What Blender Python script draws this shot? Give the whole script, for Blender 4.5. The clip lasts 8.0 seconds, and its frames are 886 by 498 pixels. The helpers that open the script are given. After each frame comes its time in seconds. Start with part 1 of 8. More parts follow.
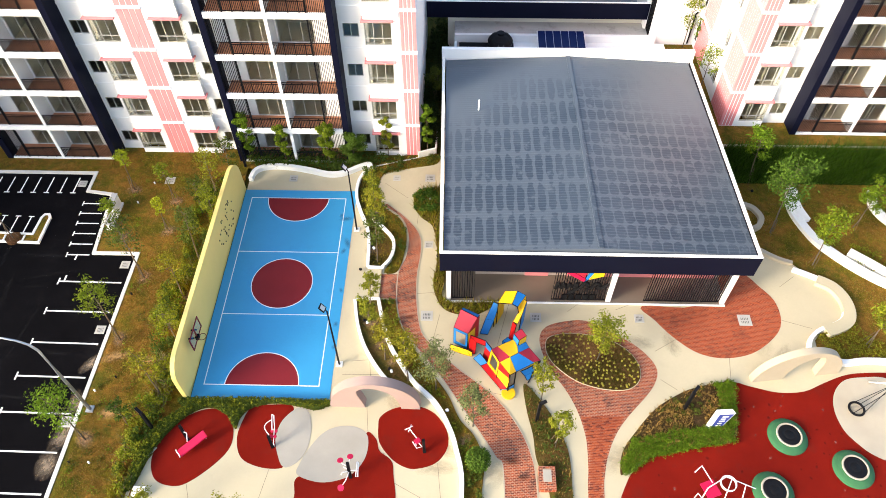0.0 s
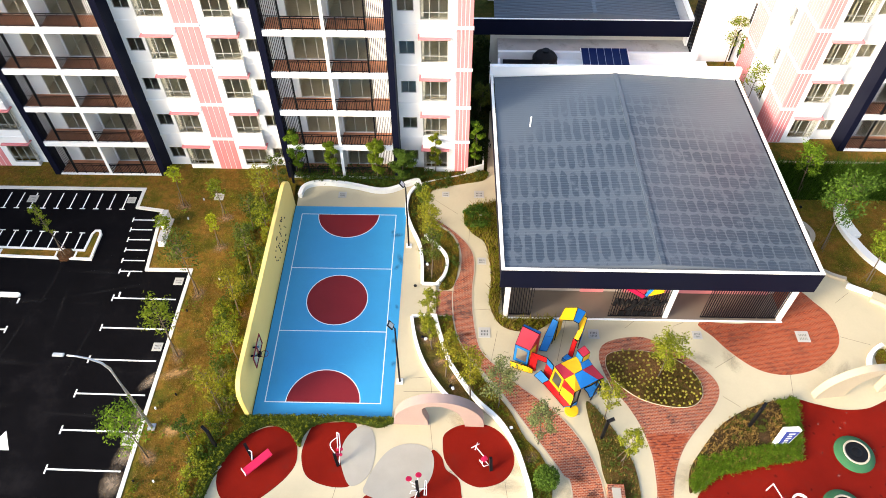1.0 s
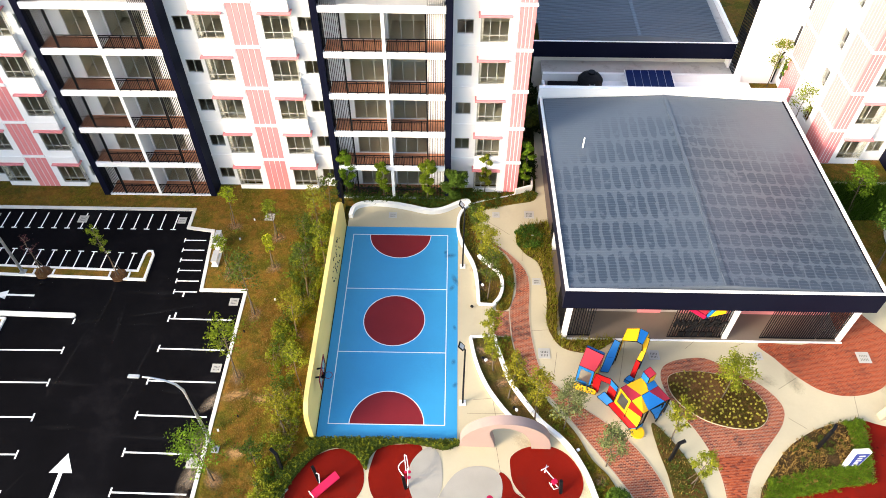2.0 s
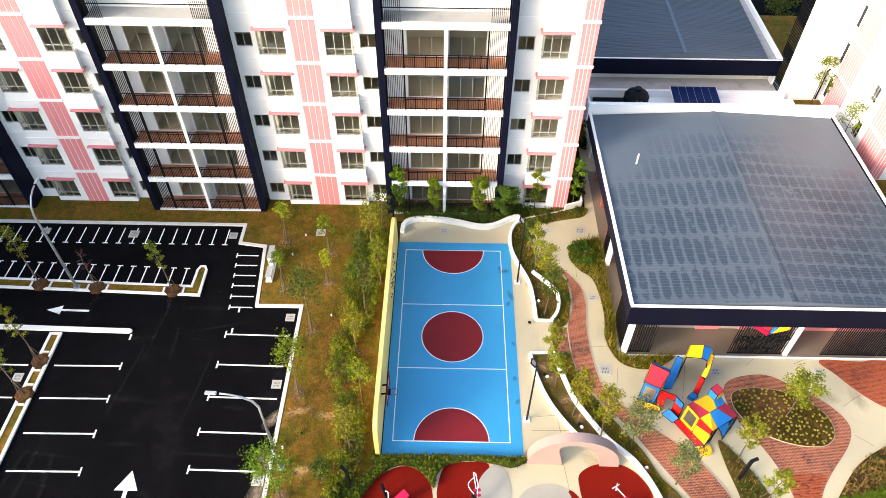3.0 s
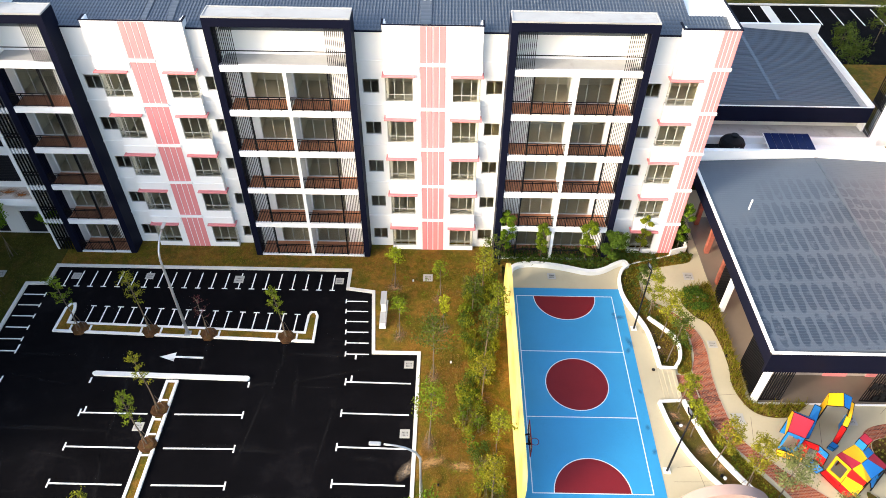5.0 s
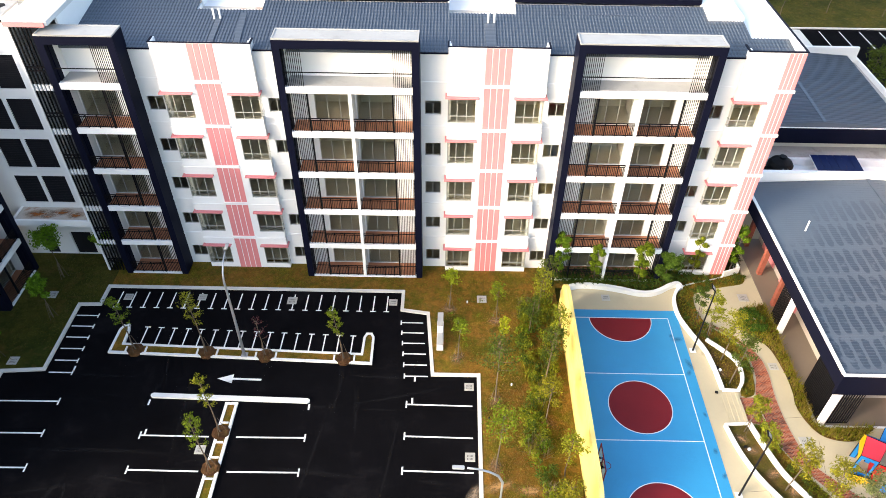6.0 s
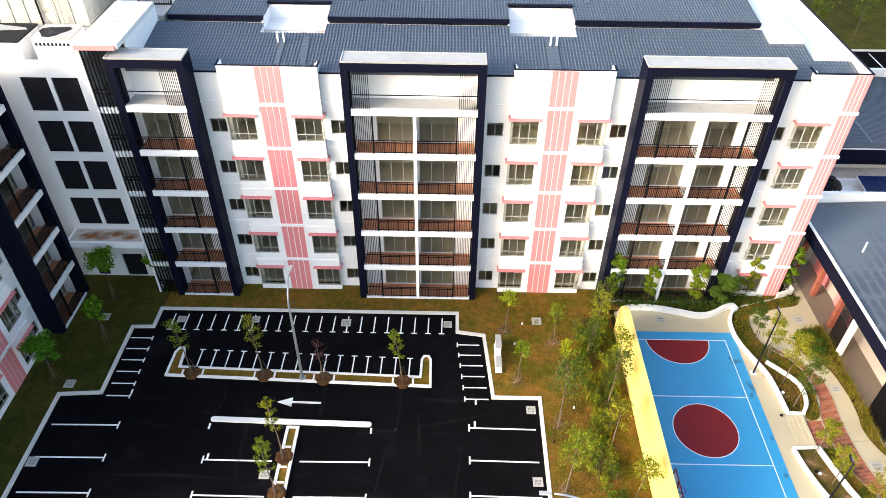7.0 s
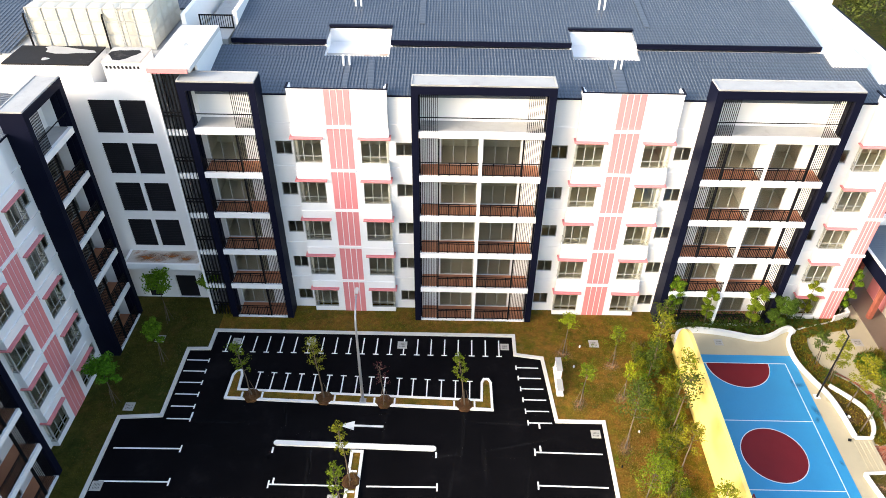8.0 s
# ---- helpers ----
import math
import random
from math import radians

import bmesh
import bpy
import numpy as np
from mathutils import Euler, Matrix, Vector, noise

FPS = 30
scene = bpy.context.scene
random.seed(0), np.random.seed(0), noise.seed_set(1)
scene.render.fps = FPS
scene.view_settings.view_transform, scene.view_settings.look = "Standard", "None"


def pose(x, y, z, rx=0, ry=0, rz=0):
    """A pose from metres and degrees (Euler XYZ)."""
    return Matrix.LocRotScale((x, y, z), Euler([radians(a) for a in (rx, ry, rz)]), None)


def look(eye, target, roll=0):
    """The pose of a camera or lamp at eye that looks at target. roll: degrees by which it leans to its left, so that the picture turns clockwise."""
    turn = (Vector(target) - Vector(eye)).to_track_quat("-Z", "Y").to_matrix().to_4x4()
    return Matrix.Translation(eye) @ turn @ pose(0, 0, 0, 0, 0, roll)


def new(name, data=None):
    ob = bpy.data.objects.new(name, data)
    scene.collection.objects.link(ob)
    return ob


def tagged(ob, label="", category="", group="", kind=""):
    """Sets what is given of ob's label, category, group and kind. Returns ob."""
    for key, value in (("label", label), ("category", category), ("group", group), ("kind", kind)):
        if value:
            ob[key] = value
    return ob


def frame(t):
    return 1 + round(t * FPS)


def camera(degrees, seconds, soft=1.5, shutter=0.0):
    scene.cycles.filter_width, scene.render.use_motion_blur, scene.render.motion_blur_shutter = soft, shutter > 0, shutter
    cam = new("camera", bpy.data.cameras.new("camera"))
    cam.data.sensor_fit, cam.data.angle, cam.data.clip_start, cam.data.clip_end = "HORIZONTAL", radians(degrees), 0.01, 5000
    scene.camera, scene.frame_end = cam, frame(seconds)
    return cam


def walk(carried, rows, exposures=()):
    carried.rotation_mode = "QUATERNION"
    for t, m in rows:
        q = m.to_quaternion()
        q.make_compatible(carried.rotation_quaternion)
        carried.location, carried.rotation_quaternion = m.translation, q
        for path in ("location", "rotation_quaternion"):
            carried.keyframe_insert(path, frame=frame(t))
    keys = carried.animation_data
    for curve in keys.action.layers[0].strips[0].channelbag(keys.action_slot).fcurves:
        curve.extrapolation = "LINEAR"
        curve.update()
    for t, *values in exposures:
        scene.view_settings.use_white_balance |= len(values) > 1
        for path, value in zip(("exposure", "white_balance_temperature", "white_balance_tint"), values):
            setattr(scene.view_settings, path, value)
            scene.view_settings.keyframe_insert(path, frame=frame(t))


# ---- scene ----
cam = camera(64.6, 8.0, soft=0.5)
EXPO, SKY, SUNPOWER = 2.06, 0.15, 1.0
PATH = [
    (0, (0.735, -0.066, 39.016), (0.707, 1.18, 37.452), -0.1),
    (0.5, (-1.267, -0.051, 39.071), (-1.289, 1.211, 37.52), 0.1),
    (1, (-3.212, -0.01, 39.121), (-3.234, 1.267, 37.582), 0.1),
    (1.5, (-5.255, -0.007, 39.16), (-5.274, 1.293, 37.64), 0.2),
    (3, (-11.306, 0.028, 39.125), (-11.32, 1.378, 37.65), 0.5),
    (3.5, (-13.464, 0.138, 39.174), (-13.475, 1.508, 37.717), 0.7),
    (4, (-15.582, 0.206, 39.039), (-15.591, 1.599, 37.604), 0.8),
    (4.5, (-17.745, 0.229, 38.928), (-17.75, 1.646, 37.517), 0.8),
    (6, (-23.893, 0.274, 38.61), (-23.901, 1.758, 37.269), 0.8),
    (6.5, (-25.945, 0.442, 38.63), (-25.954, 1.942, 37.308), 0.7),
    (7, (-27.983, 0.418, 38.561), (-27.993, 1.939, 37.263), 0.7),
    (7.5, (-30.175, 0.409, 38.51), (-30.186, 1.951, 37.237), 0.7),
    (8, (-32.169, 0.511, 38.526), (-32.183, 2.07, 37.273), 0.7),
]
walk(cam, [(t, look(eye, target, roll)) for t, eye, target, roll in PATH], [(0.0, EXPO, 6750, 10), (8.0, EXPO, 6750, 10)])

# ---- world and sun ----
SUN = Vector((0.867, 0.498, -0.385)).normalized()
world = bpy.data.worlds.new("sky")
scene.world = world
world.use_nodes = True
wn = world.node_tree
sky = wn.nodes.new("ShaderNodeTexSky")
sky.sky_type = 'NISHITA'
sky.sun_disc = False
sky.sun_elevation, sky.sun_rotation = math.asin(-SUN.z), math.atan2(-SUN.x, -SUN.y)
sky.air_density, sky.dust_density = 1.0, 3.0
wn.links.new(sky.outputs[0], wn.nodes["Background"].inputs[0])
wn.nodes["Background"].inputs[1].default_value = SKY
sun = new("sun", bpy.data.lights.new("sun", 'SUN'))
sun.data.energy, sun.data.angle, sun.data.color = SUNPOWER, radians(14), (1.0, 0.95, 0.88)
sun.matrix_world = look((0, 0, 80), Vector((0, 0, 80)) + SUN)

# ---- materials ----
def nodes_of(name):
    m = bpy.data.materials.new(name)
    m.use_nodes = True
    nt = m.node_tree
    return m, nt, nt.nodes["Principled BSDF"]


def add(nt, kind, **kw):
    n = nt.nodes.new(kind)
    for k, v in kw.items():
        n.inputs[k].default_value = v
    return n


def tint(c, k):
    return (min(1, c[0] * k), min(1, c[1] * k), min(1, c[2] * k), 1)


def noise_fac(nt, vec, scale, detail=4.0, lo=0.35, hi=0.65, rough=0.6):
    n = add(nt, "ShaderNodeTexNoise", Scale=scale, Detail=detail, Roughness=rough)
    r = add(nt, "ShaderNodeMapRange")
    r.inputs[1].default_value, r.inputs[2].default_value = lo, hi
    nt.links.new(vec, n.inputs["Vector"])
    nt.links.new(n.outputs[0], r.inputs[0])
    return r.outputs[0]


def mixc(nt, fac, a, b, blend="MIX"):
    m = nt.nodes.new("ShaderNodeMix")
    m.data_type, m.blend_type = "RGBA", blend
    for sock, v in ((m.inputs[0], fac), (m.inputs[6], a), (m.inputs[7], b)):
        if isinstance(v, (tuple, list, float, int)):
            sock.default_value = v
        else:
            nt.links.new(v, sock)
    return m.outputs[2]


def bumped(nt, bsdf, height, strength, dist):
    b = add(nt, "ShaderNodeBump", Strength=strength, Distance=dist)
    nt.links.new(height, b.inputs["Height"])
    nt.links.new(b.outputs[0], bsdf.inputs["Normal"])


def plain(name, c, rough=0.6, var=0.12, big=0.35, small=6.0, metal=0.0, bump=0.15, stain=None, stain_amt=0.5, stain_scale=0.6, island=0.0, spec=0.5, courses=0.0):
    """Painted or mineral surface: two scales of colour change, optional stains, fine relief."""
    m, nt, b = nodes_of(name)
    tc = nt.nodes.new("ShaderNodeTexCoord").outputs["Object"]
    f1 = noise_fac(nt, tc, big, 5.0, 0.3, 0.7)
    f2 = noise_fac(nt, tc, small, 6.0, 0.25, 0.75)
    col = mixc(nt, f1, tint(c, 1 - var), tint(c, 1 + var * 0.6))
    col = mixc(nt, f2, col, mixc(nt, 0.5, col, tint(c, 1 - var)))
    if stain:
        f3 = noise_fac(nt, tc, stain_scale, 8.0, 0.55, 0.75, 0.7)
        k = nt.nodes.new("ShaderNodeMath")
        k.operation = "MULTIPLY"
        k.inputs[1].default_value = stain_amt
        nt.links.new(f3, k.inputs[0])
        col = mixc(nt, k.outputs[0], col, (*stain, 1))
    if island:
        g = nt.nodes.new("ShaderNodeNewGeometry")
        r = add(nt, "ShaderNodeMapRange")
        r.inputs[3].default_value, r.inputs[4].default_value = 1 - island, 1 + island
        nt.links.new(g.outputs["Random Per Island"], r.inputs[0])
        h = nt.nodes.new("ShaderNodeHueSaturation")
        nt.links.new(r.outputs[0], h.inputs["Value"])
        nt.links.new(col, h.inputs["Color"])
        col = h.outputs[0]
    if courses:
        w = add(nt, "ShaderNodeTexWave", Scale=0.314 / courses, Distortion=0.6)
        w.bands_direction, w.wave_profile = 'Y', 'SAW'
        w.inputs["Detail Scale"].default_value = 3.0
        nt.links.new(tc, w.inputs["Vector"])
        col = mixc(nt, w.outputs["Fac"], mixc(nt, 1.0, col, (0.7, 0.72, 0.75, 1), "MULTIPLY"), mixc(nt, 1.0, col, (1.2, 1.2, 1.2, 1), "MULTIPLY"))
    nt.links.new(col, b.inputs["Base Color"])
    b.inputs["Roughness"].default_value, b.inputs["Metallic"].default_value = rough, metal
    b.inputs["Specular IOR Level"].default_value = spec
    if bump:
        bumped(nt, b, noise_fac(nt, tc, small * 4, 3.0, 0.2, 0.8), bump, 0.02)
    return m


def brick_paving(name, c1, c2, mortar, w=0.205, h=0.096, turn=0.0, soot=0.95):
    """Brick courses: colour from brick to brick, single dark bricks, gathered into worn sooty patches."""
    m, nt, b = nodes_of(name)
    tc = nt.nodes.new("ShaderNodeTexCoord").outputs["Object"]
    mp = nt.nodes.new("ShaderNodeMapping")
    mp.inputs["Rotation"].default_value = (0, 0, radians(turn))
    nt.links.new(tc, mp.inputs[0])
    tex = []
    for cs_ in ((c1, c2, mortar), ((0, 0, 0), (1, 1, 1), (0, 0, 0))):
        t = nt.nodes.new("ShaderNodeTexBrick")
        t.inputs["Scale"].default_value = 1.0
        t.inputs["Brick Width"].default_value, t.inputs["Row Height"].default_value = w, h
        t.inputs["Mortar Size"].default_value = 0.012
        t.inputs["Color1"].default_value, t.inputs["Color2"].default_value, t.inputs["Mortar"].default_value = [(*c_, 1) for c_ in cs_]
        nt.links.new(mp.outputs[0], t.inputs["Vector"])
        tex.append(t)
    f = noise_fac(nt, tc, 0.5, 6.0, 0.3, 0.7)
    f2 = noise_fac(nt, tc, 9.0, 4.0, 0.3, 0.7)
    col = mixc(nt, f, tex[0].outputs[0], mixc(nt, 1.0, tex[0].outputs[0], (0.86, 0.76, 0.72, 1), "MULTIPLY"))
    col = mixc(nt, f2, col, mixc(nt, 1.0, col, (0.78, 0.76, 0.78, 1), "MULTIPLY"))
    patch = noise_fac(nt, tc, 0.5, 9.0, 0.45, 0.67, 0.8)
    k = nt.nodes.new("ShaderNodeMath")
    k.operation = "MULTIPLY_ADD"
    k.inputs[2].default_value = 0.0
    nt.links.new(patch, k.inputs[2])
    nt.links.new(tex[1].outputs[0], k.inputs[0])
    k.inputs[1].default_value = 0.45
    r = add(nt, "ShaderNodeMapRange")
    r.inputs[1].default_value, r.inputs[2].default_value, r.inputs[4].default_value = 0.52, 0.95, soot
    nt.links.new(k.outputs[0], r.inputs[0])
    col = mixc(nt, r.outputs[0], col, (0.075, 0.026, 0.020, 1))
    nt.links.new(col, b.inputs["Base Color"])
    b.inputs["Roughness"].default_value = 0.8
    b.inputs["Specular IOR Level"].default_value = 0.25
    bumped(nt, b, tex[0].outputs["Fac"], -0.5, 0.012)
    return m


def leafy(name, c, var=0.45):
    m, nt, b = nodes_of(name)
    g = nt.nodes.new("ShaderNodeNewGeometry")
    r = add(nt, "ShaderNodeMapRange")
    r.inputs[3].default_value, r.inputs[4].default_value = 1 - var, 1 + var
    nt.links.new(g.outputs["Random Per Island"], r.inputs[0])
    h = nt.nodes.new("ShaderNodeHueSaturation")
    h.inputs["Color"].default_value = (*c, 1)
    nt.links.new(r.outputs[0], h.inputs["Value"])
    o = nt.nodes.new("ShaderNodeObjectInfo")
    r2 = add(nt, "ShaderNodeMapRange")
    r2.inputs[3].default_value, r2.inputs[4].default_value = 0.475, 0.515
    nt.links.new(o.outputs["Random"], r2.inputs[0])
    nt.links.new(r2.outputs[0], h.inputs["Hue"])
    nt.links.new(h.outputs[0], b.inputs["Base Color"])
    b.inputs["Roughness"].default_value = 0.55
    b.inputs["Specular IOR Level"].default_value = 0.08
    tr = nt.nodes.new("ShaderNodeBsdfTranslucent")
    nt.links.new(h.outputs[0], tr.inputs[0])
    mx = nt.nodes.new("ShaderNodeMixShader")
    mx.inputs[0].default_value = 0.3
    nt.links.new(b.outputs[0], mx.inputs[1])
    nt.links.new(tr.outputs[0], mx.inputs[2])
    nt.links.new(mx.outputs[0], nt.nodes["Material Output"].inputs[0])
    return m


def grassy(name, dark, light, dry, scale=0.35, dry_lo=0.5):
    """Uneven grass: green and dry areas, small clumps and bare flecks."""
    m, nt, b = nodes_of(name)
    tc = nt.nodes.new("ShaderNodeTexCoord").outputs["Object"]
    f1 = noise_fac(nt, tc, scale, 7.0, 0.38, 0.62, 0.7)
    f2 = noise_fac(nt, tc, 2.6, 8.0, 0.38, 0.62, 0.75)
    f3 = noise_fac(nt, tc, 0.5, 9.0, dry_lo, dry_lo + 0.14, 0.78)
    f4 = noise_fac(nt, tc, 16.0, 4.0, 0.36, 0.64, 0.7)
    f5 = noise_fac(nt, tc, 1.3, 8.0, 0.56, 0.72, 0.7)
    col = mixc(nt, f1, (*dark, 1), (*light, 1))
    col = mixc(nt, f3, col, (*dry, 1))
    col = mixc(nt, f5, col, mixc(nt, 0.5, (*dry, 1), (0.36, 0.23, 0.10, 1)))
    col = mixc(nt, f2, col, mixc(nt, 1.0, col, (0.60, 0.66, 0.52, 1), "MULTIPLY"))
    col = mixc(nt, f4, col, mixc(nt, 1.0, col, (0.52, 0.58, 0.46, 1), "MULTIPLY"))
    nt.links.new(col, b.inputs["Base Color"])
    b.inputs["Roughness"].default_value = 0.9
    b.inputs["Specular IOR Level"].default_value = 0.1
    bumped(nt, b, f4, 0.8, 0.06)
    return m


WHITE = plain("white_paint", (0.80, 0.80, 0.80), 0.55, 0.04, 0.25, 3.0, bump=0.05)
WHITE_TOP = plain("white_coping", (0.37, 0.37, 0.36), 0.65, 0.12, 0.6, 5.0, stain=(0.20, 0.19, 0.175), stain_amt=0.55, stain_scale=0.8)
NAVY = plain("navy_paint", (0.0045, 0.0055, 0.015), 0.5, 0.15, 0.4, 4.0, bump=0.05, spec=0.05)
PINK = plain("pink_paint", (0.66, 0.225, 0.235), 0.55, 0.05, 0.3, 3.0, bump=0.05)
BLACK = plain("black_metal", (0.0065, 0.0065, 0.008), 0.5, 0.2, 1.0, 8.0, bump=0, spec=0.1)
# dark grey holds the shade inside the stairwell
STAIRSHADE = plain("shaded_stair_plaster", (0.11, 0.11, 0.12), 0.8, 0.1, 0.4, 3.0)
BROWN = plain("terracotta_tile", (0.46, 0.19, 0.095), 0.6, 0.15, 0.6, 5.0)
ROOM = plain("room_plaster", (0.66, 0.64, 0.55), 0.8, 0.08, 0.4, 3.0)
FRAME = plain("aluminium_frame", (0.45, 0.46, 0.45), 0.4, 0.05, 1.0, 6.0, metal=0.3, bump=0)
LOUVRE = plain("dark_louvre", (0.012, 0.012, 0.015), 0.5, 0.2, 1.0, 6.0, bump=0, spec=0.15)
METALROOF = plain("roof_sheet", (0.082, 0.101, 0.128), 0.5, 0.12, 0.15, 3.0, metal=0.2, bump=0.03, courses=0.4)
CONCRETE = plain("paving_concrete", (0.475, 0.41, 0.27), 0.8, 0.08, 0.25, 7.0, stain=(0.35, 0.29, 0.20), stain_amt=0.4, stain_scale=0.35)
SLABGREY = plain("weathered_concrete", (0.42, 0.41, 0.39), 0.85, 0.15, 0.4, 5.0, stain=(0.14, 0.13, 0.12), stain_amt=0.7)
JOINT = plain("paving_joint", (0.16, 0.13, 0.09), 0.9, 0.2)
RUST = plain("stained_canopy", (0.5, 0.47, 0.42), 0.85, 0.12, 0.5, 5.0, stain=(0.27, 0.09, 0.03), stain_amt=0.95, stain_scale=1.1)
KERB = plain("kerb_concrete", (0.62, 0.60, 0.55), 0.8, 0.12, 0.5, 6.0, stain=(0.30, 0.27, 0.22), stain_amt=0.45)
KERBWHITE = plain("white_kerb_paint", (0.78, 0.77, 0.73), 0.7, 0.08, 0.5, 6.0, stain=(0.45, 0.42, 0.36), stain_amt=0.35)
LINE = plain("road_paint", (0.84, 0.84, 0.81), 0.7, 0.1, 0.6, 8.0, stain=(0.4, 0.4, 0.4), stain_amt=0.35, stain_scale=1.5)
ASPHALT = plain("fresh_asphalt", (0.0046, 0.0044, 0.0054), 0.85, 0.4, 0.3, 40.0, bump=0.4, stain=(0.016, 0.0145, 0.015), stain_amt=0.55, stain_scale=0.3, spec=0.02)
FELT = plain("black_felt", (0.016, 0.016, 0.018), 0.8, 0.2, 0.6, 6.0, stain=(0.16, 0.15, 0.14), stain_amt=0.7, stain_scale=0.28, spec=0.15)
BLUE = plain("court_blue", (0.022, 0.27, 0.52), 0.55, 0.10, 0.25, 8.0, bump=0.08, stain=(0.016, 0.215, 0.43), stain_amt=0.55, stain_scale=0.5)
MAROON = plain("court_maroon", (0.185, 0.012, 0.017), 0.6, 0.12, 0.4, 10.0, bump=0.08, spec=0.2)
COURTLINE = plain("court_line", (0.75, 0.76, 0.78), 0.6, 0.06, 0.6, 8.0, bump=0)
RUBBER = plain("red_rubber", (0.168, 0.0085, 0.0045), 0.9, 0.2, 0.35, 25.0, bump=0.4, stain=(0.115, 0.014, 0.009), stain_amt=0.75, stain_scale=0.5, spec=0.04)
GREYRUBBER = plain("pale_grey_rubber", (0.34, 0.315, 0.265), 0.9, 0.14, 0.5, 25.0, bump=0.4)
SANDRUBBER = plain("sand_rubber", (0.42, 0.365, 0.275), 0.9, 0.12, 0.5, 25.0, bump=0.4)
GREENRUBBER = plain("green_rubber", (0.02, 0.105, 0.04), 0.9, 0.15, 0.5, 25.0, bump=0.4)
YELLOWWALL = plain("yellow_paint", (0.80, 0.62, 0.185), 0.6, 0.06, 0.4, 4.0, bump=0.05)
ARCHSTONE = plain("mauve_render", (0.31, 0.222, 0.198), 0.8, 0.08, 0.4, 8.0, stain=(0.24, 0.17, 0.15), stain_amt=0.4)
CREAM = plain("cream_render", (0.37, 0.32, 0.235), 0.8, 0.08, 0.4, 8.0)
BRICK = brick_paving("brick_paving", (0.41, 0.098, 0.036), (0.20, 0.037, 0.017), (0.47, 0.285, 0.19), turn=2)
TERRACEBRICK = brick_paving("terrace_brick", (0.40, 0.074, 0.023), (0.23, 0.038, 0.014), (0.42, 0.16, 0.08), turn=2, soot=0.4)
PIERBRICK = plain("rust_brick", (0.27, 0.075, 0.045), 0.8, 0.35, 2.0, 9.0, stain=(0.13, 0.04, 0.03), stain_amt=0.6, stain_scale=3.0)


def brick_piece(name, c1, c2, dark):
    """One brick: its own shade, some sooty, grain on top."""
    m, nt, b = nodes_of(name)
    o = nt.nodes.new("ShaderNodeObjectInfo").outputs["Random"]
    tc = nt.nodes.new("ShaderNodeTexCoord").outputs["Object"]
    r = add(nt, "ShaderNodeMapRange")
    r.inputs[1].default_value, r.inputs[2].default_value = 0.7, 1.3
    nt.links.new(o, r.inputs[0])
    col = mixc(nt, r.outputs[0], mixc(nt, o, (*c1, 1), (*c2, 1)), (*dark, 1))
    f = noise_fac(nt, tc, 14.0, 5.0, 0.3, 0.7)
    nt.links.new(mixc(nt, f, col, mixc(nt, 1.0, col, (0.72, 0.68, 0.66, 1), "MULTIPLY")), b.inputs["Base Color"])
    b.inputs["Roughness"].default_value = 0.85
    b.inputs["Specular IOR Level"].default_value = 0.2
    bumped(nt, b, f, 0.3, 0.006)
    return m


BRICKPIECE = brick_piece("brick_piece", (0.41, 0.098, 0.036), (0.22, 0.042, 0.019), (0.09, 0.024, 0.017))
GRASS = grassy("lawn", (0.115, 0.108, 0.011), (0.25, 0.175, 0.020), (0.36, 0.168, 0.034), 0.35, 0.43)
# darker copy of the lawn: the west block's shade is in its colour
SHADEGRASS = grassy("shade_toned_lawn", (0.055, 0.066, 0.010), (0.12, 0.10, 0.018), (0.16, 0.098, 0.025), 0.3, 0.52)
SOIL = grassy("planted_soil", (0.08, 0.07, 0.014), (0.17, 0.125, 0.026), (0.20, 0.10, 0.035), 0.8, 0.44)
EARTH = grassy("bare_earth", (0.07, 0.038, 0.018), (0.15, 0.082, 0.038), (0.12, 0.09, 0.024), 1.2, 0.55)
LUSH = grassy("lush_slope", (0.012, 0.035, 0.006), (0.04, 0.075, 0.012), (0.07, 0.06, 0.02), 0.5, 0.62)
STEELPOLE = plain("galvanised_pole", (0.42, 0.44, 0.46), 0.4, 0.08, 1.0, 6.0, metal=0.6, bump=0)
GRATE = plain("grate_metal", (0.46, 0.445, 0.40), 0.6, 0.15, 1.0, 10.0, metal=0.2)
DARKGAP = plain("drain_shadow", (0.12, 0.115, 0.105), 0.9, 0.2)
BARK = plain("bark", (0.12, 0.09, 0.06), 0.9, 0.25, 3.0, 14.0, bump=0.4)
LEAF = leafy("leaf_fresh", (0.195, 0.205, 0.015))
LEAFDARK = leafy("leaf_dark", (0.07, 0.10, 0.014))
LEAFBRIGHT = leafy("leaf_bright", (0.125, 0.19, 0.012))
LEAFLIME = leafy("leaf_lime", (0.26, 0.30, 0.015))
LEAFSHADE = leafy("leaf_shade", (0.055, 0.12, 0.014))
LEAFGREY = leafy("leaf_greygreen", (0.13, 0.165, 0.06))
LEAFRED = leafy("leaf_reddish", (0.12, 0.04, 0.04))
TUFT = leafy("grass_tuft", (0.195, 0.162, 0.014), 0.4)
DRYTUFT = leafy("dry_tuft", (0.27, 0.17, 0.045), 0.4)
YPLAY = plain("yellow_panel", (0.80, 0.43, 0.012), 0.5, 0.05, bump=0, spec=0.2)
BPLAY = plain("blue_panel", (0.012, 0.18, 0.50), 0.5, 0.05, bump=0, spec=0.2)
RPLAY = plain("red_panel", (0.50, 0.008, 0.010), 0.5, 0.05, bump=0, spec=0.2)
MPLAY = plain("rose_panel", (0.38, 0.022, 0.042), 0.5, 0.05, bump=0, spec=0.2)
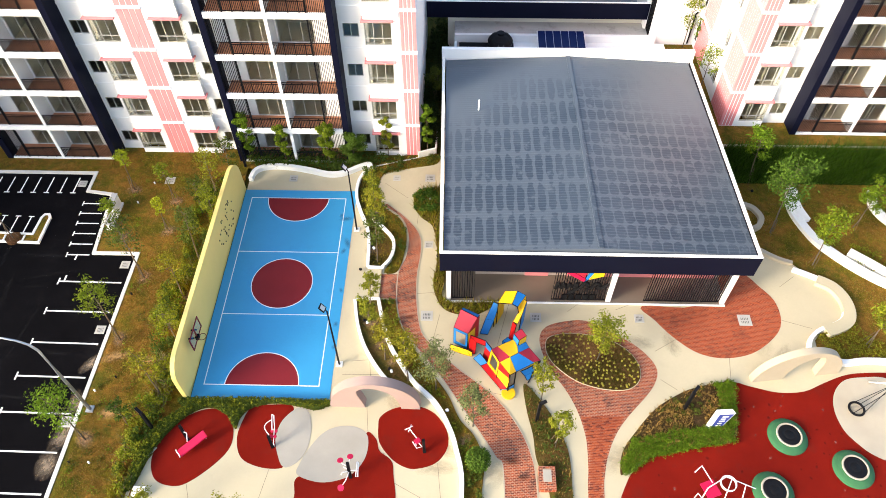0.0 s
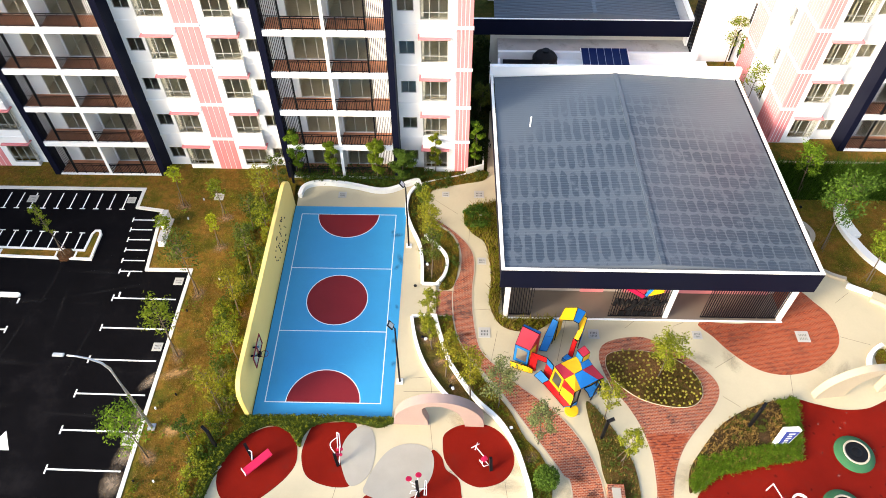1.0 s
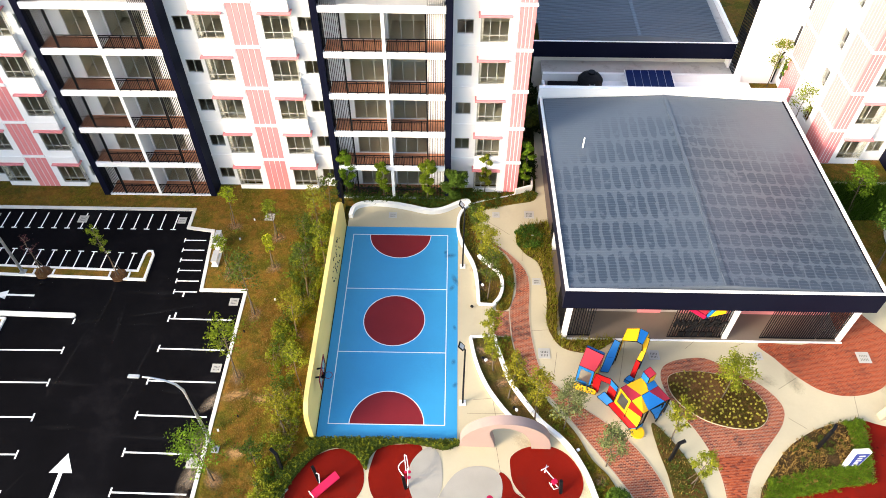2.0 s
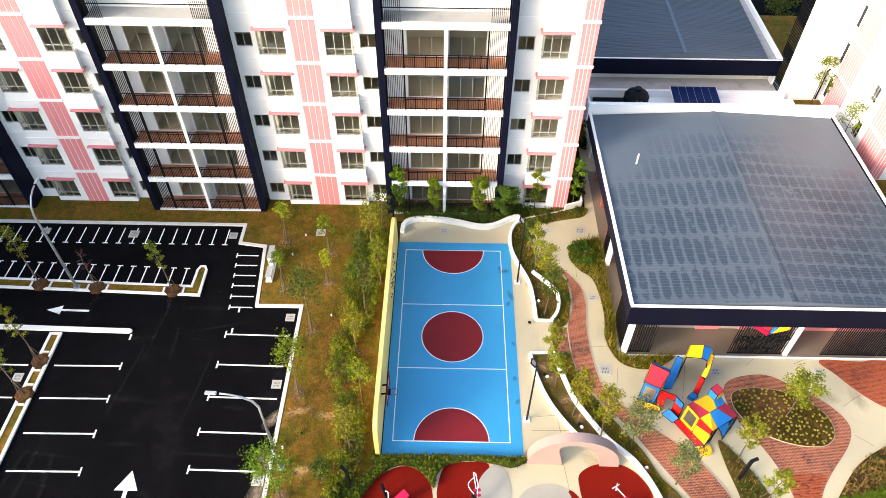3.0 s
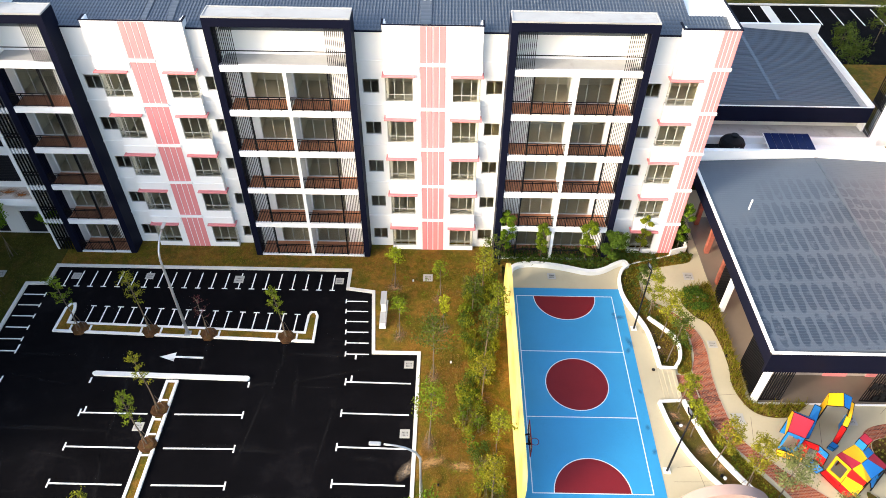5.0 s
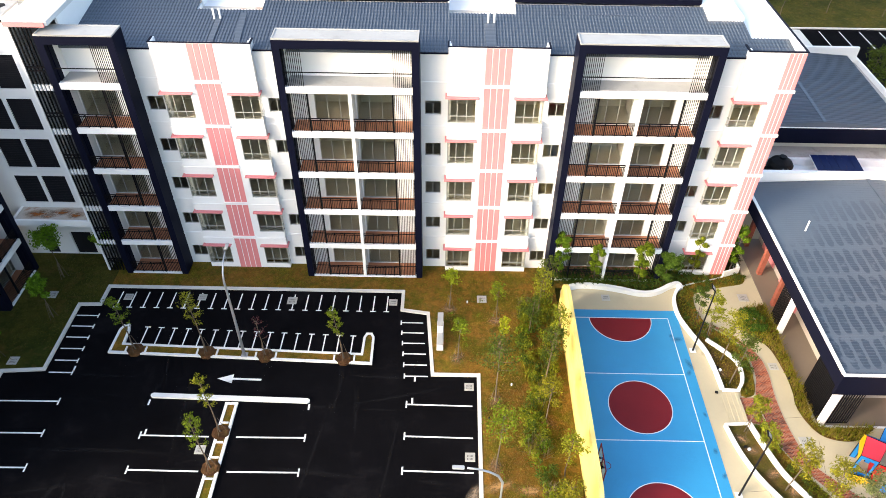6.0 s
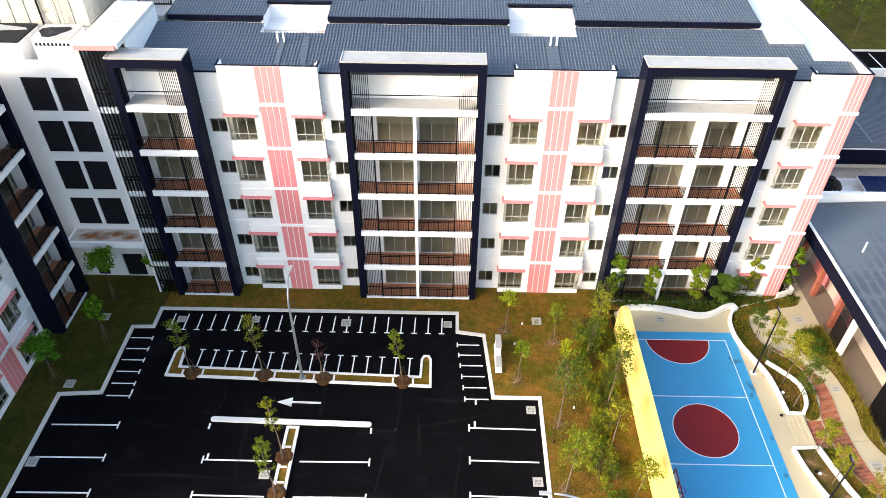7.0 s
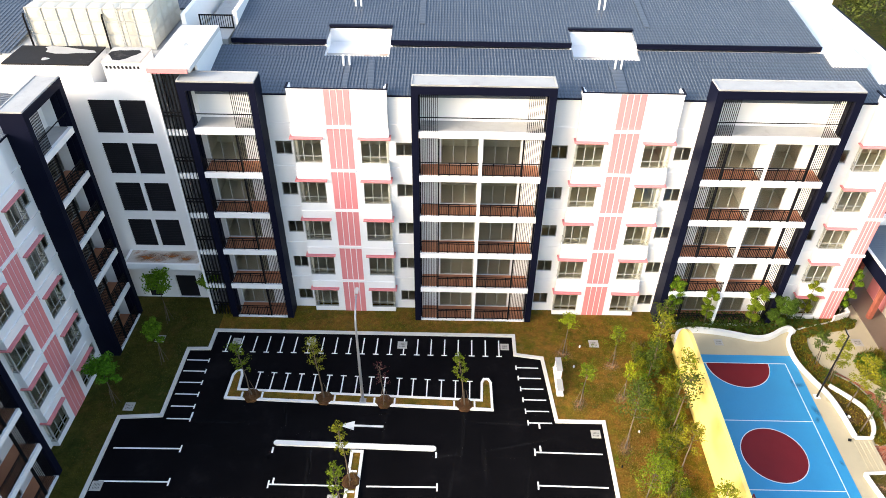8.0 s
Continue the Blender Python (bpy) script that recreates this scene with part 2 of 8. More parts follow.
MAGENTA = plain("magenta_plastic", (0.45, 0.008, 0.055), 0.5, 0.08, bump=0, spec=0.2)
PIPEWHITE = plain("white_tube", (0.78, 0.78, 0.78), 0.35, 0.05, bump=0)
TANKCREAM = plain("tank_panel", (0.52, 0.50, 0.43), 0.6, 0.06, 0.6, 3.0, stain=(0.42, 0.39, 0.32), stain_amt=0.3)
TANKBLACK = plain("black_plastic", (0.006, 0.006, 0.007), 0.5, 0.1, bump=0, spec=0.12)
SOLAR = plain("solar_cell", (0.005, 0.012, 0.065), 0.3, 0.1, 1.0, 8.0, bump=0, spec=0.15)
LAMPGLASS = plain("lamp_lens", (0.5, 0.5, 0.49), 0.25, 0.03, bump=0)
SIGNBLUE = plain("sign_blue", (0.02, 0.035, 0.19), 0.4, 0.05, bump=0)
HILL = leafy("hill_leaf", (0.075, 0.095, 0.02))


def glass(name, c, rough=0.03):
    m, nt, b = nodes_of(name)
    b.inputs["Base Color"].default_value = (*c, 1)
    b.inputs["Transmission Weight"].default_value = 1.0
    b.inputs["Roughness"].default_value, b.inputs["IOR"].default_value = rough, 1.45
    return m


GLASS = glass("tinted_glass", (0.85, 0.84, 0.76))

def stain_paint(name, c, most=0.8, scale=3.0):
    """Loose dirt or wear: dense in the middle of its patch, thinning out unevenly towards the rim."""
    m, nt, b = nodes_of(name)
    tc = nt.nodes.new("ShaderNodeTexCoord").outputs["Object"]
    ln = nt.nodes.new("ShaderNodeVectorMath")
    ln.operation = "LENGTH"
    nt.links.new(tc, ln.inputs[0])
    fall = add(nt, "ShaderNodeMapRange")
    fall.inputs[1].default_value, fall.inputs[2].default_value = 1.0, 0.1
    nt.links.new(ln.outputs["Value"], fall.inputs[0])
    n = noise_fac(nt, tc, scale, 9.0, 0.25, 0.75, 0.75)
    k = nt.nodes.new("ShaderNodeMath")
    k.operation = "MULTIPLY"
    nt.links.new(fall.outputs[0], k.inputs[0])
    nt.links.new(n, k.inputs[1])
    r = add(nt, "ShaderNodeMapRange")
    r.inputs[1].default_value, r.inputs[2].default_value, r.inputs[4].default_value = 0.08, 0.5, most
    nt.links.new(k.outputs[0], r.inputs[0])
    b.inputs["Base Color"].default_value = (*c, 1)
    b.inputs["Roughness"].default_value = 0.95
    b.inputs["Specular IOR Level"].default_value = 0.1
    t = nt.nodes.new("ShaderNodeBsdfTransparent")
    mx = nt.nodes.new("ShaderNodeMixShader")
    nt.links.new(r.outputs[0], mx.inputs[0])
    nt.links.new(t.outputs[0], mx.inputs[1])
    nt.links.new(b.outputs[0], mx.inputs[2])
    nt.links.new(mx.outputs[0], nt.nodes["Material Output"].inputs[0])
    return m


DUST = stain_paint("pale_dust", (0.24, 0.185, 0.13), 0.75)
SAND = stain_paint("loose_sand", (0.40, 0.23, 0.09), 0.95)
BAREEARTH = stain_paint("trodden_earth", (0.27, 0.16, 0.08), 0.8)
RUSTPATCH = stain_paint("rust_run", (0.30, 0.11, 0.03), 0.9, 2.0)
SOOT = stain_paint("soot", (0.05, 0.018, 0.013), 0.6, 14.0)
SCUFF = stain_paint("court_scuff", (0.06, 0.06, 0.07), 0.45, 5.0)
WORN = stain_paint("worn_asphalt", (0.020, 0.019, 0.020), 0.27, 2.0)
RUBDUST = stain_paint("rubber_dust", (0.34, 0.13, 0.10), 0.5, 4.0)
RUBDARK = stain_paint("rubber_grime", (0.05, 0.012, 0.01), 0.5, 6.0)
FADED = stain_paint("faded_paving", (0.36, 0.30, 0.20), 0.3, 2.5)

# ---- mesh helpers ----
def fin(name, bm, material, smooth=False):
    bmesh.ops.recalc_face_normals(bm, faces=bm.faces)
    me = bpy.data.meshes.new(name)
    bm.to_mesh(me)
    bm.free()
    for m in (material if isinstance(material, (list, tuple)) else [material]):
        me.materials.append(m)
    if smooth:
        for p in me.polygons:
            p.use_smooth = True
    return me


def part(name, bm, material, parent, label="", smooth=False):
    ob = new(name, fin(name, bm, material, smooth))
    ob.parent = parent
    return tagged(ob, label)


def lay(name, mesh, parent, m=None, label=""):
    """One more object on a shared mesh."""
    ob = new(name, mesh)
    ob.parent = parent
    if m is not None:
        ob.matrix_basis = m
    return tagged(ob, label)


def thing(name, bm, material, label, category, group="", kind="", m=None, smooth=False):
    ob = new(name, fin(name, bm, material, smooth))
    if m is not None:
        ob.matrix_basis = m
    return tagged(ob, label, category, group, kind)


def base(name, label, category, m=None, group="", kind=""):
    ob = new(name)
    if m is not None:
        ob.matrix_basis = m
    return tagged(ob, label, category, group, kind)


def box(bm, x0, x1, y0, y1, z0, z1, mat=0):
    vs = [bm.verts.new((x, y, z)) for z in (z0, z1) for y in (y0, y1) for x in (x0, x1)]
    for f in ((0, 1, 3, 2), (4, 6, 7, 5), (0, 4, 5, 1), (2, 3, 7, 6), (0, 2, 6, 4), (1, 5, 7, 3)):
        bm.faces.new([vs[i] for i in f]).material_index = mat
    return vs


def obox(bm, m, sx, sy, sz, mat=0):
    """A box of that size round the pose m."""
    vs = box(bm, -sx / 2, sx / 2, -sy / 2, sy / 2, -sz / 2, sz / 2, mat)
    for v in vs:
        v.co = m @ v.co
    return vs


def beam(bm, a, b, w, h=None, mat=0):
    """A square bar from a to b."""
    a, b = Vector(a), Vector(b)
    m = Matrix.Translation((a + b) / 2) @ (b - a).to_track_quat("Z", "Y").to_matrix().to_4x4()
    return obox(bm, m, w, h or w, (b - a).length, mat)


def tube(bm, pts, radii, sides=8, mat=0, cap=True):
    """A round tube through the points."""
    pts = [Vector(p) for p in pts]
    if not isinstance(radii, (list, tuple)):
        radii = [radii] * len(pts)
    rings = []
    for i, p in enumerate(pts):
        d = (pts[min(i + 1, len(pts) - 1)] - pts[max(i - 1, 0)]).normalized()
        q = d.to_track_quat("Z", "Y")
        rings.append([bm.verts.new(p + q @ Vector((radii[i] * math.cos(2 * math.pi * k / sides), radii[i] * math.sin(2 * math.pi * k / sides), 0))) for k in range(sides)])
    for r0, r1 in zip(rings, rings[1:]):
        for k in range(sides):
            bm.faces.new((r0[k], r0[(k + 1) % sides], r1[(k + 1) % sides], r1[k])).material_index = mat
    if cap:
        bm.faces.new(rings[0]).material_index = mat
        bm.faces.new(rings[-1]).material_index = mat
    return rings


def prism(bm, outline, z0, z1, mat=0):
    lo = [bm.verts.new((x, y, z0)) for x, y in outline]
    hi = [bm.verts.new((x, y, z1)) for x, y in outline]
    n = len(outline)
    bm.faces.new(hi).material_index = mat
    bm.faces.new(lo[::-1]).material_index = mat
    for i in range(n):
        bm.faces.new((lo[i], lo[(i + 1) % n], hi[(i + 1) % n], hi[i])).material_index = mat


def spl(pts, closed=True, k=6):
    """A smooth line through a few control points."""
    n, out = len(pts), []
    for i in range(n if closed else n - 1):
        p = [Vector(pts[j % n] if closed else pts[min(max(j, 0), n - 1)]) for j in (i - 1, i, i + 1, i + 2)]
        for s in range(k):
            t = s / k
            out.append(tuple(0.5 * ((2 * p[1]) + (p[2] - p[0]) * t + (2 * p[0] - 5 * p[1] + 4 * p[2] - p[3]) * t * t + (3 * p[1] - p[0] - 3 * p[2] + p[3]) * t ** 3)))
    if not closed:
        out.append(tuple(pts[-1]))
    return out


def ellipse(cx, cy, a, b, turn=0.0, n=40, wob=0.0):
    out, c, s = [], math.cos(radians(turn)), math.sin(radians(turn))
    for i in range(n):
        t = 2 * math.pi * i / n
        r = 1 + wob * math.sin(3 * t + 1)
        x, y = a * r * math.cos(t), b * r * math.sin(t)
        out.append((cx + c * x - s * y, cy + s * x + c * y))
    return out


def strip(bm, pts, width, z0, z1, closed=False, mat=0, round_ends=False):
    """A kerb or low wall of that width along a line."""
    pts = [Vector(p) for p in pts]
    n, sides = len(pts), []
    for i, p in enumerate(pts):
        a = pts[i - 1] if (i or closed) else None
        b = pts[(i + 1) % n] if (i < n - 1 or closed) else None
        d0 = (p - a).normalized() if a is not None else (b - p).normalized()
        d1 = (b - p).normalized() if b is not None else d0
        nrm = Vector((-(d0 + d1).y, (d0 + d1).x))
        nrm = nrm.normalized() if nrm.length > 1e-6 else Vector((-d0.y, d0.x))
        k = width / 2 / max(0.4, nrm.dot(Vector((-d0.y, d0.x))))
        sides.append((p + nrm * k, p - nrm * k))
    vs = [[bm.verts.new((q.x, q.y, z)) for q, z in ((l, z0), (l, z1), (r, z1), (r, z0))] for l, r in sides]
    for i in range(n if closed else n - 1):
        a, b = vs[i], vs[(i + 1) % n]
        for j in range(4):
            bm.faces.new((a[j], b[j], b[(j + 1) % 4], a[(j + 1) % 4])).material_index = mat
    if not closed:
        bm.faces.new(vs[0]).material_index = mat
        bm.faces.new(vs[-1]).material_index = mat


def wall_grid(bm, u0, u1, z0, z1, w0, w1, holes, mat=0, side=False):
    """A wall with openings (ua, ub, za, zb), as one connected mesh; side: it runs along y and w is x."""
    holes = [(max(h[0], u0), min(h[1], u1), max(h[2], z0), min(h[3], z1)) for h in holes]
    us = sorted({round(v, 4) for v in (u0, u1, *[h[0] for h in holes], *[h[1] for h in holes])})
    zs = sorted({round(v, 4) for v in (z0, z1, *[h[2] for h in holes], *[h[3] for h in holes])})
    nu, nz = len(us) - 1, len(zs) - 1

    def solid(i, j):
        if not (0 <= i < nu and 0 <= j < nz):
            return False
        cu, cz = (us[i] + us[i + 1]) / 2, (zs[j] + zs[j + 1]) / 2
        return not any(h[0] < cu < h[1] and h[2] < cz < h[3] for h in holes)

    cache = {}

    def v(i, j, k):
        if (i, j, k) not in cache:
            w = w1 if k else w0
            cache[i, j, k] = bm.verts.new((w, us[i], zs[j]) if side else (us[i], w, zs[j]))
        return cache[i, j, k]

    for i in range(nu):
        for j in range(nz):
            if not solid(i, j):
                continue
            for k in (0, 1):
                bm.faces.new((v(i, j, k), v(i + 1, j, k), v(i + 1, j + 1, k), v(i, j + 1, k))).material_index = mat
            for di, dj, p, q in ((-1, 0, (i, j), (i, j + 1)), (1, 0, (i + 1, j), (i + 1, j + 1)), (0, -1, (i, j), (i + 1, j)), (0, 1, (i, j + 1), (i + 1, j + 1))):
                if not solid(i + di, j + dj):
                    bm.faces.new((v(*p, 0), v(*q, 0), v(*q, 1), v(*p, 1))).material_index = mat


DISC = {}


def stain(mat, x, y, z, a, b_, turn, parent, name="stain"):
    """A thin patch of dirt on a surface, as wide as its two half axes."""
    if mat.name not in DISC:
        d = bmesh.new()
        d.faces.new([d.verts.new((math.cos(2 * math.pi * k / 28), math.sin(2 * math.pi * k / 28), 0)) for k in range(28)])
        DISC[mat.name] = fin("stain", d, mat)
    return lay(name, DISC[mat.name], parent, pose(x, y, z, 0, 0, turn) @ Matrix.Diagonal((a, b_, 1, 1)))


def pt_in(poly, x, y):
    inside = False
    for (x0, y0), (x1, y1) in zip(poly, poly[1:] + poly[:1]):
        if (y0 > y) != (y1 > y) and x < (x1 - x0) * (y - y0) / (y1 - y0) + x0:
            inside = not inside
    return inside

# ---- ground, car park, paving ----
bm = bmesh.new()
bmesh.ops.create_grid(bm, x_segments=40, y_segments=40, size=1500)
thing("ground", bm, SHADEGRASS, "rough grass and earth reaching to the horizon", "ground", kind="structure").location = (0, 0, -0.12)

LOT = [(-54.0, -20), (-54.05, 29.75), (-51.25, 29.95), (-51.25, 36.05), (-49.7, 36.1), (-49.68, 38.0), (-27.08, 37.98), (-27.08, 36.05), (-25.12, 35.75), (-24.65, 30.1), (-21.5, 30.1), (-21.68, -20)]
bm = bmesh.new()
prism(bm, LOT, -0.11, 0.0)
thing("road", bm, ASPHALT, "fresh black asphalt of the car park", "car park", kind="structure")
bm = bmesh.new()
strip(bm, [(x, y) for x, y in LOT], 0.24, -0.1, 0.13)
thing("kerb", bm, KERB, "pale concrete kerb round the car park", "kerb", kind="structure")

# lawns round the car park
bm = bmesh.new()
prism(bm, [(-49.57, 38.1), (-26.95, 38.1), (-26.95, 36.17), (-25.0, 35.86), (-24.53, 30.22), (-21.37, 30.22), (-21.56, -20), (-15.4, -20), (-15.4, 38.8), (-3.5, 39.2), (-3.5, 41.5), (-49.57, 41.5)], -0.11, 0.09)
thing("lawn", bm, GRASS, "patchy brown and green lawn with weeds", "lawn", kind="structure")
# this lawn gets the grass colour that already holds the shade
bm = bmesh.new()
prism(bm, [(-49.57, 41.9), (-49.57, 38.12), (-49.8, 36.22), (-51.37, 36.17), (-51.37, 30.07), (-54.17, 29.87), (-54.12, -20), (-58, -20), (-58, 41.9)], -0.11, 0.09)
thing("lawn", bm, SHADEGRASS, "mown lawn between the flats and the car park, coloured as in shade", "lawn", kind="structure")

# concrete of the garden, brick and rubber surfaces laid in it
G = 0.10
bm = bmesh.new()
prism(bm, [(-17.2, 8), (-16.95, 13.5), (-16.7, 14.9), (-16.1, 15.9), (-15.4, 17.0), (-15.0, 18.9), (-15.0, 38.4), (-13.2, 38.75), (-11, 38.5), (-9.1, 38.0), (-7.5, 38.25), (-6.2, 39.0), (-4.4, 39.3), (-0.4, 40.4), (0.0, 48.5), (20.5, 48.5), (21.5, 32.5), (23.3, 30.9), (24.3, 30.2), (25.9, 28.5), (26.85, 27.8), (27.1, 26.7), (27.2, 25.5), (29, 24), (34, 23), (34, 8)], -0.11, G)
pave = thing("pavement", bm, CONCRETE, "pale cream concrete garden paving", "pavement", kind="structure")


BRICKS = []


def surface(name, outline, mat, label, category="paving", top=G + 0.015):
    if mat is BRICK:
        BRICKS.append([tuple(p) for p in outline])
    b2 = bmesh.new()
    prism(b2, outline, G - 0.05, top)
    return thing(name, b2, mat, label, category, kind="structure")


# brick walk winding past the hall
wa = [(-4.5, 35.0), (-3.1, 33.8), (-2.5, 32.2), (-2.55, 30.3), (-3.0, 28.8), (-2.97, 26.5), (-2.6, 24.7), (-1.8, 23.3), (0.05, 20.9), (1.35, 18.9), (2.55, 17.1), (3.4, 15.7), (3.8, 14.8), (3.75, 9)]
wb = [(-4.2, 35.2), (-2.7, 33.8), (-1.7, 32.3), (-1.5, 30.7), (-1.68, 28.7), (-1.65, 26.8), (-1.38, 24.7), (-0.95, 23.6), (0.26, 22.3), (1.2, 21.4), (3.25, 19.7), (4.55, 18.0), (5.35, 16.2), (5.65, 14.2), (5.6, 9)]
surface("brick_path", spl(wa, False) + spl(wb, False)[::-1], BRICK, "winding red brick footpath with darker worn patches")
surface("brick_path", [(-4.15, 28.62), (-2.9, 28.64), (-3.0, 26.57), (-4.15, 26.62)], BRICK, "small red brick landing beside the footpath", top=G + 0.011)
# brick loop round the oval bed, running down as a path
loop = [(9.5, 25.1), (10.9, 24.35), (12.3, 23.45), (13.2, 22.5), (13.6, 21.55), (13.3, 20.6), (12.6, 19.7), (11.55, 18.6), (10.65, 17.5), (10.0, 16.3), (9.6, 15.1), (9.35, 13.5), (9.3, 9), (8.4, 9), (8.45, 13.5), (8.62, 15.1), (8.7, 16.7), (8.55, 17.9), (8.25, 19.0), (7.7, 20.2), (6.9, 21.5), (6.4, 23.3), (6.7, 24.4), (7.8, 24.95)]
loop_path = surface("brick_path", spl(loop, True, 4), BRICK, "red brick path looping round an oval planting bed")
surface("brick_paving", spl([(13.4, 26.35), (14.1, 25.2), (15.0, 24.0), (16.1, 23.0), (17.2, 22.55), (18.4, 22.5), (19.8, 22.85), (21.0, 23.6), (22.0, 24.6), (22.4, 25.7), (22.3, 27.0), (21.6, 28.1), (20.6, 29.2), (18, 29.2), (17, 26.45)], True, 4), TERRACEBRICK, "rounded red brick terrace in front of the hall")

# rubber fitness circles
surface("rubber_patch", spl([(-16.35, 15.2), (-15.9, 14.1), (-15.0, 13.7), (-14.0, 13.85), (-12.6, 15.05), (-11.95, 16.2), (-12.2, 17.6), (-13.0, 18.3), (-14.1, 18.3), (-15.3, 17.6), (-16.1, 16.5)]), RUBBER, "oval red rubber safety patch")
surface("rubber_patch", spl([(-11.2, 18.5), (-10.0, 18.72), (-8.7, 18.6), (-8.9, 17.2), (-9.0, 15.8), (-8.7, 14.9), (-9.9, 14.82), (-11.2, 15.35), (-11.7, 16.5), (-11.6, 17.6)]), RUBBER, "red rubber safety patch", top=G + 0.012)
surface("rubber_patch", spl([(-8.4, 18.55), (-9.2, 17.75), (-9.45, 16.7), (-9.2, 15.7), (-8.7, 14.88), (-7.95, 15.2), (-7.5, 16.05), (-7.45, 17.3), (-7.75, 18.3)]), GREYRUBBER, "speckled pale grey rubber patch", top=G + 0.018)
surface("rubber_patch", spl([(-7.85, 13.4), (-7.85, 14.3), (-6.5, 14.6), (-5.0, 15.2), (-4.4, 16.2), (-4.1, 17.1), (-3.55, 16.65), (-3.3, 15.95), (-2.6, 15.4), (-2.42, 14.6), (-2.4, 12.5), (-5, 11.5), (-7.6, 12.2)]), RUBBER, "red rubber safety patch", top=G + 0.012)
surface("rubber_patch", spl([(-7.85, 14.45), (-7.8, 15.15), (-7.3, 16.2), (-6.55, 17.1), (-5.55, 17.45), (-4.55, 17.3), (-4.05, 16.75), (-4.05, 15.75), (-4.45, 14.9), (-5.2, 14.3), (-6.5, 14.05)]), GREYRUBBER, "speckled pale grey rubber patch", top=G + 0.018)
surface("rubber_patch", spl([(-3.4, 18.1), (-2.55, 18.65), (-1.2, 18.78), (-0.15, 18.3), (0.55, 17.25), (0.6, 16.2), (-0.05, 15.3), (-1.2, 14.93), (-2.0, 15.1), (-2.7, 15.6), (-3.35, 16.45), (-3.5, 17.4)]), RUBBER, "round red rubber safety patch")
# red playground
PLAYRED = spl([(10.2, 12.5), (10.7, 14.4), (11.5, 15.35), (12.4, 15.95), (14, 16.6), (17.2, 17.0), (17.8, 18.7), (17.9, 20.72), (19.2, 20.5), (20.7, 20.15), (22.3, 20.25), (23.7, 20.85), (25.1, 21.4), (26.4, 21.6), (28.5, 21.6), (31, 21), (33, 18), (33, 10), (20, 8), (12, 9)], True, 4)
surface("rubber_playground", PLAYRED, RUBBER, "red rubber playground surface with worn spots")
surface("rubber_patch", spl([(27.7, 21.25), (26.3, 21.3), (25.0, 21.05), (24.1, 20.15), (23.75, 19.0), (23.9, 17.8), (24.4, 17.0), (25.1, 16.3), (26.2, 15.9), (28.5, 16.2), (30, 18), (29.5, 20.4)]), SANDRUBBER, "sand coloured rubber patch under a swing", top=G + 0.02)

# ---- sports court ----
court = base("sports_court", "blue sports court with maroon circles and white lines", "sports court", kind="structure")
CX0, CX1, CY0, CY1 = -15.05, -6.6, 18.95, 36.4
bm = bmesh.new()
box(bm, CX0, CX1, CY0, CY1, G - 0.05, G + 0.012)
part("court_floor", bm, BLUE, court)
LX0, LX1, LY0, LY1 = -14.45, -7.36, 20.0, 35.6
cx = (LX0 + LX1) / 2


def arc(cx, cy, r, a0, a1, n=36):
    return [(cx + r * math.cos(radians(a0 + (a1 - a0) * i / n)), cy + r * math.sin(radians(a0 + (a1 - a0) * i / n))) for i in range(n + 1)]


bm = bmesh.new()
prism(bm, arc(cx, 27.75, 2.08, 0, 350, 35), G, G + 0.016)
part("centre_circle", bm, MAROON, court)
for y, a0 in ((LY0, 0), (LY1, 180)):
    bm = bmesh.new()
    prism(bm, arc(cx, y, 2.28, a0, a0 + 180), G, G + 0.016)
    part("goal_area", bm, MAROON, court)
for pts, closed in (([(LX0, LY0), (LX1, LY0), (LX1, LY1), (LX0, LY1)], True), (arc(cx, 27.75, 2.08, 0, 350, 35), True), (arc(cx, LY0, 2.28, 0, 180), False), (arc(cx, LY1, 2.28, 180, 360), False),
                    ([(LX0, 30.44), (LX1, 30.44)], False), ([(LX0, 25.18), (LX1, 25.18)], False)):
    bm = bmesh.new()
    strip(bm, pts, 0.055, G, G + 0.02, closed)
    part("court_line", bm, COURTLINE, court)

for x, y, a, c_, tn in ((-7.15, 33.6, 0.62, 0.3, 10), (-7.5, 33.9, 0.3, 0.2, 80), (-6.78, 31.3, 0.28, 0.75, 20), (-7.0, 30.6, 0.22, 0.4, -30), (-6.8, 27.2, 0.16, 0.3, 15), (-6.85, 24.5, 0.2, 0.3, -10), (-6.75, 22.8, 0.3, 0.22, 60)):
    stain(SCUFF, x, y, G + 0.024, a, c_, tn, court, "scuff")

# yellow hitting wall
bm = bmesh.new()
prof = [(18.95, G - 0.1), (18.9, 1.6)] + [(20.2 - 1.3 * math.cos(radians(a)), 2.45 + 1.3 * math.sin(radians(a))) for a in range(0, 91, 15)]
prof += [(34.6 + 1.9 * math.sin(radians(a)), 1.85 + 1.9 * math.cos(radians(a))) for a in range(0, 91, 12)] + [(36.6, G - 0.1)]
lo = [bm.verts.new((-15.38, y, z)) for y, z in prof]
hi = [bm.verts.new((-15.12, y, z)) for y, z in prof]
bm.faces.new(lo), bm.faces.new(hi[::-1])
for i in range(len(prof)):
    bm.faces.new((lo[i], hi[i], hi[(i + 1) % len(prof)], lo[(i + 1) % len(prof)]))
ywall = thing("wall_court", bm, YELLOWWALL, "free-standing yellow rebound wall with rounded ends", "wall", kind="structure")

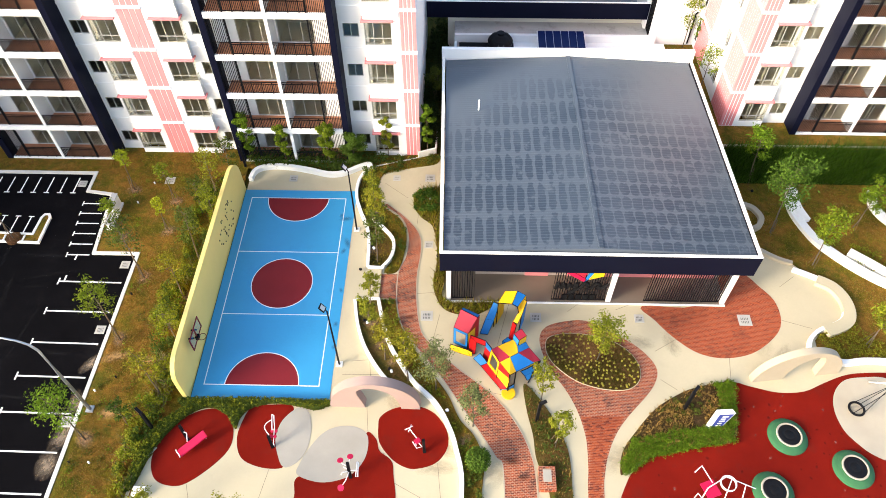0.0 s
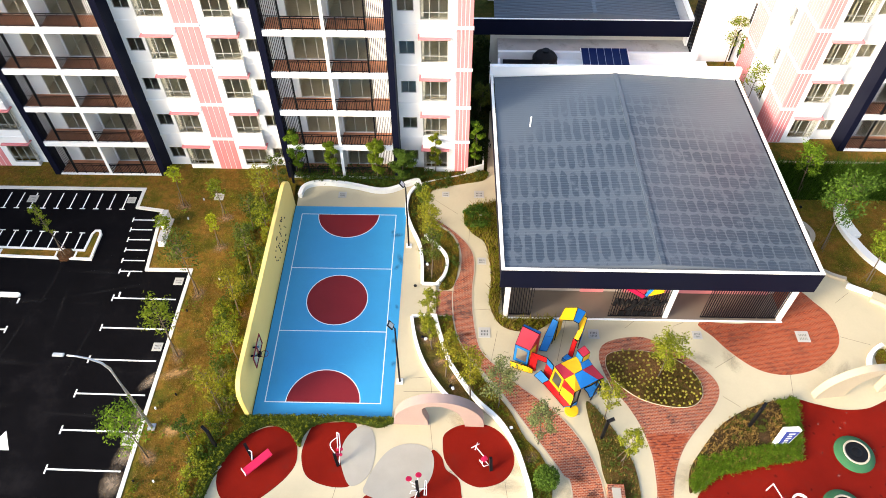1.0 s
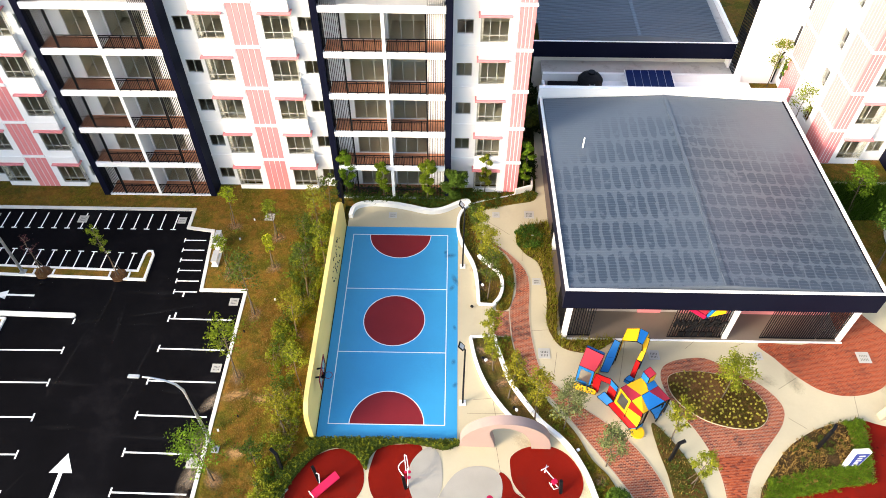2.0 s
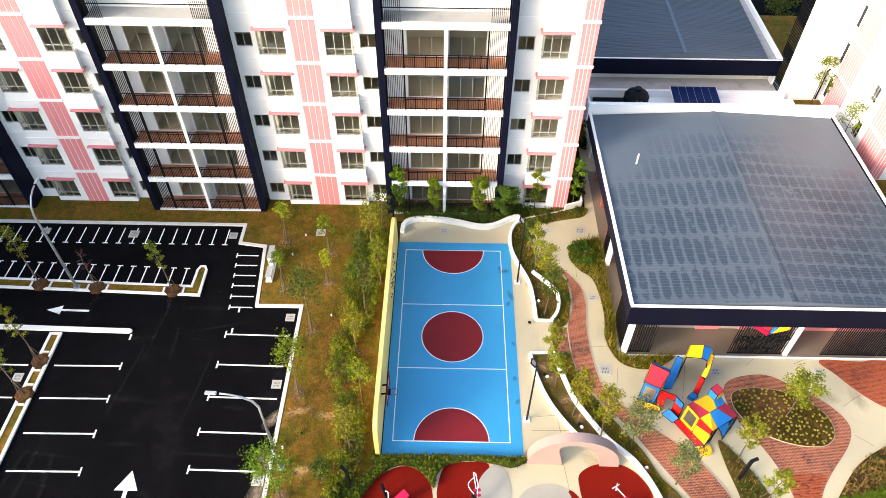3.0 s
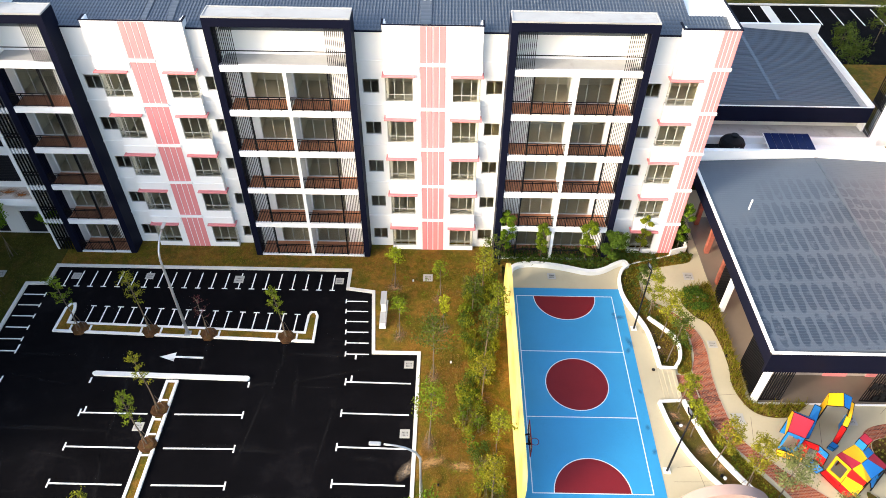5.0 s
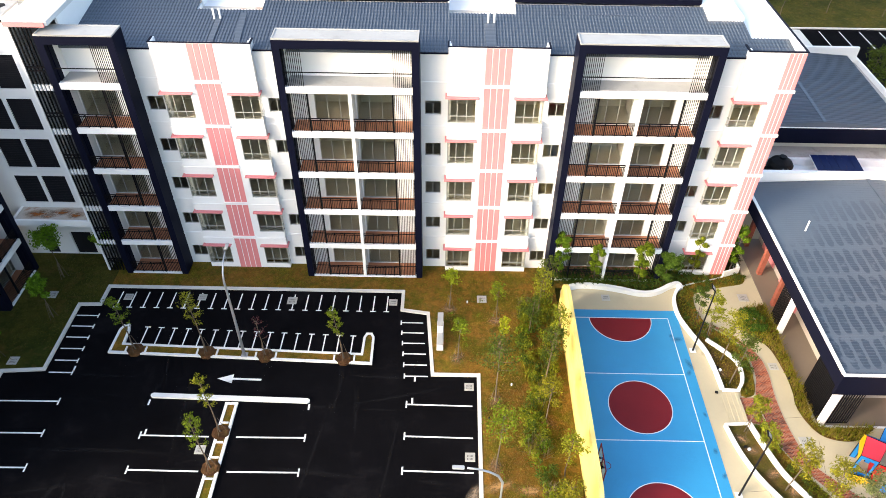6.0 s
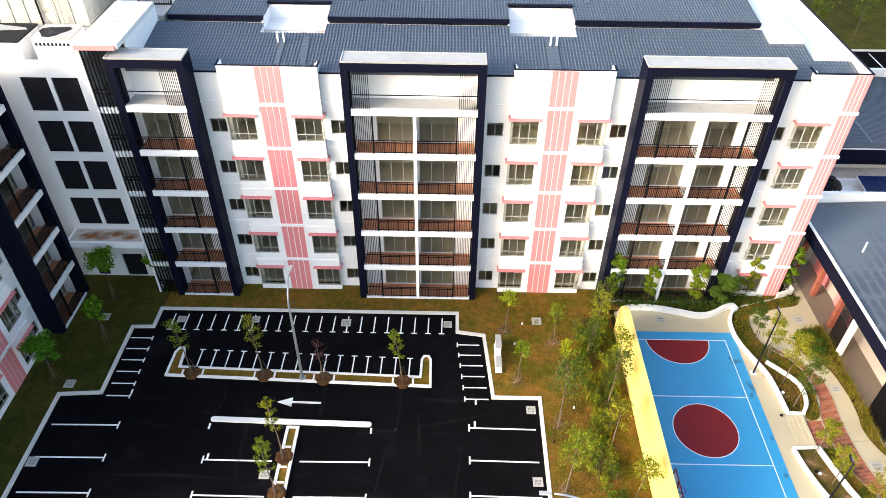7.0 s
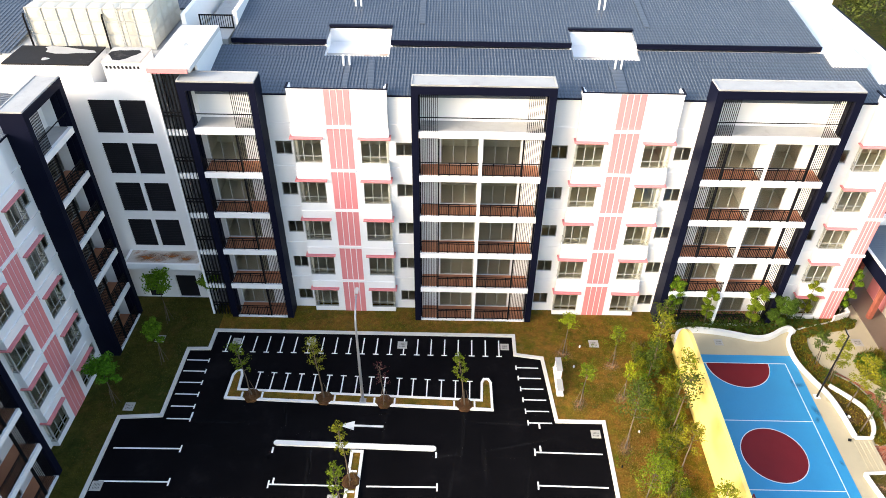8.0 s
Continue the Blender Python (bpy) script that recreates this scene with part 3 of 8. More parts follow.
# sawn joints of the concrete paving
for x0, y0, x1, y1 in ((-6.0, 20.85, -3.1, 20.9), (-4.3, 18.85, -3.9, 15.6), (-0.06, 25.4, -0.6, 22.7), (-2.26, 27, 0, 27.2), (4.55, 26.4, 3.7, 23.2), (-4.5, 37.3, -2.7, 35.8), (-1.8, 34.8, -1.9, 33.2), (4.76, 19.5, 3.4, 19.75), (8.4, 25.8, 9.35, 26.6), (11.6, 26, 12.5, 26.4), (15.5, 24, 13.7, 22.9), (18.3, 22.5, 18, 20.7)):
    bm = bmesh.new()
    strip(bm, [(x0, y0), (x1, y1)], 0.022, G - 0.02, G + 0.003)
    part("joint", bm, JOINT, pave)
for x0, y0, x1, y1 in ((22.4, 25.4, 24.2, 24.8), (23, 28.1, 24.2, 29), (13.7, 20.9, 14.6, 20.2), (-4.6, 23.5, -4.2, 20.4), (-9.5, 14.8, -9.8, 13.1), (-7.4, 16, -6.8, 15.9), (-3.1, 15.8, -2.6, 15.95), (-2.35, 14.1, -0.85, 13.3), (0.06, 15.3, 0.27, 13.3), (-14, 13.8, -13.7, 13), (-5.6, 21.8, -4.5, 21.9)):
    bm = bmesh.new()
    strip(bm, [(x0, y0), (x1, y1)], 0.022, G - 0.02, G + 0.003)
    part("joint", bm, JOINT, pave)

# soot and wear on the paving
rw = random.Random(31)
for k in range(420):
    x, y, r_ = rw.uniform(-4, 22), rw.uniform(14, 30), rw.uniform(0.35, 0.95)
    if any(all(pt_in(o, x + dx * r_, y + dy * r_ * 0.6) for dx, dy in ((1, 0), (-1, 0), (0, 1), (0, -1))) for o in BRICKS) and noise.noise(Vector((x * 0.35, y * 0.35, 2.0))) > 0.12:
        stain(SOOT, x, y, G + 0.034, r_, r_ * 0.6, rw.uniform(-15, 15), pave, "soot_patch")
for k in range(26):
    x, y = rw.uniform(-6, 22), rw.uniform(13.5, 30)
    stain(FADED, x, y, G + 0.0045, rw.uniform(0.8, 2.2), rw.uniform(0.5, 1.2), rw.uniform(0, 180), pave, "faded_patch")

gb_keep = [(10.5, 15.0), (12.5, 15.5), (17.1, 16.5), (18.2, 20.9), (14, 20), (10.5, 16.5)]
rub = bpy.data.objects["rubber_playground"]
for k in range(150):
    x, y = rw.uniform(11.5, 30), rw.uniform(12, 20.5)
    if pt_in(gb_keep, x, y) or not pt_in(PLAYRED, x, y):
        continue
    r_ = rw.uniform(0.04, 0.16)
    stain(RUBDARK if k % 3 else RUBDUST, x, y, G + 0.0165, r_, r_ * rw.uniform(0.5, 1.0), rw.uniform(0, 180), rub, "wear_spot")

# steps from the court up to the brick landing
steps = base("garden_steps", "three shallow pale concrete steps beside the court", "steps", kind="structure")
for k in range(4):
    bm = bmesh.new()
    box(bm, -5.28 + 0.3 * k, -4.16, 26.6, 28.98, G - 0.05, G + 0.03 + 0.035 * k)
    bmesh.ops.bevel(bm, geom=[e for e in bm.edges if all(v.co.z > G for v in e.verts)], offset=0.008, segments=1, affect='EDGES')
    part("step", bm, CONCRETE, steps)
# thin mortar edging along the brick walk
for line in (wa, wb):
    bm = bmesh.new()
    strip(bm, spl(line, False), 0.07, G - 0.04, G + 0.03)
    thing("bed_edging", bm, CREAM, "thin cream mortar edging of the brick footpath", "kerb", kind="structure")

# ---- apartment blocks ----
FL = [0.2 + 3.28 * i for i in range(6)]      # floor levels
WING, REC, BACK = 0.95, 1.4, 1.55            # depths of wing face, recessed face and balcony wall
TOP, EAVE = 19.0, 18.4


def window_mesh(w, h, cols, sill):
    """Frame of a window w by h, bars at the columns, a lower fixed row below sill."""
    b = bmesh.new()
    f = 0.045
    xs = [w * c / cols for c in range(cols + 1)]
    rows = [(f, sill), (sill + f, h - f)] if sill else [(f, h - f)]
    wall_grid(b, 0, w, 0, h, -0.03, 0.03, [(xa + f / 2 + (f / 2 if i == 0 else 0), xb - f / 2 - (f / 2 if i == cols - 1 else 0), za, zb) for i, (xa, xb) in enumerate(zip(xs, xs[1:])) for za, zb in rows])
    return fin("window", b, FRAME)


def pane_mesh(w, h):
    b = bmesh.new()
    box(b, 0.03, w - 0.03, -0.006, 0.006, 0.03, h - 0.03)
    return fin("pane", b, GLASS)


def rail_mesh(w):
    b = bmesh.new()
    n = int(w / 0.12)
    holes = []
    for i in range(n):
        x0, x1 = w * i / n, w * (i + 1) / n
        ka, kb = (0.032 if i % 6 == 0 else 0.014), (0.032 if (i + 1) % 6 == 0 or i == n - 1 else 0.014)
        holes += [(x0 + ka, x1 - kb, 0.11, 0.8), (x0 + (ka if i % 6 == 0 else 0), x1 - (kb if (i + 1) % 6 == 0 or i == n - 1 else 0), 0.85, 0.94), (x0 + (ka if i % 6 == 0 else -0.001), x1 - (kb if (i + 1) % 6 == 0 or i == n - 1 else -0.001), 0.0, 0.06)]
    wall_grid(b, 0, w, 0, 1.0, -0.022, 0.022, holes)
    return fin("railing", b, BLACK)


def slats_mesh(w, h, n):
    """Thin upright slats with a rail at hand height and one under the head."""
    b = bmesh.new()
    holes = []
    for i in range(n + 1):
        x0 = 0 if i == 0 else w * (i - 0.5) / n + 0.017
        x1 = w if i == n else w * (i + 0.5) / n - 0.017
        holes += [(x0, x1, -0.01, 0.95), (x0, x1, 1.0, h - 0.08), (x0, x1, h - 0.03, h + 0.01)]
    wall_grid(b, 0, w, 0, h, -0.016, 0.016, holes)
    return fin("slat_screen", b, BLACK)


WIN = window_mesh(1.85, 1.8, 3, 0.5), pane_mesh(1.85, 1.8)
WIN_SIDE = window_mesh(0.4, 1.8, 1, 0.5), pane_mesh(0.4, 1.8)
WIN_SMALL = window_mesh(1.1, 1.05, 2, 0), pane_mesh(1.1, 1.05)
WIN_TALL = window_mesh(0.94, 1.54, 2, 0.5), pane_mesh(0.94, 1.54)
DOOR = window_mesh(2.5, 2.45, 3, 0), pane_mesh(2.5, 2.45)
RAIL, RAILSHORT = rail_mesh(2.65), rail_mesh(2.5)
SLATS = slats_mesh(1.2, 2.84, 10)
SLATSTOP = slats_mesh(1.2, 2.6, 10)


def hood_mesh(w, ext):
    b = bmesh.new()
    x0, x1 = min(0, *ext), max(w, *[x + 0.06 for x in ext])
    prism(b, [(x0, -0.26), (x1, -0.26), (x1, 0.4 if x1 > w else 0.0), (x1 - 0.12, 0.4 if x1 > w else 0.0), (x1 - 0.12, 0.0), (x0 + 0.12, 0.0), (x0 + 0.12, 0.4 if x0 < 0 else 0.0), (x0, 0.4 if x0 < 0 else 0.0)], 0.02, 0.11)
    return fin("hood", b, PINK)


HOODL, HOODR = hood_mesh(2.1, (-0.06, 0)), hood_mesh(2.1, (2.1, 0))


def glazed(bld, name, meshes, u, w, z, label=""):
    win = lay(name, meshes[0], bld, pose(u, w, z), label)
    p = lay("pane", meshes[1], win)
    p.visible_shadow = False


def balconies(bld, u0, units, flip=False):
    """A framed bay of balconies. units: 2 for a full bay, 1 for half; a half bay has its screen at the far end unless flipped."""
    W = 8.9 if units == 2 else 4.75
    b = bmesh.new()
    for x in (u0, u0 + W - 0.45):
        box(b, x, x + 0.45, 0, 1.5, 0.05, 19.74)
    box(b, u0 + 0.45, u0 + W - 0.45, 0, 1.5, 19.2, 19.736)
    part("portal_frame", b, NAVY, bld, "dark navy frame round the balconies")
    b = bmesh.new()
    box(b, u0 + 0.02, u0 + W - 0.02, 0.02, 1.5, 19.74, 19.8)
    strip(b, [(u0 + 0.06, 0.06), (u0 + W - 0.06, 0.06), (u0 + W - 0.06, 1.45), (u0 + 0.06, 1.45)], 0.08, 19.79, 19.84, True)
    part("coping", b, WHITE_TOP, bld, "pale flat top slab")
    i0, i1 = u0 + 0.45, u0 + W - 0.45
    mid = (i0 + i1) / 2
    if units == 2:
        doors = [i0 + 1.4, mid + 0.2]
        rails = [(i0 + 1.25, RAIL), (mid + 0.12, RAIL)]
        screens = [i0 + 0.03, i1 - 1.23]
    elif flip:
        doors, rails, screens = [i0 + 1.4], [(i0 + 1.27, RAILSHORT)], [i0 + 0.03]
    else:
        doors, rails, screens = [i0 + 0.1], [(i0 + 0.06, RAILSHORT)], [i1 - 1.23]
    b = bmesh.new()
    holes = [(d, d + 2.5, FL[i] + 0.02, FL[i] + 2.47) for d in doors for i in range(5)]
    wall_grid(b, i0, i1, 0.05, 19.2, BACK, BACK + 0.2, holes)
    part("wall", b, WHITE, bld)
    for x in ([mid - 0.11] if units == 2 else []):
        for i in range(5):
            b = bmesh.new()
            box(b, x, x + 0.22, 0.06, BACK, FL[i], FL[i + 1] - 0.42)
            part("party_wall", b, WHITE, bld)
    for x in (i0, i1 - 0.06):
        b = bmesh.new()
        box(b, x, x + 0.06, 0.35, 0.8, 0.1, 19.2)
        part("side_lining", b, NAVY, bld)
        b = bmesh.new()
        box(b, x, x + 0.06, 0.8, BACK, 0.1, 19.2)
        part("side_wall", b, WHITE, bld)
    for i in range(6):
        b = bmesh.new()
        box(b, i0 + 0.004, i1 - 0.004, 0.02, BACK, FL[i] - 0.42 if i else FL[i] - 0.16, FL[i])
        slab = part("balcony", b, WHITE, bld, "white balcony slab")
        if i < 5:
            b = bmesh.new()
            box(b, i0 + 0.08, i1 - 0.08, 0.22, BACK, FL[i], FL[i] + 0.02)
            part("floor_tiles", b, BROWN, slab, "terracotta floor tiles")
            for x, me in rails:
                lay("railing", me, slab, pose(x, 0.14, FL[i]))
            for x in screens:
                lay("slat_screen", SLATS, slab, pose(x, 0.16, FL[i]), "black vertical slat screen")
            for x in screens:
                b = bmesh.new()
                xp = x + 1.2 if x < mid else x - 0.1
                box(b, xp, xp + 0.1, 0.1, 0.24, FL[i], FL[i + 1] - 0.42)
                part("post", b, BLACK, slab)
            for d in doors:
                glazed(bld, "sliding_door", DOOR, d, BACK + 0.1, FL[i] + 0.02)
        else:
            b = bmesh.new()
            box(b, i0 + 0.08, i1 - 0.08, 0.24, BACK, FL[i], FL[i] + 0.015)
            part("roof_floor", b, WHITE_TOP, slab, "stained grey roof floor")
            for x in screens:
                lay("slat_screen", SLATSTOP, slab, pose(x, 0.16, FL[i]), "black vertical slat screen")
            b = bmesh.new()
            box(b, i0, i1, 0.12, 0.17, FL[i] + 0.95, FL[i] + 1.0)
            part("top_rail", b, BLACK, slab)


def bay_window(bld, u, i, right):
    """A corner window of storey i at the wing's edge u, with a narrow side light and a pink hood."""
    z = FL[i] + 0.3
    x = u - 1.85 if right else u
    glazed(bld, "window", WIN, x, WING + 0.06, z)
    w_ = lay("side_window", WIN_SIDE[0], bld, pose(u - 0.05 if right else u + 0.05, WING + 0.09, z, 0, 0, 90))
    lay("pane", WIN_SIDE[1], w_).visible_shadow = False
    lay("hood", HOODR if right else HOODL, bld, pose(u - 2.0 if right else u - 0.1, WING, FL[i] + 2.2), "pink sun hood")


def wing(bld, c, left=True, right=True, u0=None, u1=None):
    """A projecting white wing with a grooved pink strip, windows beside it and pink hoods over them."""
    u0, u1 = (c - 3.13 if u0 is None else u0), (c + 3.13 if u1 is None else u1)
    holes, side = [], {u0: left, u1 - 0.2: right}
    for i in range(5):
        if left:
            bay_window(bld, u0, i, False)
            holes.append((u0 - 0.1, u0 + 1.83, FL[i] + 0.3, FL[i] + 2.1))
        if right:
            bay_window(bld, u1, i, True)
            holes.append((u1 - 1.83, u1 + 0.1, FL[i] + 0.3, FL[i] + 2.1))
    b = bmesh.new()
    wall_grid(b, u0, u1, 0.0, TOP, WING, WING + 0.22, holes)
    part("wall", b, WHITE, bld)
    for x, glazed_ in side.items():
        b = bmesh.new()
        wall_grid(b, WING + 0.22, REC + 0.1, 0.0, TOP, x, x + 0.2, [(WING, REC - 0.02, FL[i] + 0.3, FL[i] + 2.1) for i in range(5)] if glazed_ else [], 0, True)
        part("return_wall", b, WHITE, bld)
    for i in range(5):   # shallow spandrels between the windows
        for a, d in ((u0 - 0.04, c - 0.88), (c + 0.88, u1 + 0.04)):
            b = bmesh.new()
            box(b, a, d, WING - 0.07, WING, FL[i] + 2.42, FL[i + 1] - 0.3)
            part("spandrel", b, WHITE, bld)
    b = bmesh.new()
    strip(b, [(u0 - 0.01, REC + 0.35), (u0 - 0.01, WING + 0.05), (u1 + 0.01, WING + 0.05), (u1 + 0.01, REC + 0.35)], 0.12, TOP, TOP + 0.05)
    part("coping", b, NAVY, bld, "dark parapet coping")
    for x in (u0, u1 - 0.14):
        b = bmesh.new()
        box(b, x, x + 0.14, REC + 0.1, REC + 0.4, 17.5, TOP)
        part("parapet", b, WHITE, bld)
    pink_strip(bld, c - 0.81, c + 0.81)


def pink_strip(bld, a, d, w=WING, m=None, n=4):
    for i in range(6):
        b = bmesh.new()
        z0, z1 = (0.05 if i == 0 else FL[i] - 0.12), (FL[i + 1] - 0.32 if i < 5 else TOP - 0.02)
        wall_grid(b, a, d, z0, z1, w - 0.02, w, [(a + (d - a) * k / n - 0.028, a + (d - a) * k / n + 0.028, z0 + 0.03, z1 - 0.03) for k in range(1, n)])
        p = part("pink_panel", b, PINK, bld, "pink panel with white grooves")
        if m is not None:
            p.matrix_basis = m
        if i < 5:
            b = bmesh.new()
            box(b, a - 0.06, d + 0.06, w - 0.12, w, z1, z1 + 0.2)
            p = part("string_course", b, WHITE, bld)
            if m is not None:
                p.matrix_basis = m


def recess(bld, u0, u1, at, flipped=False):
    holes = [(at, at + 1.1, FL[i] + 0.65, FL[i] + 1.7) for i in range(5)]
    b = bmesh.new()
    wall_grid(b, u0, u1, 0.0, EAVE - 0.05, REC, REC + 0.2, holes)
    part("wall", b, WHITE, bld)
    for i in range(5):
        b = bmesh.new()
        box(b, u0, u1, REC - 0.05, REC, FL[i + 1] - 0.38, FL[i + 1] - 0.2)
        part("string_course", b, WHITE, bld)
    b = bmesh.new()
    box(b, u0, u1, REC - 0.1, REC + 0.06, EAVE - 0.05, EAVE + 0.05)
    part("gutter", b, NAVY, bld)
    for i in range(5):
        glazed(bld, "window", WIN_SMALL, at, REC + 0.1, FL[i] + 0.65)


def rooms(bld, u0, u1, depth=4.0):
    """Floors, ceilings and back walls of the empty rooms behind the glass."""
    b = bmesh.new()
    for i in range(5):
        box(b, u0, u1, BACK + 0.21, depth, FL[i] - 0.2, FL[i])
    box(b, u0, u1, BACK + 0.21, depth, FL[5] - 0.2, FL[5])
    box(b, u0, u1, depth, depth + 0.15, 0, 18.0)
    n = max(2, int((u1 - u0) / 3.0))
    for k in range(n + 1):
        x = u0 + (u1 - u0) * k / n
        box(b, x - 0.07, x + 0.07, BACK + 0.21, depth, 0, 16.6)
    part("room_shell", b, ROOM, bld, "bare plastered rooms")


def ribbed(bld, corners, ribs, mat, name="roof", along=True, rib=0.05, thick=0.12, label="", rise=0.04):
    """A sheet roof between four corners (front left, front right, back right, back left), folded into raised ribs that run up it (or across it)."""
    a, b_, c, d = [Vector(p) for p in corners]
    bm_ = bmesh.new()
    rows, up = [], Vector((0, 0, rise))
    L = (b_ - a).length if along else (d - a).length
    k = rib / L
    for i in range(ribs + 1):
        t = i / ribs
        for tt, h in ((t - k, 0), (t - k * 0.6, 1), (t + k * 0.6, 1), (t + k, 0)):
            tt = min(max(tt, 0), 1)
            p, q = (a.lerp(b_, tt), d.lerp(c, tt)) if along else (a.lerp(d, tt), b_.lerp(c, tt))
            rows.append((bm_.verts.new(p + up * h), bm_.verts.new(q + up * h)))
    for (p0, q0), (p1, q1) in zip(rows, rows[1:]):
        bm_.faces.new((p0, p1, q1, q0))
    dn = Vector((0, 0, -thick))
    ends = [bm_.verts.new(v_.co + dn) for v_ in (rows[0][0], rows[-1][0], rows[-1][1], rows[0][1])]
    bm_.faces.new(ends[::-1])
    bm_.faces.new([r[0] for r in rows][::-1] + [ends[0], ends[1]])
    bm_.faces.new([r[1] for r in rows] + [ends[2], ends[3]])
    bm_.faces.new((rows[0][0], rows[0][1], ends[3], ends[0]))
    bm_.faces.new((rows[-1][1], rows[-1][0], ends[1], ends[2]))
    return part(name, bm_, mat, bld, label)


def shell(bld, u0, u1, depth, ends=(True, True)):
    b = bmesh.new()
    box(b, u0, u1, depth - 0.2, depth, 0, 18.3)
    for on, x in zip(ends, (u0, u1 - 0.2)):
        if on:
            box(b, x, x + 0.2, REC + 0.1, depth - 0.2, 0, 18.95)
    part("wall", b, WHITE, bld)


# main block
Y0 = 39.46
flats = base("apartment_building", "white five-storey apartment building with pink strips and navy balcony frames", "building", pose(0, Y0, 0), "apartment buildings")
PER = 18.5
balconies(flats, -48.8, 1)
balconies(flats, -34.6, 2)
balconies(flats, -34.6 + PER, 2)
wing(flats, -39.3)
wing(flats, -39.3 + PER)
# last half wing, its pink strip at the corner
c3 = -39.3 + 2 * PER
bm = bmesh.new()
wall_grid(bm, c3 - 3.13, -1.95, 0.0, TOP, WING, WING + 0.22, [(c3 - 3.3, c3 - 1.3, FL[i] + 0.3, FL[i] + 2.1) for i in range(5)])
part("wall", bm, WHITE, flats)
bm = bmesh.new()
wall_grid(bm, WING + 0.22, REC + 0.1, 0.0, TOP, c3 - 3.13, c3 - 2.93, [(WING, REC - 0.02, FL[i] + 0.3, FL[i] + 2.1) for i in range(5)], 0, True)
part("return_wall", bm, WHITE, flats)
for i in range(5):
    bay_window(flats, c3 - 3.13, i, False)
    bm = bmesh.new()
    box(bm, c3 - 3.17, -3.1, WING - 0.07, WING, FL[i] + 2.42, FL[i + 1] - 0.3)
    part("spandrel", bm, WHITE, flats)
bm = bmesh.new()
strip(bm, [(c3 - 3.16, REC + 0.5), (c3 - 3.16, WING + 0.05), (-1.92, WING + 0.05), (-1.92, 17)], 0.12, TOP, TOP + 0.07)
part("coping", bm, NAVY, flats, "dark parapet coping")
pink_strip(flats, -3.0, -1.95)
recess(flats, -44.05, -42.43, -43.75)
recess(flats, -36.17, -34.6, -35.75)
recess(flats, -25.7, -23.93, -25.45)
recess(flats, -17.67, -16.1, -17.3)
recess(flats, -7.2, c3 - 3.13, -6.95)
rooms(flats, -48.6, -2.2)
shell(flats, -48.8, -1.95, 17.5)
# roofs, in lengths that leave the white wells open
Wells = [(-40.75, -36.35), (-23.95, -19.5)]


def roof_run(y0, y1, z0, z1, a, d, label):
    ribbed(flats, [(a, y0, z0), (d, y0, z0), (d, y1, z1), (a, y1, z1)], max(3, int((d - a) / 0.21)), METALROOF, label=label)


SLOPE = (19.25 - EAVE - 0.05) / (6.95 - REC + 0.05)
zf = lambda y: EAVE + 0.05 + (y - REC + 0.05) * SLOPE
zb = lambda y: 19.5 + (y - 7.35) * 0.11
roof_run(REC - 0.05, 5.75, zf(REC - 0.05), zf(5.75), -48.3, -4.6, "grey ribbed metal roof")
for a, d in ((-48.3, Wells[0][0]), (Wells[0][1], Wells[1][0]), (Wells[1][1], -6.5)):
    roof_run(5.75, 6.95, zf(5.75), zf(6.95), a, d, "grey ribbed metal roof")
for a, d in ((-47.3, Wells[0][0]), (Wells[0][1], Wells[1][0]), (Wells[1][1], -6.9)):
    roof_run(7.35, 9.3, zb(7.35), zb(9.3), a, d, "grey ribbed metal roof")
    bm = bmesh.new()
    box(bm, a, d, 7.28, 7.4, 19.25, 19.58)
    part("fascia", bm, NAVY, flats)
    bm = bmesh.new()
    box(bm, a, d, 6.9, 7.28, 19.0, 19.15)
    part("gutter", bm, RUST, flats, "stained gutter between the roofs")
roof_run(9.3, 22, zb(9.3), zb(22), -47.3, -6.9, "grey ribbed metal roof")
# white parapet walk at the right end
roof_run(REC - 0.05, 3.4, zf(REC - 0.05), zf(3.4), -4.6, -2.2, "grey ribbed metal roof")
for x0, x1, y0, y1, z0, z1 in ((-4.6, -2.2, 3.4, 17.0, 18.3, 18.72), (-6.9, -4.6, 5.3, 17.3, 18.6, 19.3), (-2.2, -1.95, 1.2, 17.5, 18.5, TOP + 0.02), (-6.9, -2.1, 17.0, 17.3, 18.5, 20.2)):
    bm = bmesh.new()
    box(bm, x0, x1, y0, y1, z0, z1)
    part("parapet", bm, WHITE, flats, "white roof parapet")
for k in (0.25, 0.62):
    for y0_, y1_, zz in ((REC, 5.3, zf), (9.8, 22, zb)):
        u_ = -48 + 43 * k + (3 if zz is zb else 0)
        bm = bmesh.new()
        beam(bm, (u_, y0_, zz(y0_) + 0.05), (u_ - 0.2, y1_, zz(y1_) + 0.05), 0.4, 0.05)
        part("roof_flashing", bm, METALROOF, flats)
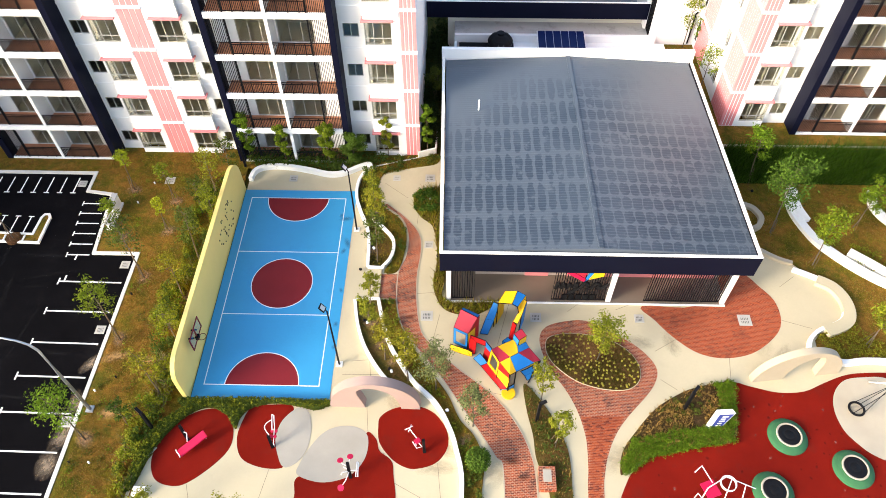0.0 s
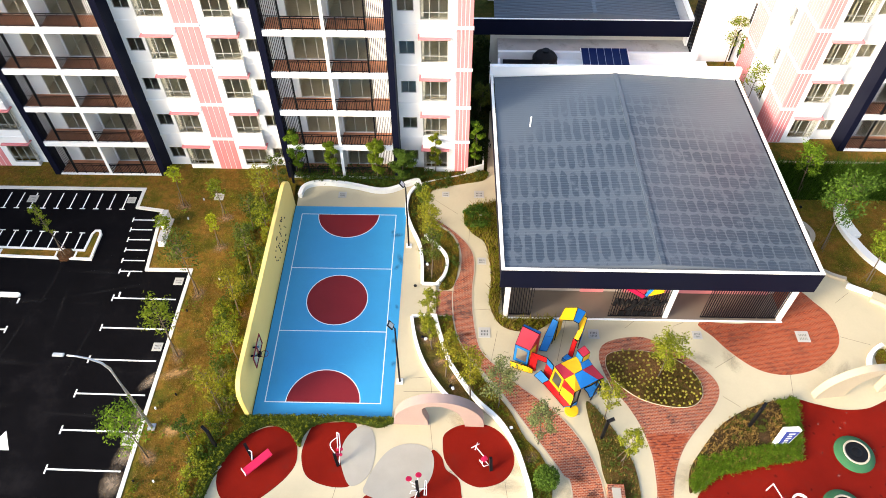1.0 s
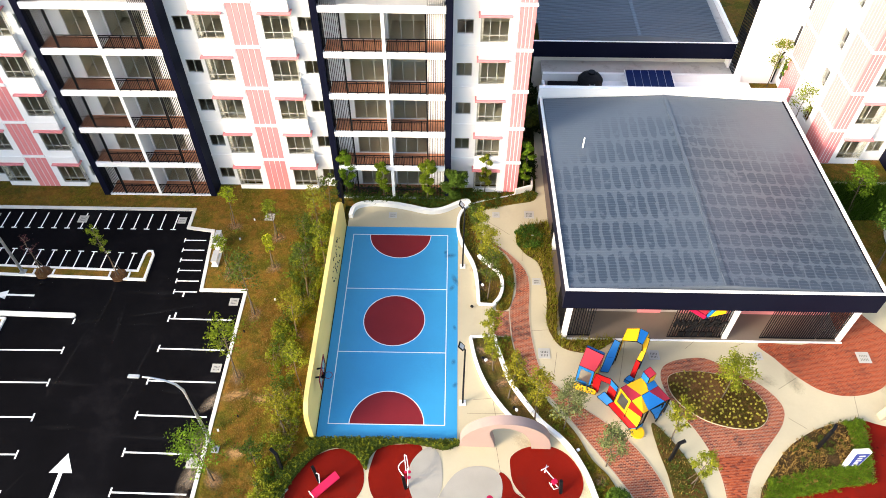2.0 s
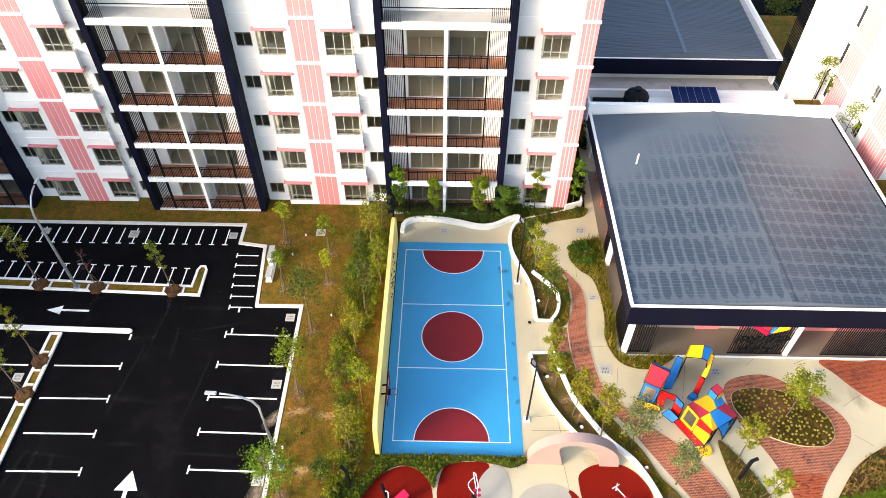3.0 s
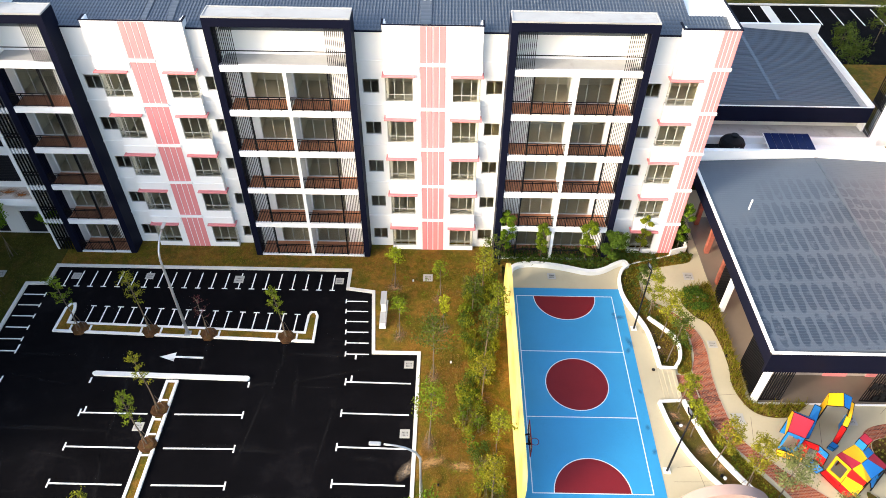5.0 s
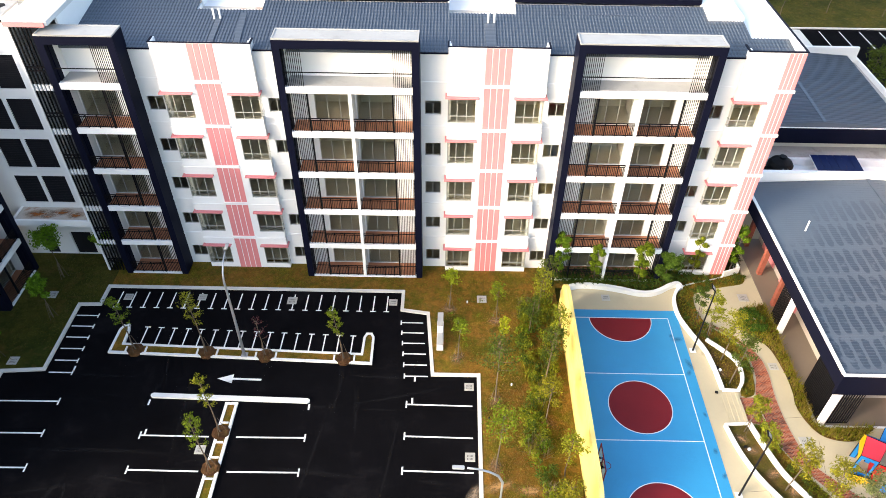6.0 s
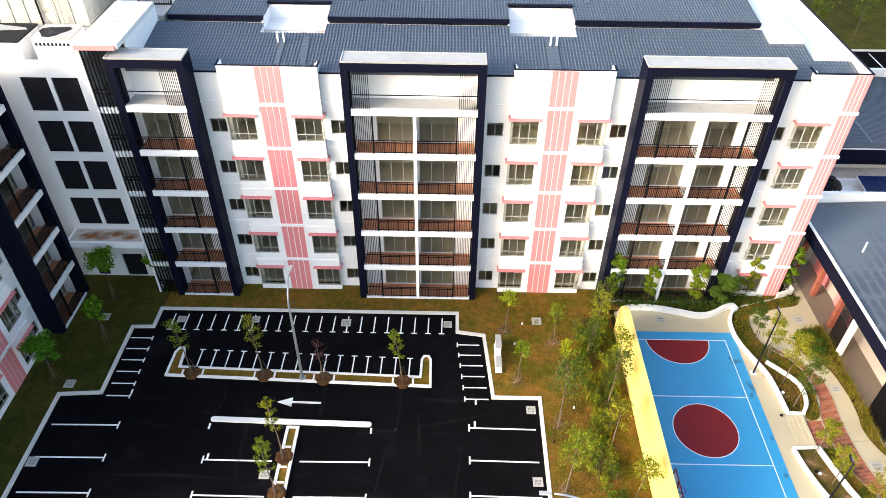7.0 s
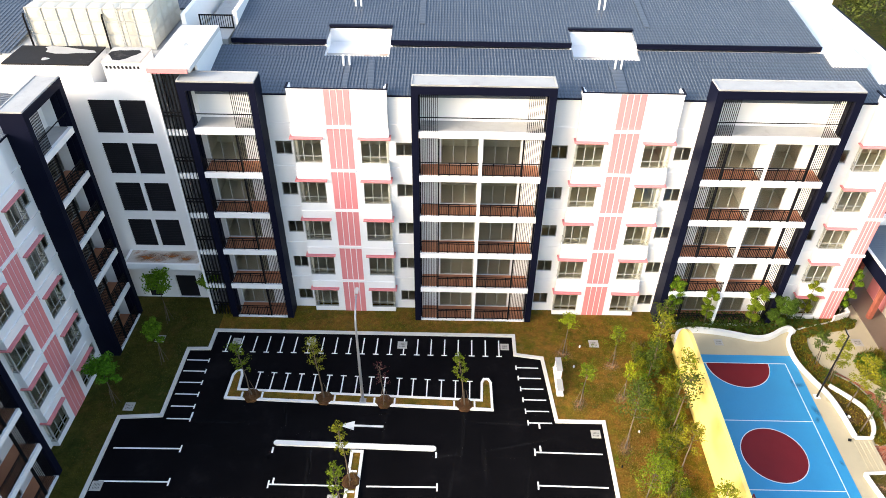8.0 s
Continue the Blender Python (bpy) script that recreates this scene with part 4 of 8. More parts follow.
# white roof wells
for u, v_ in Wells:
    bm = bmesh.new()
    box(bm, u, v_, 5.6, 9.3, 18.3, 18.6)
    well = part("roof_well", bm, WHITE, flats, "white sunken roof well")
    for x0, x1, y0, y1, z1 in ((u, v_, 9.3, 9.45, 19.74), (u - 0.1, u, 5.6, 7.1, 18.95), (v_, v_ + 0.1, 5.6, 7.1, 18.95), (u - 0.1, u, 7.3, 9.3, 19.4), (v_, v_ + 0.1, 7.3, 9.3, 19.4), (u, v_, 5.5, 5.6, 18.9)):
        bm = bmesh.new()
        box(bm, x0, x1, y0, y1, 18.3, z1)
        part("well_wall", bm, WHITE, well)
    bm = bmesh.new()
    box(bm, u - 0.05, v_ + 0.05, 9.2, 9.5, 19.74, 19.84)
    part("well_coping", bm, NAVY, well)
    bm = bmesh.new()
    box(bm, u, v_, 6.9, 7.3, 18.6, 18.62)
    part("well_gutter", bm, RUST, well)
for u in (-39.25, -21.4):
    for dx in (0, 0.4):
        for y, z in ((4.6, 18.9), (12.4, 20.1)):
            bm = bmesh.new()
            tube(bm, [(u + dx, y, z - 0.2), (u + dx, y, z + 0.75)], 0.07, 8)
            part("vent_pipe", bm, PIPEWHITE, flats)
    bm = bmesh.new()
    beam(bm, (u + 0.3, 2.0, 18.56), (u + 0.3, 5.0, 18.99), 0.35, 0.12)
    part("roof_flashing", bm, METALROOF, flats)

# west block, facing east
west = base("apartment_building", "white apartment building in shade with pink strip and navy frames", "building", pose(-56.0, 0, 0, 0, 0, 90), "apartment buildings")
balconies(west, 35.2, 1, flip=True)
balconies(west, 16.7, 2)
wing(west, 30.5)
recess(west, 33.63, 35.2, 33.8)
recess(west, 25.6, 27.37, 25.9)
rooms(west, 16.9, 39.3)
shell(west, 16.7, 39.9, 14)
ribbed(west, [(16.7, REC - 0.05, EAVE + 0.05), (39.9, REC - 0.05, EAVE + 0.05), (39.9, 9, 19.3), (16.7, 9, 19.3)], 110, METALROOF, label="grey ribbed metal roof")

# louvred stair and lift block in the inner corner
link = base("stair_block", "white stair block with dark louvres in the inner corner", "building", group="apartment buildings")
LY = 41.6
holes = [(-55.75 + k * 2.03, -54.0 + k * 2.03, 14.95 - 3.2 * i, 17.4 - 3.2 * i) for k in range(2) for i in range(4)]
for h in holes:
    bm = bmesh.new()
    n = 16
    for j in range(n):
        z = h[2] + (h[3] - h[2]) * (j + 0.5) / n
        obox(bm, pose((h[0] + h[1]) / 2, LY + 0.1, z, 35, 0, 0), h[1] - h[0], 0.16, 0.02)
    box(bm, h[0], h[1], LY + 0.28, LY + 0.3, h[2], h[3])
    part("louvre", bm, LOUVRE, link, "black horizontal louvre")
holes += [(-55.9, -54.9, 0.1, 2.4), (-53.5, -51.9, 0.1, 2.4)]
bm = bmesh.new()
wall_grid(bm, -61.5, -50.3, 0.0, 18.5, LY, LY + 0.25, holes)
part("wall", bm, WHITE, link)
bm = bmesh.new()
box(bm, -61.5, -49.0, LY + 0.26, 47.0, 17.6, 17.75)
part("flat_roof", bm, WHITE_TOP, link)
for a, d in ((-55.9, -54.9), (-53.5, -51.9)):
    bm = bmesh.new()
    box(bm, a, d, LY + 0.15, LY + 0.2, 0.1, 2.4)
    part("door", bm, LOUVRE, link, "dark metal door")
bm = bmesh.new()
box(bm, -56.2, -50.6, LY - 1.6, LY, 4.6, 4.86)
cnp = part("canopy", bm, RUST, link, "flat concrete canopy with rust stains")
for x, y, a, c_ in ((-54.6, LY - 0.8, 1.5, 0.75), (-53.0, LY - 0.6, 1.3, 0.6), (-51.8, LY - 0.9, 0.9, 0.6), (-53.8, LY - 1.1, 0.8, 0.4)):
    stain(RUSTPATCH, x, y, 4.866, a, c_, 10, cnp, "rust_stain")
bm = bmesh.new()
strip(bm, [(-56.2, LY), (-56.2, LY - 1.6), (-50.6, LY - 1.6), (-50.6, LY)], 0.16, 4.4, 4.92)
part("canopy_edge", bm, WHITE, link)
STAIRWHITE = plain("white_roof_paint", (0.62, 0.62, 0.61), 0.7, 0.08, 0.5, 5.0, stain=(0.45, 0.44, 0.42), stain_amt=0.4, stain_scale=0.7)
# tall slatted stairwell
for i in range(6):
    bm = bmesh.new()
    z0, z1 = (0.1 if i == 0 else FL[i] - 0.25), (FL[i + 1] - 0.75 if i < 5 else 20.2)
    wall_grid(bm, -50.2, -48.8, z0, z1, 39.75, 39.85, [(-50.14 + 0.235 * k, -49.97 + 0.235 * k, za, zb) for k in range(6) for za, zb in ((z0 - 0.1, z0 + 0.9), (z0 + 0.96, z0 + 1.15), (z0 + 1.21, z1 + 0.1))])
    part("slat_screen", bm, BLACK, link, "tall black vertical slats")
    if i < 5:
        for k in range(6):
            bm = bmesh.new()
            x = -50.08 + 0.235 * k
            box(bm, x - 0.07, x + 0.07, 39.8, 39.9, z1 + 0.03, z1 + 0.47)
            part("block", bm, WHITE, link)
# inner wall behind the slats, stairwell shade put into its colour
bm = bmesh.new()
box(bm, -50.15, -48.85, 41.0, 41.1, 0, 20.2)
part("stair_wall", bm, STAIRSHADE, link, "stair wall, its dark grey standing for the stairwell's shade")
bm = bmesh.new()
box(bm, -50.4, -47.85, 39.75, 46.5, 20.25, 20.55)
part("stair_roof", bm, STAIRWHITE, link, "white flat stair roof")
bm = bmesh.new()
strip(bm, ellipse(-49.1, 43.2, 0.13, 0.13, 0, 16), 0.05, 20.55, 20.58, True)
part("outlet_ring", bm, FRAME, link)
for x0, x1, y0, y1, z0, z1 in ((-50.4, -50.25, 39.75, 46.5, 0, 20.25), (-48.0, -47.85, 41.0, 46.4, 18.4, 20.25), (-50.25, -47.85, 46.4, 46.55, 17.5, 20.25)):
    bm = bmesh.new()
    box(bm, x0, x1, y0, y1, z0, z1)
    part("stair_side", bm, WHITE, link)
bm = bmesh.new()
box(bm, -50.45, -48.0, 39.66, 39.74, 20.2, 20.48)
part("band", bm, PINK, link, "pink band")

# roofs behind the stair block: plant rooms and the panel water tank
for x0, x1, y0, y1, z, mat, lab in ((-60.4, -55.0, 41.7, 44.4, 19.8, FELT, "white plant room with a black felt roof"), (-54.1, -51.7, 41.75, 43.9, 20.0, SLABGREY, "small white plant room with a stained roof")):
    room = base("plant_room", lab, "plant room", group="roof plant rooms")
    bm = bmesh.new()
    box(bm, x0, x1, y0, y1, 17.6, z - 0.1)
    part("wall", bm, WHITE, room)
    bm = bmesh.new()
    box(bm, x0 - 0.05, x1 + 0.05, y0 - 0.05, y1 + 0.05, z - 0.1, z)
    part("roof", bm, mat, room)
for nm, outline, zz, mat in (("pale_patch", ellipse(-57.2, 43.75, 1.7, 0.5, -8, 14, 0.25), 19.8, WHITE_TOP), ("pale_patch", ellipse(-58.0, 42.4, 0.25, 0.2, 0, 10, 0.2), 19.8, WHITE_TOP), ("dark_patch", ellipse(-53.1, 42.8, 0.95, 0.75, 20, 14, 0.2), 20.0, FELT)):
    bm = bmesh.new()
    prism(bm, outline, zz, zz + 0.006)
    part(nm, bm, mat, bpy.data.objects["plant_room" if zz < 19.9 else "plant_room.001"], "worn roofing patch")
for k in range(9):
    bm = bmesh.new()
    box(bm, -53.95 + 0.25 * k, -53.8 + 0.25 * k, 41.735, 41.75, 19.5, 19.68)
    part("vent_block", bm, LOUVRE, bpy.data.objects["plant_room.001"])
gtank = base("panel_water_tank", "large cream sectional water tank on the roof", "water tank")
TX0, TX1, TY0, TY1, TZ0, TZ1 = -60.0, -52.0, 45.4, 51.0, 19.3, 22.0
bm = bmesh.new()
box(bm, TX0 + 0.03, TX1 - 0.03, TY0 + 0.03, TY1 - 0.03, TZ0, TZ1 - 0.03)
part("tank_body", bm, TANKCREAM, gtank)


def tank_panel(w, h):
    b = bmesh.new()
    o = [b.verts.new(p) for p in ((0.03, 0, 0.03), (w - 0.03, 0, 0.03), (w - 0.03, 0, h - 0.03), (0.03, 0, h - 0.03))]
    i = [b.verts.new(p) for p in ((w * 0.3, -0.05, h * 0.3), (w * 0.7, -0.05, h * 0.3), (w * 0.7, -0.05, h * 0.7), (w * 0.3, -0.05, h * 0.7))]
    b.faces.new(i)
    for k in range(4):
        b.faces.new((o[k], o[(k + 1) % 4], i[(k + 1) % 4], i[k]))
    b.faces.new(o[::-1])
    return fin("tank_panel", b, TANKCREAM)


TP = tank_panel(1.0, 0.9)
for i in range(8):
    for j in range(3):
        lay("tank_panel", TP, gtank, pose(TX0 + i, TY0, TZ0 + 0.9 * j))
    for j in range(5):
        lay("tank_panel", TP, gtank, pose(TX0 + i, TY0 + 1.1 * j, TZ1, -90, 0, 0) @ Matrix.Diagonal((1, 1, 1.2, 1)))
for i in range(5):
    for j in range(3):
        lay("tank_panel", TP, gtank, pose(TX1, TY0 + 1.1 * i, TZ0 + 0.9 * j, 0, 0, 90) @ Matrix.Diagonal((1.1, 1, 1, 1)))
for i in range(9):
    bm = bmesh.new()
    box(bm, TX0 + i - 0.04, TX0 + i + 0.04, TY0 - 0.07, TY0, TZ0, TZ1)
    part("flange", bm, FRAME, gtank)
for j in range(4):
    bm = bmesh.new()
    box(bm, TX0, TX1, TY0 - 0.065, TY0 - 0.002, TZ0 + 0.9 * j - 0.035, TZ0 + 0.9 * j + 0.035)
    part("flange", bm, FRAME, gtank)
bm = bmesh.new()
for x in (-54.0, -53.55):
    beam(bm, (x, TY0 - 0.25, TZ0), (x, TY0 - 0.25, TZ1 + 0.4), 0.05)
for k in range(9):
    beam(bm, (-54.0, TY0 - 0.25, TZ0 + 0.3 * k + 0.2), (-53.55, TY0 - 0.25, TZ0 + 0.3 * k + 0.2), 0.035)
part("ladder", bm, FRAME, gtank, "grey access ladder")
for x in (-55.0, TX0 - 0.15):
    bm = bmesh.new()
    tube(bm, [(x, TY0 - 0.2, TZ0 - 0.8), (x, TY0 - 0.2, TZ1 - 0.5), (x, TY0 - 0.1, TZ1 - 0.35)], 0.065, 8)
    part("pipe", bm, BLACK, gtank, "black downpipe")
bm = bmesh.new()
box(bm, TX0 - 2, TX1 + 0.6, 44.4, 52, 18.9, 19.2)
part("base_slab", bm, WHITE_TOP, gtank)
annex = base("rear_block", "rear apartment block roof of grey ribbed metal", "building", group="apartment buildings")
ribbed(annex, [(-75, 52.2, 19.6), (-50.8, 52.2, 19.6), (-50.8, 66, 21.2), (-75, 66, 21.2)], 80, METALROOF, label="grey ribbed metal roof")
ribbed(annex, [(-75, 44.5, 19.2), (-61.6, 44.5, 19.2), (-61.6, 51.8, 19.9), (-75, 51.8, 19.9)], 44, METALROOF, label="grey ribbed metal roof")
bm = bmesh.new()
box(bm, -75, -50.8, 52.2, 66, 0, 19.4)
part("wall", bm, WHITE, annex)
bm = bmesh.new()
box(bm, -49.8, -47.6, 47.0, 56, 18.9, 19.4)
part("walkway", bm, WHITE_TOP, annex)
for x0, x1, y0, z1 in ((-50.6, -50.3, 47.2, 21.0), (-47.6, -47.3, 49.0, 20.6)):
    bm = bmesh.new()
    box(bm, x0, x1, y0, 56, 18.9, z1)
    part("parapet", bm, WHITE, annex, "white roof walkway wall")
bm = bmesh.new()
wall_grid(bm, -50.0, -47.6, 19.4, 20.4, 48.9, 48.94, [(-49.9 + 0.16 * k, -49.78 + 0.16 * k, 19.5, 20.3) for k in range(14)])
part("railing", bm, BLACK, annex)

# east block, standing on a raised terrace
TERRACE = 2.9
east = base("apartment_building", "white apartment building with wide pink corner strips and navy frames", "building", pose(-1.55, 40.25, TERRACE), "apartment buildings")
E0 = 22.5
balconies(east, 27.55, 2)
balconies(east, 27.55 + PER, 2)
wing(east, 32.0 + 9.25)
ce = 22.35
bm = bmesh.new()
wall_grid(bm, E0, ce + 3.3, 0.0, TOP, WING, WING + 0.22, [(ce + 1.47, ce + 3.5, FL[i] + 0.3, FL[i] + 2.1) for i in range(5)])
part("wall", bm, WHITE, east)
bm = bmesh.new()
wall_grid(bm, WING + 0.22, REC + 0.1, 0.0, TOP, ce + 3.1, ce + 3.3, [(WING, REC - 0.02, FL[i] + 0.3, FL[i] + 2.1) for i in range(5)], 0, True)
part("return_wall", bm, WHITE, east)
for i in range(5):
    bay_window(east, ce + 3.3, i, True)
pink_strip(east, E0 - 0.05, E0 + 0.95)
recess(east, ce + 3.3, 27.55, 26.1)
rooms(east, 24.6, 55)
# gable wall of the east block with pink strips and small windows
side_holes = [(4.5, 5.4, FL[i] + 0.85, FL[i] + 2.35) for i in range(5)]
bm = bmesh.new()
wall_grid(bm, WING + 0.22, 11.3, 0.0, TOP, E0, E0 + 0.22, side_holes, 0, True)
part("wall", bm, WHITE, east)
# white stair tower in the inner corner, its open side closed by tall slats
bm = bmesh.new()
box(bm, 18.62, 60, 11.3, 11.55, 0, 18.5)
part("rear_wall", bm, WHITE, east)
bm = bmesh.new()
box(bm, 18.6, E0, 11.24, 11.3, 3.45, 3.52)
part("string_course", bm, WHITE, east)
for i in range(5):
    z0 = 0.75 if i == 0 else FL[i]
    bm = bmesh.new()
    wall_grid(bm, 11.4, 13.1, z0, FL[i + 1] - 0.02, 18.56, 18.62, [(11.45 + 0.235 * k, 11.63 + 0.235 * k, z0 + 0.04, FL[i + 1] - 0.1) for k in range(7)], 0, True)
    part("slat_screen", bm, BLACK, east, "tall black vertical slats")
    if i:
        bm = bmesh.new()
        wall_grid(bm, 11.4, 13.1, z0, z0 + 1.05, 18.66, 18.7, [(11.43 + 0.11 * k, 11.49 + 0.11 * k, z0 + 0.08, z0 + 0.95) for k in range(15)], 0, True)
        part("stair_railing", bm, BLACK, east)
bm = bmesh.new()
box(bm, 20.0, 20.1, 11.55, 14.0, 0, 18.5)
part("stair_back", bm, STAIRWHITE, east)
bm = bmesh.new()
tube(bm, [(E0 - 0.5, 11.2, 0.2), (E0 - 0.5, 11.2, 3.0), (E0 - 0.35, 11.22, 3.2)], 0.07, 8)
part("downpipe", bm, BLACK, east)
for i in range(5):
    bm = bmesh.new()
    box(bm, E0 - 0.004, E0, 10.75, 11.15, FL[i] + 0.5, FL[i] + 2.3)
    part("slit_window", bm, LOUVRE, east, "dark narrow stair window")
for i in range(5):
    w_ = lay("window", WIN_TALL[0], east, pose(E0 + 0.1, 5.42, FL[i] + 0.83, 0, 0, -90))
    lay("pane", WIN_TALL[1], w_).visible_shadow = False
for a, d in ((WING, 3.7), (8.1, 10.6)):
    pink_strip(east, -d, -a, WING, pose(E0 - WING, 0, 0, 0, 0, -90), 8)
ribbed(east, [(E0, REC, EAVE), (60, REC, EAVE), (60, 20, 20), (E0, 20, 20)], 100, METALROOF, label="grey ribbed metal roof")

# rear car park and its edge
bm = bmesh.new()
prism(bm, [(2, 67), (50, 67), (50, 86), (2, 86)], -0.11, 0.0)
rear = thing("road", bm, ASPHALT, "asphalt of the rear car park", "car park", kind="structure")
bm = bmesh.new()
strip(bm, [(2, 86), (50, 86.3)], 0.3, -0.1, 0.14)
thing("kerb", bm, KERB, "pale kerb of the rear car park", "kerb", kind="structure")
for k in range(14):
    bm = bmesh.new()
    box(bm, 5.0 + 2.55 * k, 5.12 + 2.55 * k, 80.8, 85.4, 0, 0.006)
    part("bay_line", bm, LINE, rear)
bm = bmesh.new()
box(bm, 19.4, 20.6, 81, 85.8, 0, 0.02)
part("walkway", bm, KERB, rear, "pale concrete walkway")

# ---- community hall with its low metal roof ----
hall = base("community_hall", "single-storey community hall with dark metal roof and navy fascia", "building")
HF, HB, HZ0, HZ1 = 26.45, 45.9, 5.28, 5.5
HXL0, HXR0, HXL1, HXR1 = -0.08, 19.65, -0.3, 19.1
hmf, hmb = (HXL0 + HXR0) / 2, (HXL1 + HXR1) / 2


def roof_material():
    """Dark roof sheet with drying rain water left in rounded patches between the purlins."""
    m, nt, b = nodes_of("wet_roof_sheet")
    tc = nt.nodes.new("ShaderNodeTexCoord").outputs["Object"]
    sep = nt.nodes.new("ShaderNodeSeparateXYZ")
    nt.links.new(tc, sep.inputs[0])

    def math_(op, a, v=None, c=None):
        n = nt.nodes.new("ShaderNodeMath")
        n.operation = op
        for i, s in enumerate((a, v, c)):
            if s is None:
                continue
            if isinstance(s, (int, float)):
                n.inputs[i].default_value = s
            else:
                nt.links.new(s, n.inputs[i])
        return n.outputs[0]

    wob = add(nt, "ShaderNodeTexNoise", Scale=1.6, Detail=4.0)
    nt.links.new(tc, wob.inputs["Vector"])
    wv = math_("MULTIPLY", math_("SUBTRACT", wob.outputs[0], 0.5), 0.3)
    px = math_("PINGPONG", math_("ADD", math_("MULTIPLY", sep.outputs[0], 1 / 0.68), wv), 0.5)
    west_side = math_("LESS_THAN", sep.outputs[0], 9.7)
    rate = math_("SUBTRACT", 1 / 1.2, math_("MULTIPLY", west_side, 1 / 1.2 - 1 / 2.7))
    py = math_("PINGPONG", math_("ADD", math_("MULTIPLY", sep.outputs[1], rate), wv), 0.5)
    rib_line = add(nt, "ShaderNodeMapRange")
    rib_line.inputs[1].default_value, rib_line.inputs[2].default_value = 0.05, 0.12
    rib_line.inputs[3].default_value = 0.4
    nt.links.new(math_("PINGPONG", math_("MULTIPLY", math_("SUBTRACT", sep.outputs[1], HF + 0.35), 84 / (HB - HF - 0.65)), 0.5), rib_line.inputs[0])
    u4 = math_("POWER", math_("DIVIDE", math_("SUBTRACT", 0.5, px), math_("SUBTRACT", 0.45, math_("MULTIPLY", west_side, 0.08))), 3.0)
    v4 = math_("POWER", math_("MULTIPLY", math_("SUBTRACT", 0.5, py), 1 / 0.45), 3.0)
    ragged = add(nt, "ShaderNodeTexNoise", Scale=3.2, Detail=5.0)
    nt.links.new(tc, ragged.inputs["Vector"])
    edge = add(nt, "ShaderNodeMapRange")
    edge.inputs[1].default_value, edge.inputs[2].default_value = 1.15, 0.75
    nt.links.new(math_("ADD", math_("ADD", u4, v4), math_("MULTIPLY", math_("SUBTRACT", ragged.outputs[0], 0.5), 1.6)), edge.inputs[0])
    cell = math_("MULTIPLY", edge.outputs[0], rib_line.outputs[0])
    area = noise_fac(nt, tc, 0.16, 3.0, 0.44, 0.54)
    front = add(nt, "ShaderNodeMapRange")
    front.inputs[1].default_value, front.inputs[2].default_value = 45.5, 40.5
    off = math_("MULTIPLY", math_("ABSOLUTE", math_("SUBTRACT", sep.outputs[0], 9.7)), 0.62)
    nt.links.new(math_("ADD", math_("ADD", sep.outputs[1], off), math_("MULTIPLY", math_("SUBTRACT", area, 0.5), 2.5)), front.inputs[0])
    fine = noise_fac(nt, tc, 1.1, 5.0, 0.33, 0.43)
    wet = math_("MULTIPLY", math_("MULTIPLY", cell, math_("MINIMUM", math_("ADD", math_("MULTIPLY", area, 0.3), 0.7), 1.0)), math_("MULTIPLY", front.outputs[0], fine))
    f1 = noise_fac(nt, tc, 0.12, 4.0, 0.3, 0.7)
    dry = mixc(nt, f1, (0.074, 0.094, 0.116, 1), (0.090, 0.110, 0.134, 1))
    nt.links.new(mixc(nt, wet, dry, (0.031, 0.046, 0.066, 1)), b.inputs["Base Color"])
    b.inputs["Roughness"].default_value = 0.45
    b.inputs["Metallic"].default_value = 0.2
    return m


WETROOF = roof_material()
HALLWALL = plain("hall_plaster", (0.40, 0.34, 0.295), 0.8, 0.1, 0.4, 3.0)
RISE = 0.5
for xa, xb, za, zb in (((HXL0 + 0.25), hmf, 0, RISE), (hmf, HXR0 - 0.25, RISE, 0)):
    back = (HXL1 + 0.3 if za == 0 else hmb, hmb if za == 0 else HXR1 - 0.3)
    ribbed(hall, [(xa, HF + 0.35, HZ0 - 0.14 + za), (xb, HF + 0.35, HZ0 - 0.14 + zb), (back[1], HB - 0.3, HZ1 - 0.14 + zb), (back[0], HB - 0.3, HZ1 - 0.14 + za)], 84, WETROOF, "roof", False, 0.022, 0.1, "dark grey ribbed metal roof with damp patches", 0.008)
bm = bmesh.new()
beam(bm, (hmf, HF + 0.35, HZ0 - 0.14 + RISE + 0.02), (hmb, HB - 0.3, HZ1 - 0.14 + RISE + 0.02), 0.3, 0.05)
part("ridge_cap", bm, WETROOF, hall)
# low gable behind the fascia
bm = bmesh.new()
tri_ = [(HXL0 + 0.25, HZ0 - 0.3), (HXR0 - 0.25, HZ0 - 0.3), (HXR0 - 0.25, HZ0 - 0.14), (hmf, HZ0 - 0.14 + RISE), (HXL0 + 0.25, HZ0 - 0.14)]
v0_ = [bm.verts.new((x, HF + 0.3, z)) for x, z in tri_]
v1_ = [bm.verts.new((x, HF + 0.34, z)) for x, z in tri_]
bm.faces.new(v0_), bm.faces.new(v1_[::-1])
for k in range(5):
    bm.faces.new((v0_[k], v0_[(k + 1) % 5], v1_[(k + 1) % 5], v1_[k]))
part("gable_flashing", bm, METALROOF, hall)
# fascia: a deep navy front, white capping round the roof
bm = bmesh.new()
box(bm, HXL0, HXR0, HF, HF + 0.2, 3.52, HZ0)
part("fascia", bm, NAVY, hall, "deep navy front fascia")


